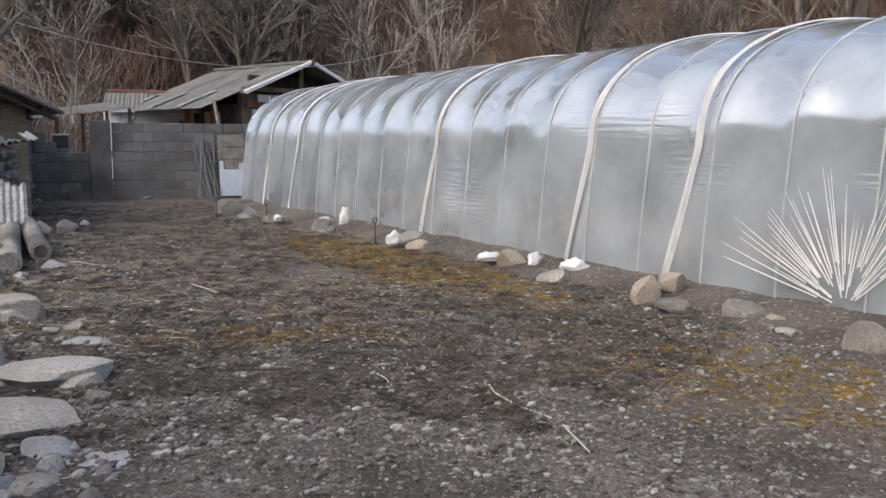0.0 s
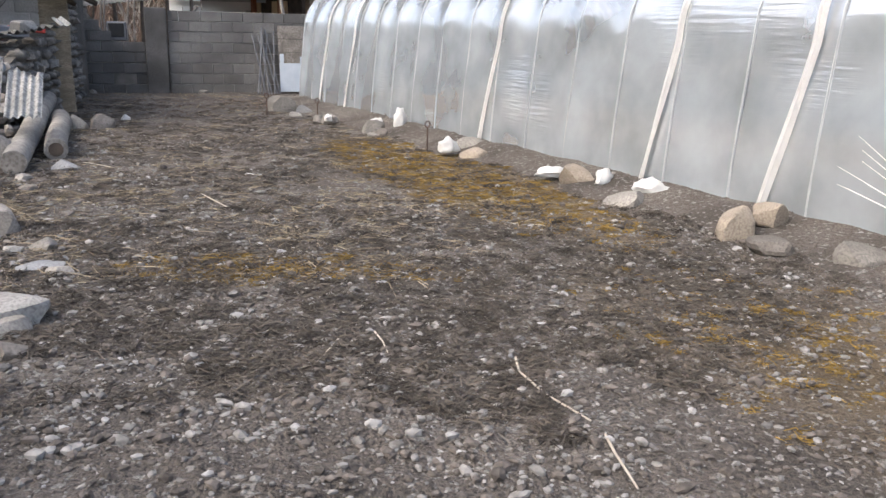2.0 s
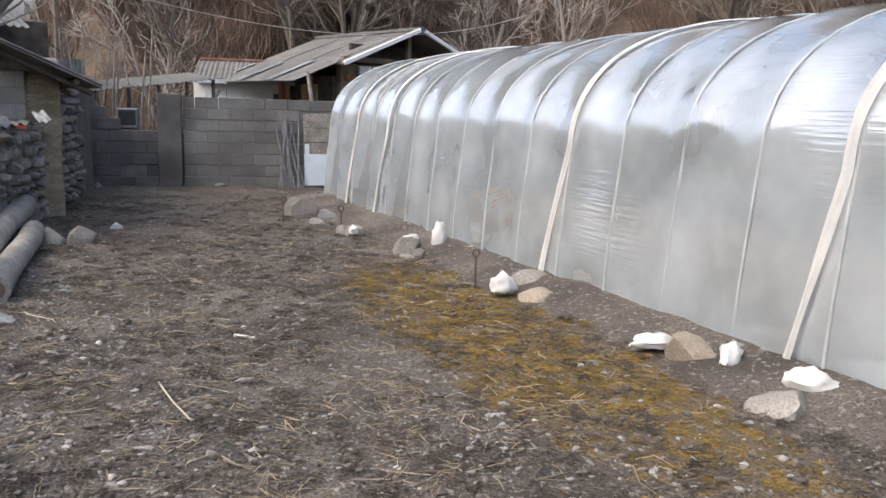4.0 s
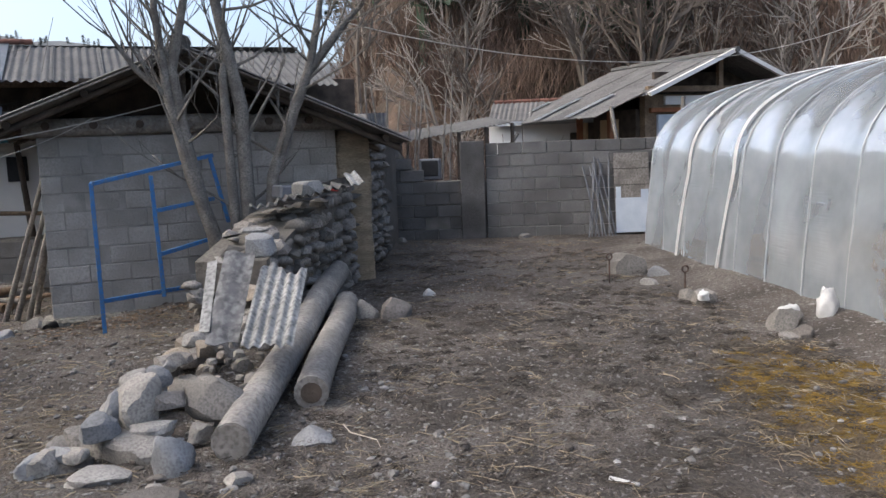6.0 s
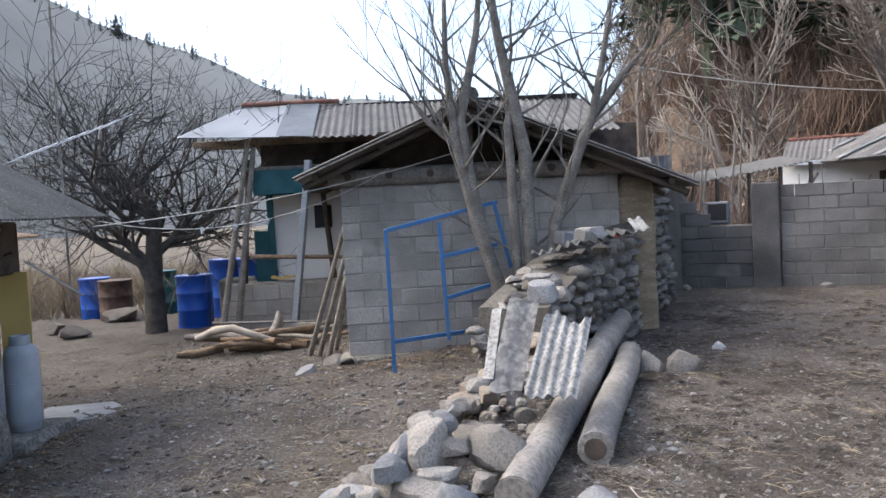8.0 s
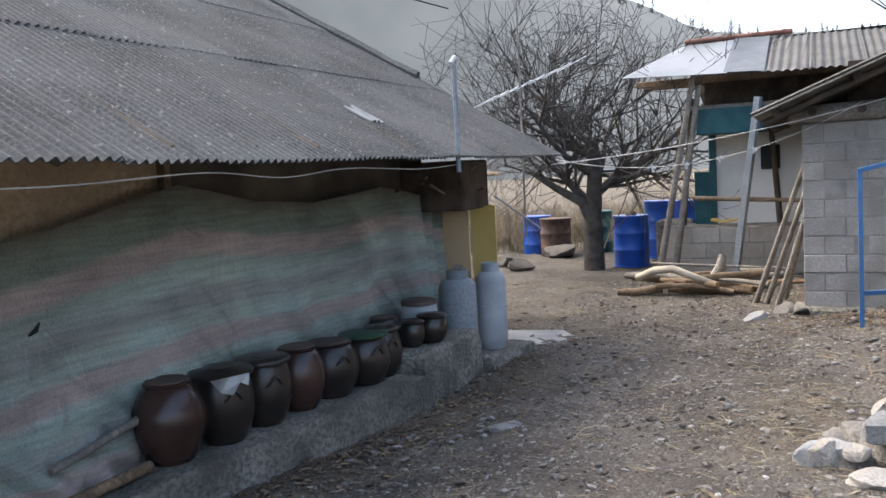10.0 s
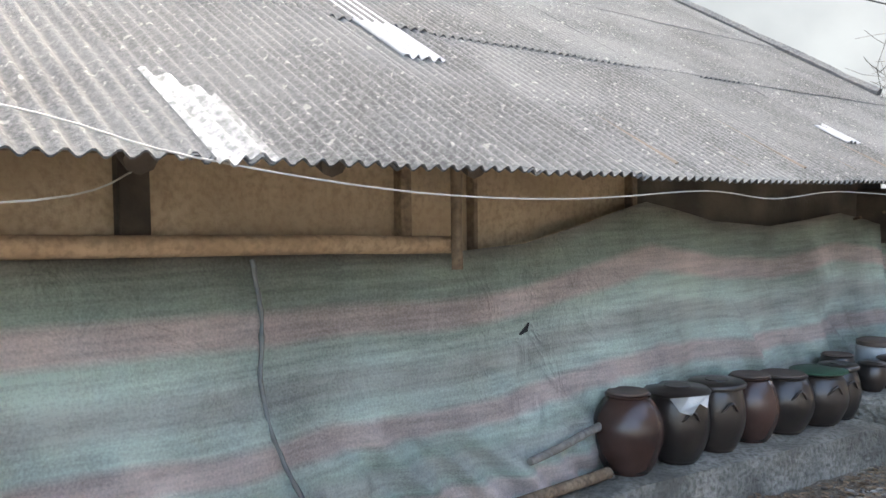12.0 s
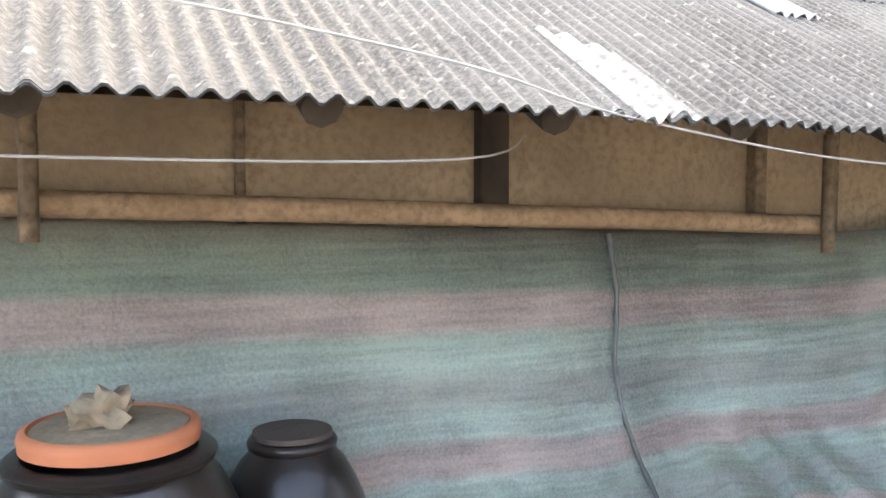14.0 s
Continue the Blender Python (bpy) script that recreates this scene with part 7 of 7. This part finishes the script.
def scatter(name, variants, places, material, label, category):
    """Copies of small meshes joined into one object: places of (variant, x, y, z, scale, turn)."""
    vs, fs, n = [], [], 0
    for k, x, y, z, sc, a in places:
        v, f = variants[k]
        c, s = math.cos(a), math.sin(a)
        w = v * sc
        vs.append(np.column_stack((w[:, 0] * c - w[:, 1] * s + x, w[:, 0] * s + w[:, 1] * c + y, w[:, 2] + z)))
        fs += [[i + n for i in q] for q in f]
        n += len(v)
    me = bpy.data.meshes.new(name)
    me.from_pydata(np.concatenate(vs).tolist(), [], fs)
    me.materials.append(material)
    return tagged(new(name, me), label, category, kind="stuff")


def pine_bm(seed):
    rv = random.Random(seed)
    bm = bmesh.new()
    tube(bm, [(0, 0, 0), (0.05, 0, 5), (0, 0.05, 10)], [0.16, 0.11, 0.02], 5)
    for i in range(46):
        f = 0.18 + 0.82 * (i / 45)
        z = 10 * f
        reach = 2.4 * (1.05 - f) ** 0.75 * rv.uniform(0.65, 1.15)
        a = rv.uniform(0, 6.283)
        d = Vector((math.cos(a), math.sin(a), rv.uniform(-0.15, 0.25)))
        for k in range(16):
            q = Vector((0, 0, z)) + d * reach * (k + 2) / 17 + Vector((rv.uniform(-1, 1), rv.uniform(-1, 1), rv.uniform(-0.4, 0.4))) * 0.28
            w = 0.27 * (1.2 - f * 0.5)
            u = Vector((rv.uniform(-1, 1), rv.uniform(-1, 1), rv.uniform(-0.5, 0.5))).normalized() * w
            t = Vector((rv.uniform(-1, 1), rv.uniform(-1, 1), rv.uniform(-0.2, 0.7))).normalized() * w
            bm.faces.new([bm.verts.new(q + u), bm.verts.new(q - u * 0.6 + t * 0.4), bm.verts.new(q + t)])
            bm.faces.new([bm.verts.new(q - u), bm.verts.new(q + u * 0.3 - t * 0.5), bm.verts.new(q - t * 0.9)])
    return bm


def hill_spot(a, d):
    a = radians(a)
    x, y = HC.x - math.sin(a) * d, HC.y + math.cos(a) * d
    return x, y, hill_height(x, y)


def woods():
    rv = random.Random(77)
    var = [arrays(tree_bm(100 + k, 5.5, 0.10, levels=3, spread=0.55, up=0.5, kids=(9, 6, 4), first=0.2, shrink=0.5, minr=0.012, sides=(5, 3, 3, 3))) for k in range(6)]
    pl = []
    for i in range(170):
        a, d = rv.uniform(-48, 35), rv.uniform(27, 75)
        x, y, z = hill_spot(a, d)
        pl.append((rv.randrange(6), x, y, z - 0.2, rv.uniform(0.8, 1.5) * (0.8 + d / 120), rv.uniform(0, 6.28)))
    for i in range(26):
        a, d = rv.uniform(-40, 33), rv.uniform(24, 29)
        x, y, z = hill_spot(a, d)
        pl.append((rv.randrange(6), x, y, z - 0.2, rv.uniform(0.7, 1.2), rv.uniform(0, 6.28)))
    scatter("bare_woods", var, pl[::2], M["twig"], "leafless brown woodland on the hillside", "woods")
    scatter("bare_woods", var, pl[1::2], M["twig_pale"], "leafless grey woodland on the hillside", "woods")
    # brush
    bvar = []
    for k in range(5):
        r2 = random.Random(500 + k)
        bm = bmesh.new()
        for i in range(42):
            a, t = r2.uniform(0, 6.283), r2.uniform(0.1, 0.9)
            d = Vector((math.cos(a) * t, math.sin(a) * t, 1)) * r2.uniform(0.7, 1.6)
            o = Vector((r2.uniform(-0.5, 0.5), r2.uniform(-0.5, 0.5), 0))
            m_ = o + d * 0.55 + Vector((r2.uniform(-0.1, 0.1), r2.uniform(-0.1, 0.1), 0))
            tube(bm, [o, m_, o + d], [0.014, 0.010, 0.004], 3, cap=False)
            tube(bm, [m_, m_ + Vector((r2.uniform(-0.4, 0.4), r2.uniform(-0.4, 0.4), 0.5))], [0.008, 0.003], 3, cap=False)
        bvar.append(arrays(bm))
    pl = []
    for i in range(950):
        a, d = rv.uniform(-50, 36), 23 + 45 * rv.random() ** 1.4
        x, y, z = hill_spot(a, d)
        pl.append((rv.randrange(5), x, y, z - 0.1, rv.uniform(0.9, 2.0), rv.uniform(0, 6.28)))
    scatter("brushwood", bvar, pl, M["brush_twig"], "tangled reddish brown winter brush", "brush")
    pvar = [arrays(pine_bm(300 + k)) for k in range(4)]
    pl = []
    for i in range(46):
        a, d = rv.uniform(8, 33), rv.uniform(42, 72)
        if i > 30:
            a, d = rv.uniform(-45, 10), rv.uniform(48, 80)
        x, y, z = hill_spot(a, d)
        pl.append((rv.randrange(4), x, y, z - 0.5, rv.uniform(0.8, 1.5), rv.uniform(0, 6.28)))
    for i in range(30):
        x, y, z = hill_spot(rv.uniform(12, 31), rv.uniform(31, 42))
        pl.append((rv.randrange(4), x, y, z - 0.5, rv.uniform(1.2, 1.9), rv.uniform(0, 6.28)))
    scatter("pine_trees", pvar, pl, M["needles"], "dark green pines on the hillside", "pines")
    # wood along the far ridge
    pl = []
    for i in range(170):
        a = rv.uniform(46, 82)
        h = float(np.interp(a, [q[0] for q in MOUNT], [q[1] for q in MOUNT]))
        ar = radians(a)
        dd = 322 - rv.uniform(0, 10)
        pl.append((rv.randrange(4), -math.sin(ar) * dd, math.cos(ar) * dd, h - 8 - rv.uniform(0, 4), rv.uniform(0.7, 1.15), rv.uniform(0, 6.28)))
    scatter("ridge_pines", pvar, pl, M["far_pine"], "far pines along the mountain ridge", "pines")
    # dry field brush in the valley
    pl = []
    for i in range(420):
        s, n = rv.uniform(22, 50), rv.uniform(-6, 14)
        p = P(s, n)
        pl.append((rv.randrange(5), p.x, p.y, ground(p.x, p.y) - 0.05, rv.uniform(0.4, 1.0), rv.uniform(0, 6.28)))
    scatter("field_brush", bvar, pl, M["dry_grass"], "dry straw-coloured brush in the valley field", "brush")


woods()


# ---------- gravel, litter and straw ----------
def pebble_bm(seed):
    rv = random.Random(seed)
    bm = bmesh.new()
    bmesh.ops.create_icosphere(bm, subdivisions=1, radius=0.5)
    ax, ay, az = rv.uniform(0.9, 1.3), rv.uniform(0.65, 1.0), rv.uniform(0.55, 0.85)
    for v in bm.verts:
        v.co = Vector((v.co.x * ax, v.co.y * ay, v.co.z * az)) * rv.uniform(0.75, 1.15)
        v.co = Vector((v.co.x * rv.uniform(0.8, 1.2), v.co.y * rv.uniform(0.65, 1.0), v.co.z * rv.uniform(0.7, 1.0)))
    return bm


def near_blocked(x, y):
    s, n = SN(x, y)
    if n > -0.7 and s < 13:
        return True
    gx, gy = x - GH_A.x, y - GH_A.y
    c, s_ = math.cos(radians(GH_DIR)), math.sin(radians(GH_DIR))
    u, v = gx * c + gy * s_, -gx * s_ + gy * c
    return -0.3 < u < GH_LEN and v > 0.0


def ground_cover():
    rv = random.Random(9)
    pv = [arrays(pebble_bm(k)) for k in range(7)]
    sets = {"river_stone": [], "dark_stone": [], "pale_stone": []}
    total = 0
    while total < 27000:
        d = 1.2 + 12.5 * rv.random() ** 1.25
        a = radians(rv.uniform(-38, 130))
        x, y = -0.5 - math.sin(a) * d, 3.6 + math.cos(a) * d
        total += 1
        if near_blocked(x, y):
            continue
        s = 0.006 + 0.04 * rv.random() ** 6 + 0.009 * rv.random()
        mk = rv.choices(["river_stone", "dark_stone", "pale_stone"], [5, 7, 0.6])[0]
        sets[mk].append((rv.randrange(7), x, y, ground(x, y) + clods(x, y) + s * 0.1, s * 1.3, rv.uniform(0, 6.28)))
    for i in range(46000):
        d, a = 0.9 + 6.0 * rv.random() ** 0.9, radians(rv.uniform(-42, 42))
        x, y = -0.1 - math.sin(a) * d, 1.6 + math.cos(a) * d
        if near_blocked(x, y):
            continue
        s = 0.004 + 0.026 * rv.random() ** 6 + 0.007 * rv.random()
        mk = rv.choices(["river_stone", "dark_stone", "pale_stone"], [5, 8, 0.5])[0]
        sets[mk].append((rv.randrange(7), x, y, ground(x, y) + clods(x, y) + s * 0.1, s * 1.3, rv.uniform(0, 6.28)))
    # the house yard
    for i in range(15000):
        q = P(6 + 12 * rv.random() ** 0.9, rv.uniform(-5.5, -0.6))
        x, y = q.x, q.y
        s = 0.007 + 0.04 * rv.random() ** 7 + 0.009 * rv.random()
        mk = rv.choices(["river_stone", "dark_stone", "pale_stone"], [6, 7, 1.2])[0]
        sets[mk].append((rv.randrange(7), x, y, ground(x, y) + clods(x, y) + s * 0.1, s * 1.3, rv.uniform(0, 6.28)))
    # gravel berm along the greenhouse foot
    c, s_ = math.cos(radians(GH_DIR)), math.sin(radians(GH_DIR))
    for i in range(2600):
        u, v = rv.uniform(-0.2, 15.5), -abs(rv.gauss(0, 0.22)) + 0.05
        x, y = GH_A.x + u * c - v * s_, GH_A.y + u * s_ + v * c
        s = 0.015 + 0.05 * rv.random() ** 3
        h = 0.10 * math.exp(-(v / 0.22) ** 2)
        mk = rv.choices(["river_stone", "dark_stone", "pale_stone"], [3, 7, 0.8])[0]
        sets[mk].append((rv.randrange(7), x, y, ground(x, y) + h, s * 1.3, rv.uniform(0, 6.28)))
    for mk, lab in (("river_stone", "grey gravel strewn over the soil"), ("dark_stone", "dark gravel and clods strewn over the soil"), ("pale_stone", "pale pebbles strewn over the soil")):
        scatter("gravel", pv, sets[mk], M[{"river_stone": "gravel_grey", "dark_stone": "gravel_dark", "pale_stone": "gravel_pale"}[mk]], lab, "gravel")
    # earth berm
    bm = bmesh.new()
    rows = []
    for i in range(120):
        u = -0.3 + i * 0.15
        row = []
        for v, h in ((-0.75, -0.03), (-0.5, 0.02), (-0.28, 0.06), (-0.1, 0.11), (0.06, 0.12), (0.3, 0.05)):
            h += 0.03 * noise.noise(Vector((u * 2.5, v * 5, 3))) + 0.015 * noise.noise(Vector((u * 9, v * 9, 5)))
            x, y = GH_A.x + u * c - v * s_, GH_A.y + u * s_ + v * c
            row.append(bm.verts.new((x, y, ground(x, y) + h)))
        rows.append(row)
    for a, b in zip(rows, rows[1:]):
        for k in range(5):
            bm.faces.new((a[k], b[k], b[k + 1], a[k + 1]))
    tagged(part("earth_berm", bm, M["soil"], smooth=True), "low bank of earth along the greenhouse foot", "bank", kind="structure")
    # dark dead weeds
    def tuft(seed, n, h, spread, r):
        r2 = random.Random(seed)
        bm = bmesh.new()
        for i in range(n):
            a = r2.uniform(0, 6.283)
            o = Vector((r2.gauss(0, 1), r2.gauss(0, 1), 0)) * spread * 0.5
            p1 = o + Vector((math.cos(a) * spread, math.sin(a) * spread, h * r2.uniform(0.2, 1.0))) * 0.6
            p2 = p1 + Vector((r2.uniform(-1, 1) * spread, r2.uniform(-1, 1) * spread, -h * r2.uniform(-0.1, 0.5)))
            tube(bm, [o, p1, p2], [r, r, r * 0.5], 3, cap=False)
        return bm
    tv = [arrays(tuft(k, 16, 0.045, 0.07, 0.0035)) for k in range(6)]
    weeds = []
    while len(weeds) < 3600:
        d, a = 1.5 + 13 * rv.random() ** 1.1, radians(rv.uniform(-35, 75))
        x, y = -0.5 - math.sin(a) * d, 3.6 + math.cos(a) * d
        ss, nn = SN(x, y)
        if near_blocked(x, y) or nn + 2.32 + 0.4 * (ss - 3.8) > 0.2 or noise.noise(Vector((x * 1.1, y * 1.1, 21))) < -0.3:
            continue
        weeds.append((rv.randrange(6), x, y, ground(x, y), rv.uniform(0.35, 0.9), rv.uniform(0, 6.28)))
    weeds = [(k, x, y, z + clods(x, y), sc, a) for k, x, y, z, sc, a in weeds]
    scatter("dead_weeds", tv, weeds, M["dead_weed"], "dark matted dead weeds on the soil", "weeds")
    # fallen leaves along the step, the shed and the garden wall
    def leaf(seed):
        r2 = random.Random(seed)
        bm = bmesh.new()
        a = [bm.verts.new((x, y * r2.uniform(0.8, 1.2), z + r2.uniform(0, 0.3))) for x, y, z in ((-1, 0, 0.1), (-0.2, 0.5, 0.3), (0.5, 0.35, 0.2), (1, 0, 0.1), (0.5, -0.35, 0.3), (-0.2, -0.5, 0.2), (0.1, 0, 0.0))]
        for i in range(6):
            bm.faces.new((a[6], a[i], a[(i + 1) % 6]))
        return bm
    lv = [arrays(leaf(k)) for k in range(5)]
    leaves = []
    for i in range(2600):
        if i < 1100:
            s1, n1 = rv.uniform(7.0, 12.6), -0.3 - 0.12 * abs(rv.gauss(0, 1)) * 3
            n1 -= 0.35 * smooth01(8.3, 10.8, s1)
        elif i < 1900:
            s1, n1 = 13.9 - abs(rv.gauss(0, 0.5)), rv.uniform(-6.2, -3.2)
        else:
            s1, n1 = rv.uniform(12.5, 17.5), rv.uniform(-10.5, -7.0)
        q = P(s1, n1)
        leaves.append((rv.randrange(5), q.x, q.y, ground(q.x, q.y) + clods(q.x, q.y) + 0.004, rv.uniform(0.015, 0.035), rv.uniform(0, 6.28)))
    scatter("fallen_leaves", lv, leaves, M["leaf_brown"], "curled brown fallen leaves on the soil", "leaves")
    sv = [arrays(tuft(50 + k, 7, 0.03, 0.11, 0.0022)) for k in range(6)]
    straw = []
    while len(straw) < 2400:
        d, a = 1.5 + 13 * rv.random(), radians(rv.uniform(-20, 120))
        x, y = -1.0 - math.sin(a) * d, 5 + math.cos(a) * d
        if near_blocked(x, y):
            continue
        straw.append((rv.randrange(6), x, y, ground(x, y), rv.uniform(0.4, 1.5), rv.uniform(0, 6.28)))
    for i in range(70):
        x, y = -3.6 + rv.gauss(0, 0.45), 7.2 + rv.gauss(0, 0.5)
        straw.append((rv.randrange(6), x, y, ground(x, y) + 0.01, rv.uniform(0.9, 1.8), rv.uniform(0, 6.28)))
    scatter("straw", sv, straw, M["dry_grass"], "thin dry straw and stalks on the soil", "straw")
    mv = [arrays(tuft(90 + k, 22, 0.02, 0.06, 0.003)) for k in range(5)]
    moss = []
    while len(moss) < 2200:
        x, y = rv.uniform(-3.5, 3), rv.uniform(5, 13.5)
        w = blob(x, y, -0.75, 9.9, 3.1, 0.75, -58) + blob(x, y, -1.3, 6.6, 0.8, 0.35, 10) + 0.3 * blob(x, y, 1.4, 5.8, 1.7, 0.9, -55) + 0.6 * blob(x, y, -0.7, 6.7, 0.6, 0.22, 5)
        if rv.random() < w and not near_blocked(x, y):
            moss.append((rv.randrange(5), x, y, ground(x, y) + clods(x, y) - 0.004, rv.uniform(0.35, 0.9), rv.uniform(0, 6.28)))
    scatter("moss", mv, moss, M["moss"], "ochre moss and short grass in patches", "moss")


ground_cover()


# ---------- sticks and small finds in the garden ----------
def stick(pts, r, material="pale_wood", label="thin pale dry stick lying on the soil"):
    pts = [Vector((x, y, ground(x, y) + 0.012 + dz)) for x, y, dz in pts]
    bm = tube(bmesh.new(), [p - pts[0] for p in pts], [r * (1 - 0.4 * i / (len(pts) - 1)) for i in range(len(pts))], 5)
    tagged(part("stick", bm, M[material], smooth=True, m=Matrix.Translation(pts[0])), label, "stick", "sticks on the soil")


stick([(0.10, 5.58, 0), (0.12, 5.42, 0.01), (0.22, 5.25, 0.0), (0.36, 5.07, 0)], 0.0055)
stick([(0.40, 4.98, 0), (0.42, 4.85, 0.01), (0.47, 4.68, 0)], 0.0055)
stick([(-0.48, 5.78, 0), (-0.42, 5.64, 0.015), (-0.38, 5.55, 0)], 0.004)
stick([(-0.60, 5.66, 0), (-0.60, 5.5, 0.01), (-0.62, 5.36, 0)], 0.004)
stick([(-2.35, 8.45, 0), (-2.15, 8.2, 0.01), (-1.95, 8.0, 0)], 0.006)
stick([(-2.36, 9.42, 0), (-2.22, 9.40, 0)], 0.014, "white_film", "white plastic scrap on the soil")
stick([(-3.9, 9.55, 0.03), (-3.75, 9.4, 0.05), (-3.6, 9.42, 0.02), (-3.5, 9.3, 0.03)], 0.004)
for _x, _y, _s, _m in ((-0.55, 4.05, 0.045, "white_paint"), (-1.25, 6.95, 0.07, "gravel_pale"), (-0.62, 3.95, 0.03, "white_paint"), (-1.15, 6.35, 0.05, "gravel_pale"), (-5.5, 13.4, 0.16, "white_film")):
    rock(_x, _y, (_s, _s * 0.9, _s * 0.7), int(_s * 1000), _m, name="pebble", label="small white pebble on the soil", group="white pebbles", sub=2)


# ---------- at the greenhouse foot ----------
def stakes():
    for x, y in ((-1.12, 11.45), (-3.0, 13.9), (-3.95, 14.6)):
        t = thing("ground_anchor", pose(x, y, ground(x, y) + 0.02, 0, 0, 40), "rusty iron ground anchor with a ring head", "anchor", "anchors along the greenhouse")
        part("shaft", tube(bmesh.new(), [(0, 0, -0.1), (0, 0, 0.24)], 0.009, 6), M["rust"], t)
        part("ring", tube(bmesh.new(), [(0.032 * math.cos(k / 12 * 6.2832), 0, 0.272 + 0.032 * math.sin(k / 12 * 6.2832)) for k in range(13)], 0.008, 6), M["rust"], t, smooth=True)


stakes()


def gh_point(u, v, z=0.0):
    c, s_ = math.cos(radians(GH_DIR)), math.sin(radians(GH_DIR))
    x, y = GH_A.x + u * c - v * s_, GH_A.y + u * s_ + v * c
    return Vector((x, y, z))


def bag(x, y, size, seed, label, z=None):
    bm = bmesh.new()
    bmesh.ops.create_icosphere(bm, subdivisions=3, radius=0.5)
    for v in bm.verts:
        q = v.co.copy()
        v.co *= 0.9 + 0.4 * noise.noise(q * 3 + Vector((seed, 0, 0))) + 0.34 * abs(noise.noise(q * 7 + Vector((seed, 4, 0))))
        if v.co.z < -0.22:
            v.co.z = -0.22
        v.co = Vector((v.co.x * size[0], v.co.y * size[1], v.co.z * size[2]))
    o = part("plastic_wrap", bm, M["white_film"], smooth=True, m=pose(x, y, (ground(x, y) + 0.05 if z is None else z) + size[2] * 0.22, 0, 0, seed * 40))
    tagged(o, label, "plastic wrap", "plastic wraps along the greenhouse")


bag(-0.86, 11.12, (0.22, 0.18, 0.2), 1, "stone wrapped in white plastic at the greenhouse foot")
bag(-1.98, 12.95, (0.18, 0.16, 0.22), 2, "white plastic bundle tied at the greenhouse foot")
bag(-1.72, 13.12, (0.16, 0.16, 0.34), 8, "peaked white plastic bundle against the film")
bag(-2.78, 13.65, (0.14, 0.1, 0.12), 3, "small scrap of white plastic by a stone")
bag(0.95, 9.05, (0.26, 0.2, 0.16), 4, "white plastic tied round a grey stone")
bag(0.20, 9.7, (0.3, 0.16, 0.12), 5, "crumpled white plastic under a tan stone")
bag(0.62, 9.5, (0.2, 0.12, 0.16), 6, "crumpled white plastic beside a tan stone")


def film_fan():
    """Gathered film pulled tight to a stone: long thin folds."""
    base = gh_point(12.15, -0.1, 0.12)
    t = thing("gathered_film", Matrix.Translation(base), "fan of tight folds where the film is tied down", "film folds")
    for i in range(46):
        rv = random.Random(i)
        a = radians(14 + 118 * i / 45 + rv.uniform(-2, 2))
        far, near_ = rv.uniform(0.55, 1.15), rv.uniform(0.08, 0.4)

        def on_film(k):
            u, z = math.cos(a) * k, math.sin(a) * k * 0.85
            return gh_point(12.15 - u, 0.10 * (min(1.1, z) / 1.12) ** 1.5 - 0.022, 0.12 + z) - base
        bm = tube(bmesh.new(), [on_film(near_), on_film((near_ + far) / 2), on_film(far)], [0.0055, 0.004, 0.001], 5)
        part("fold", bm, M["strap"], t, smooth=True)


film_fan()
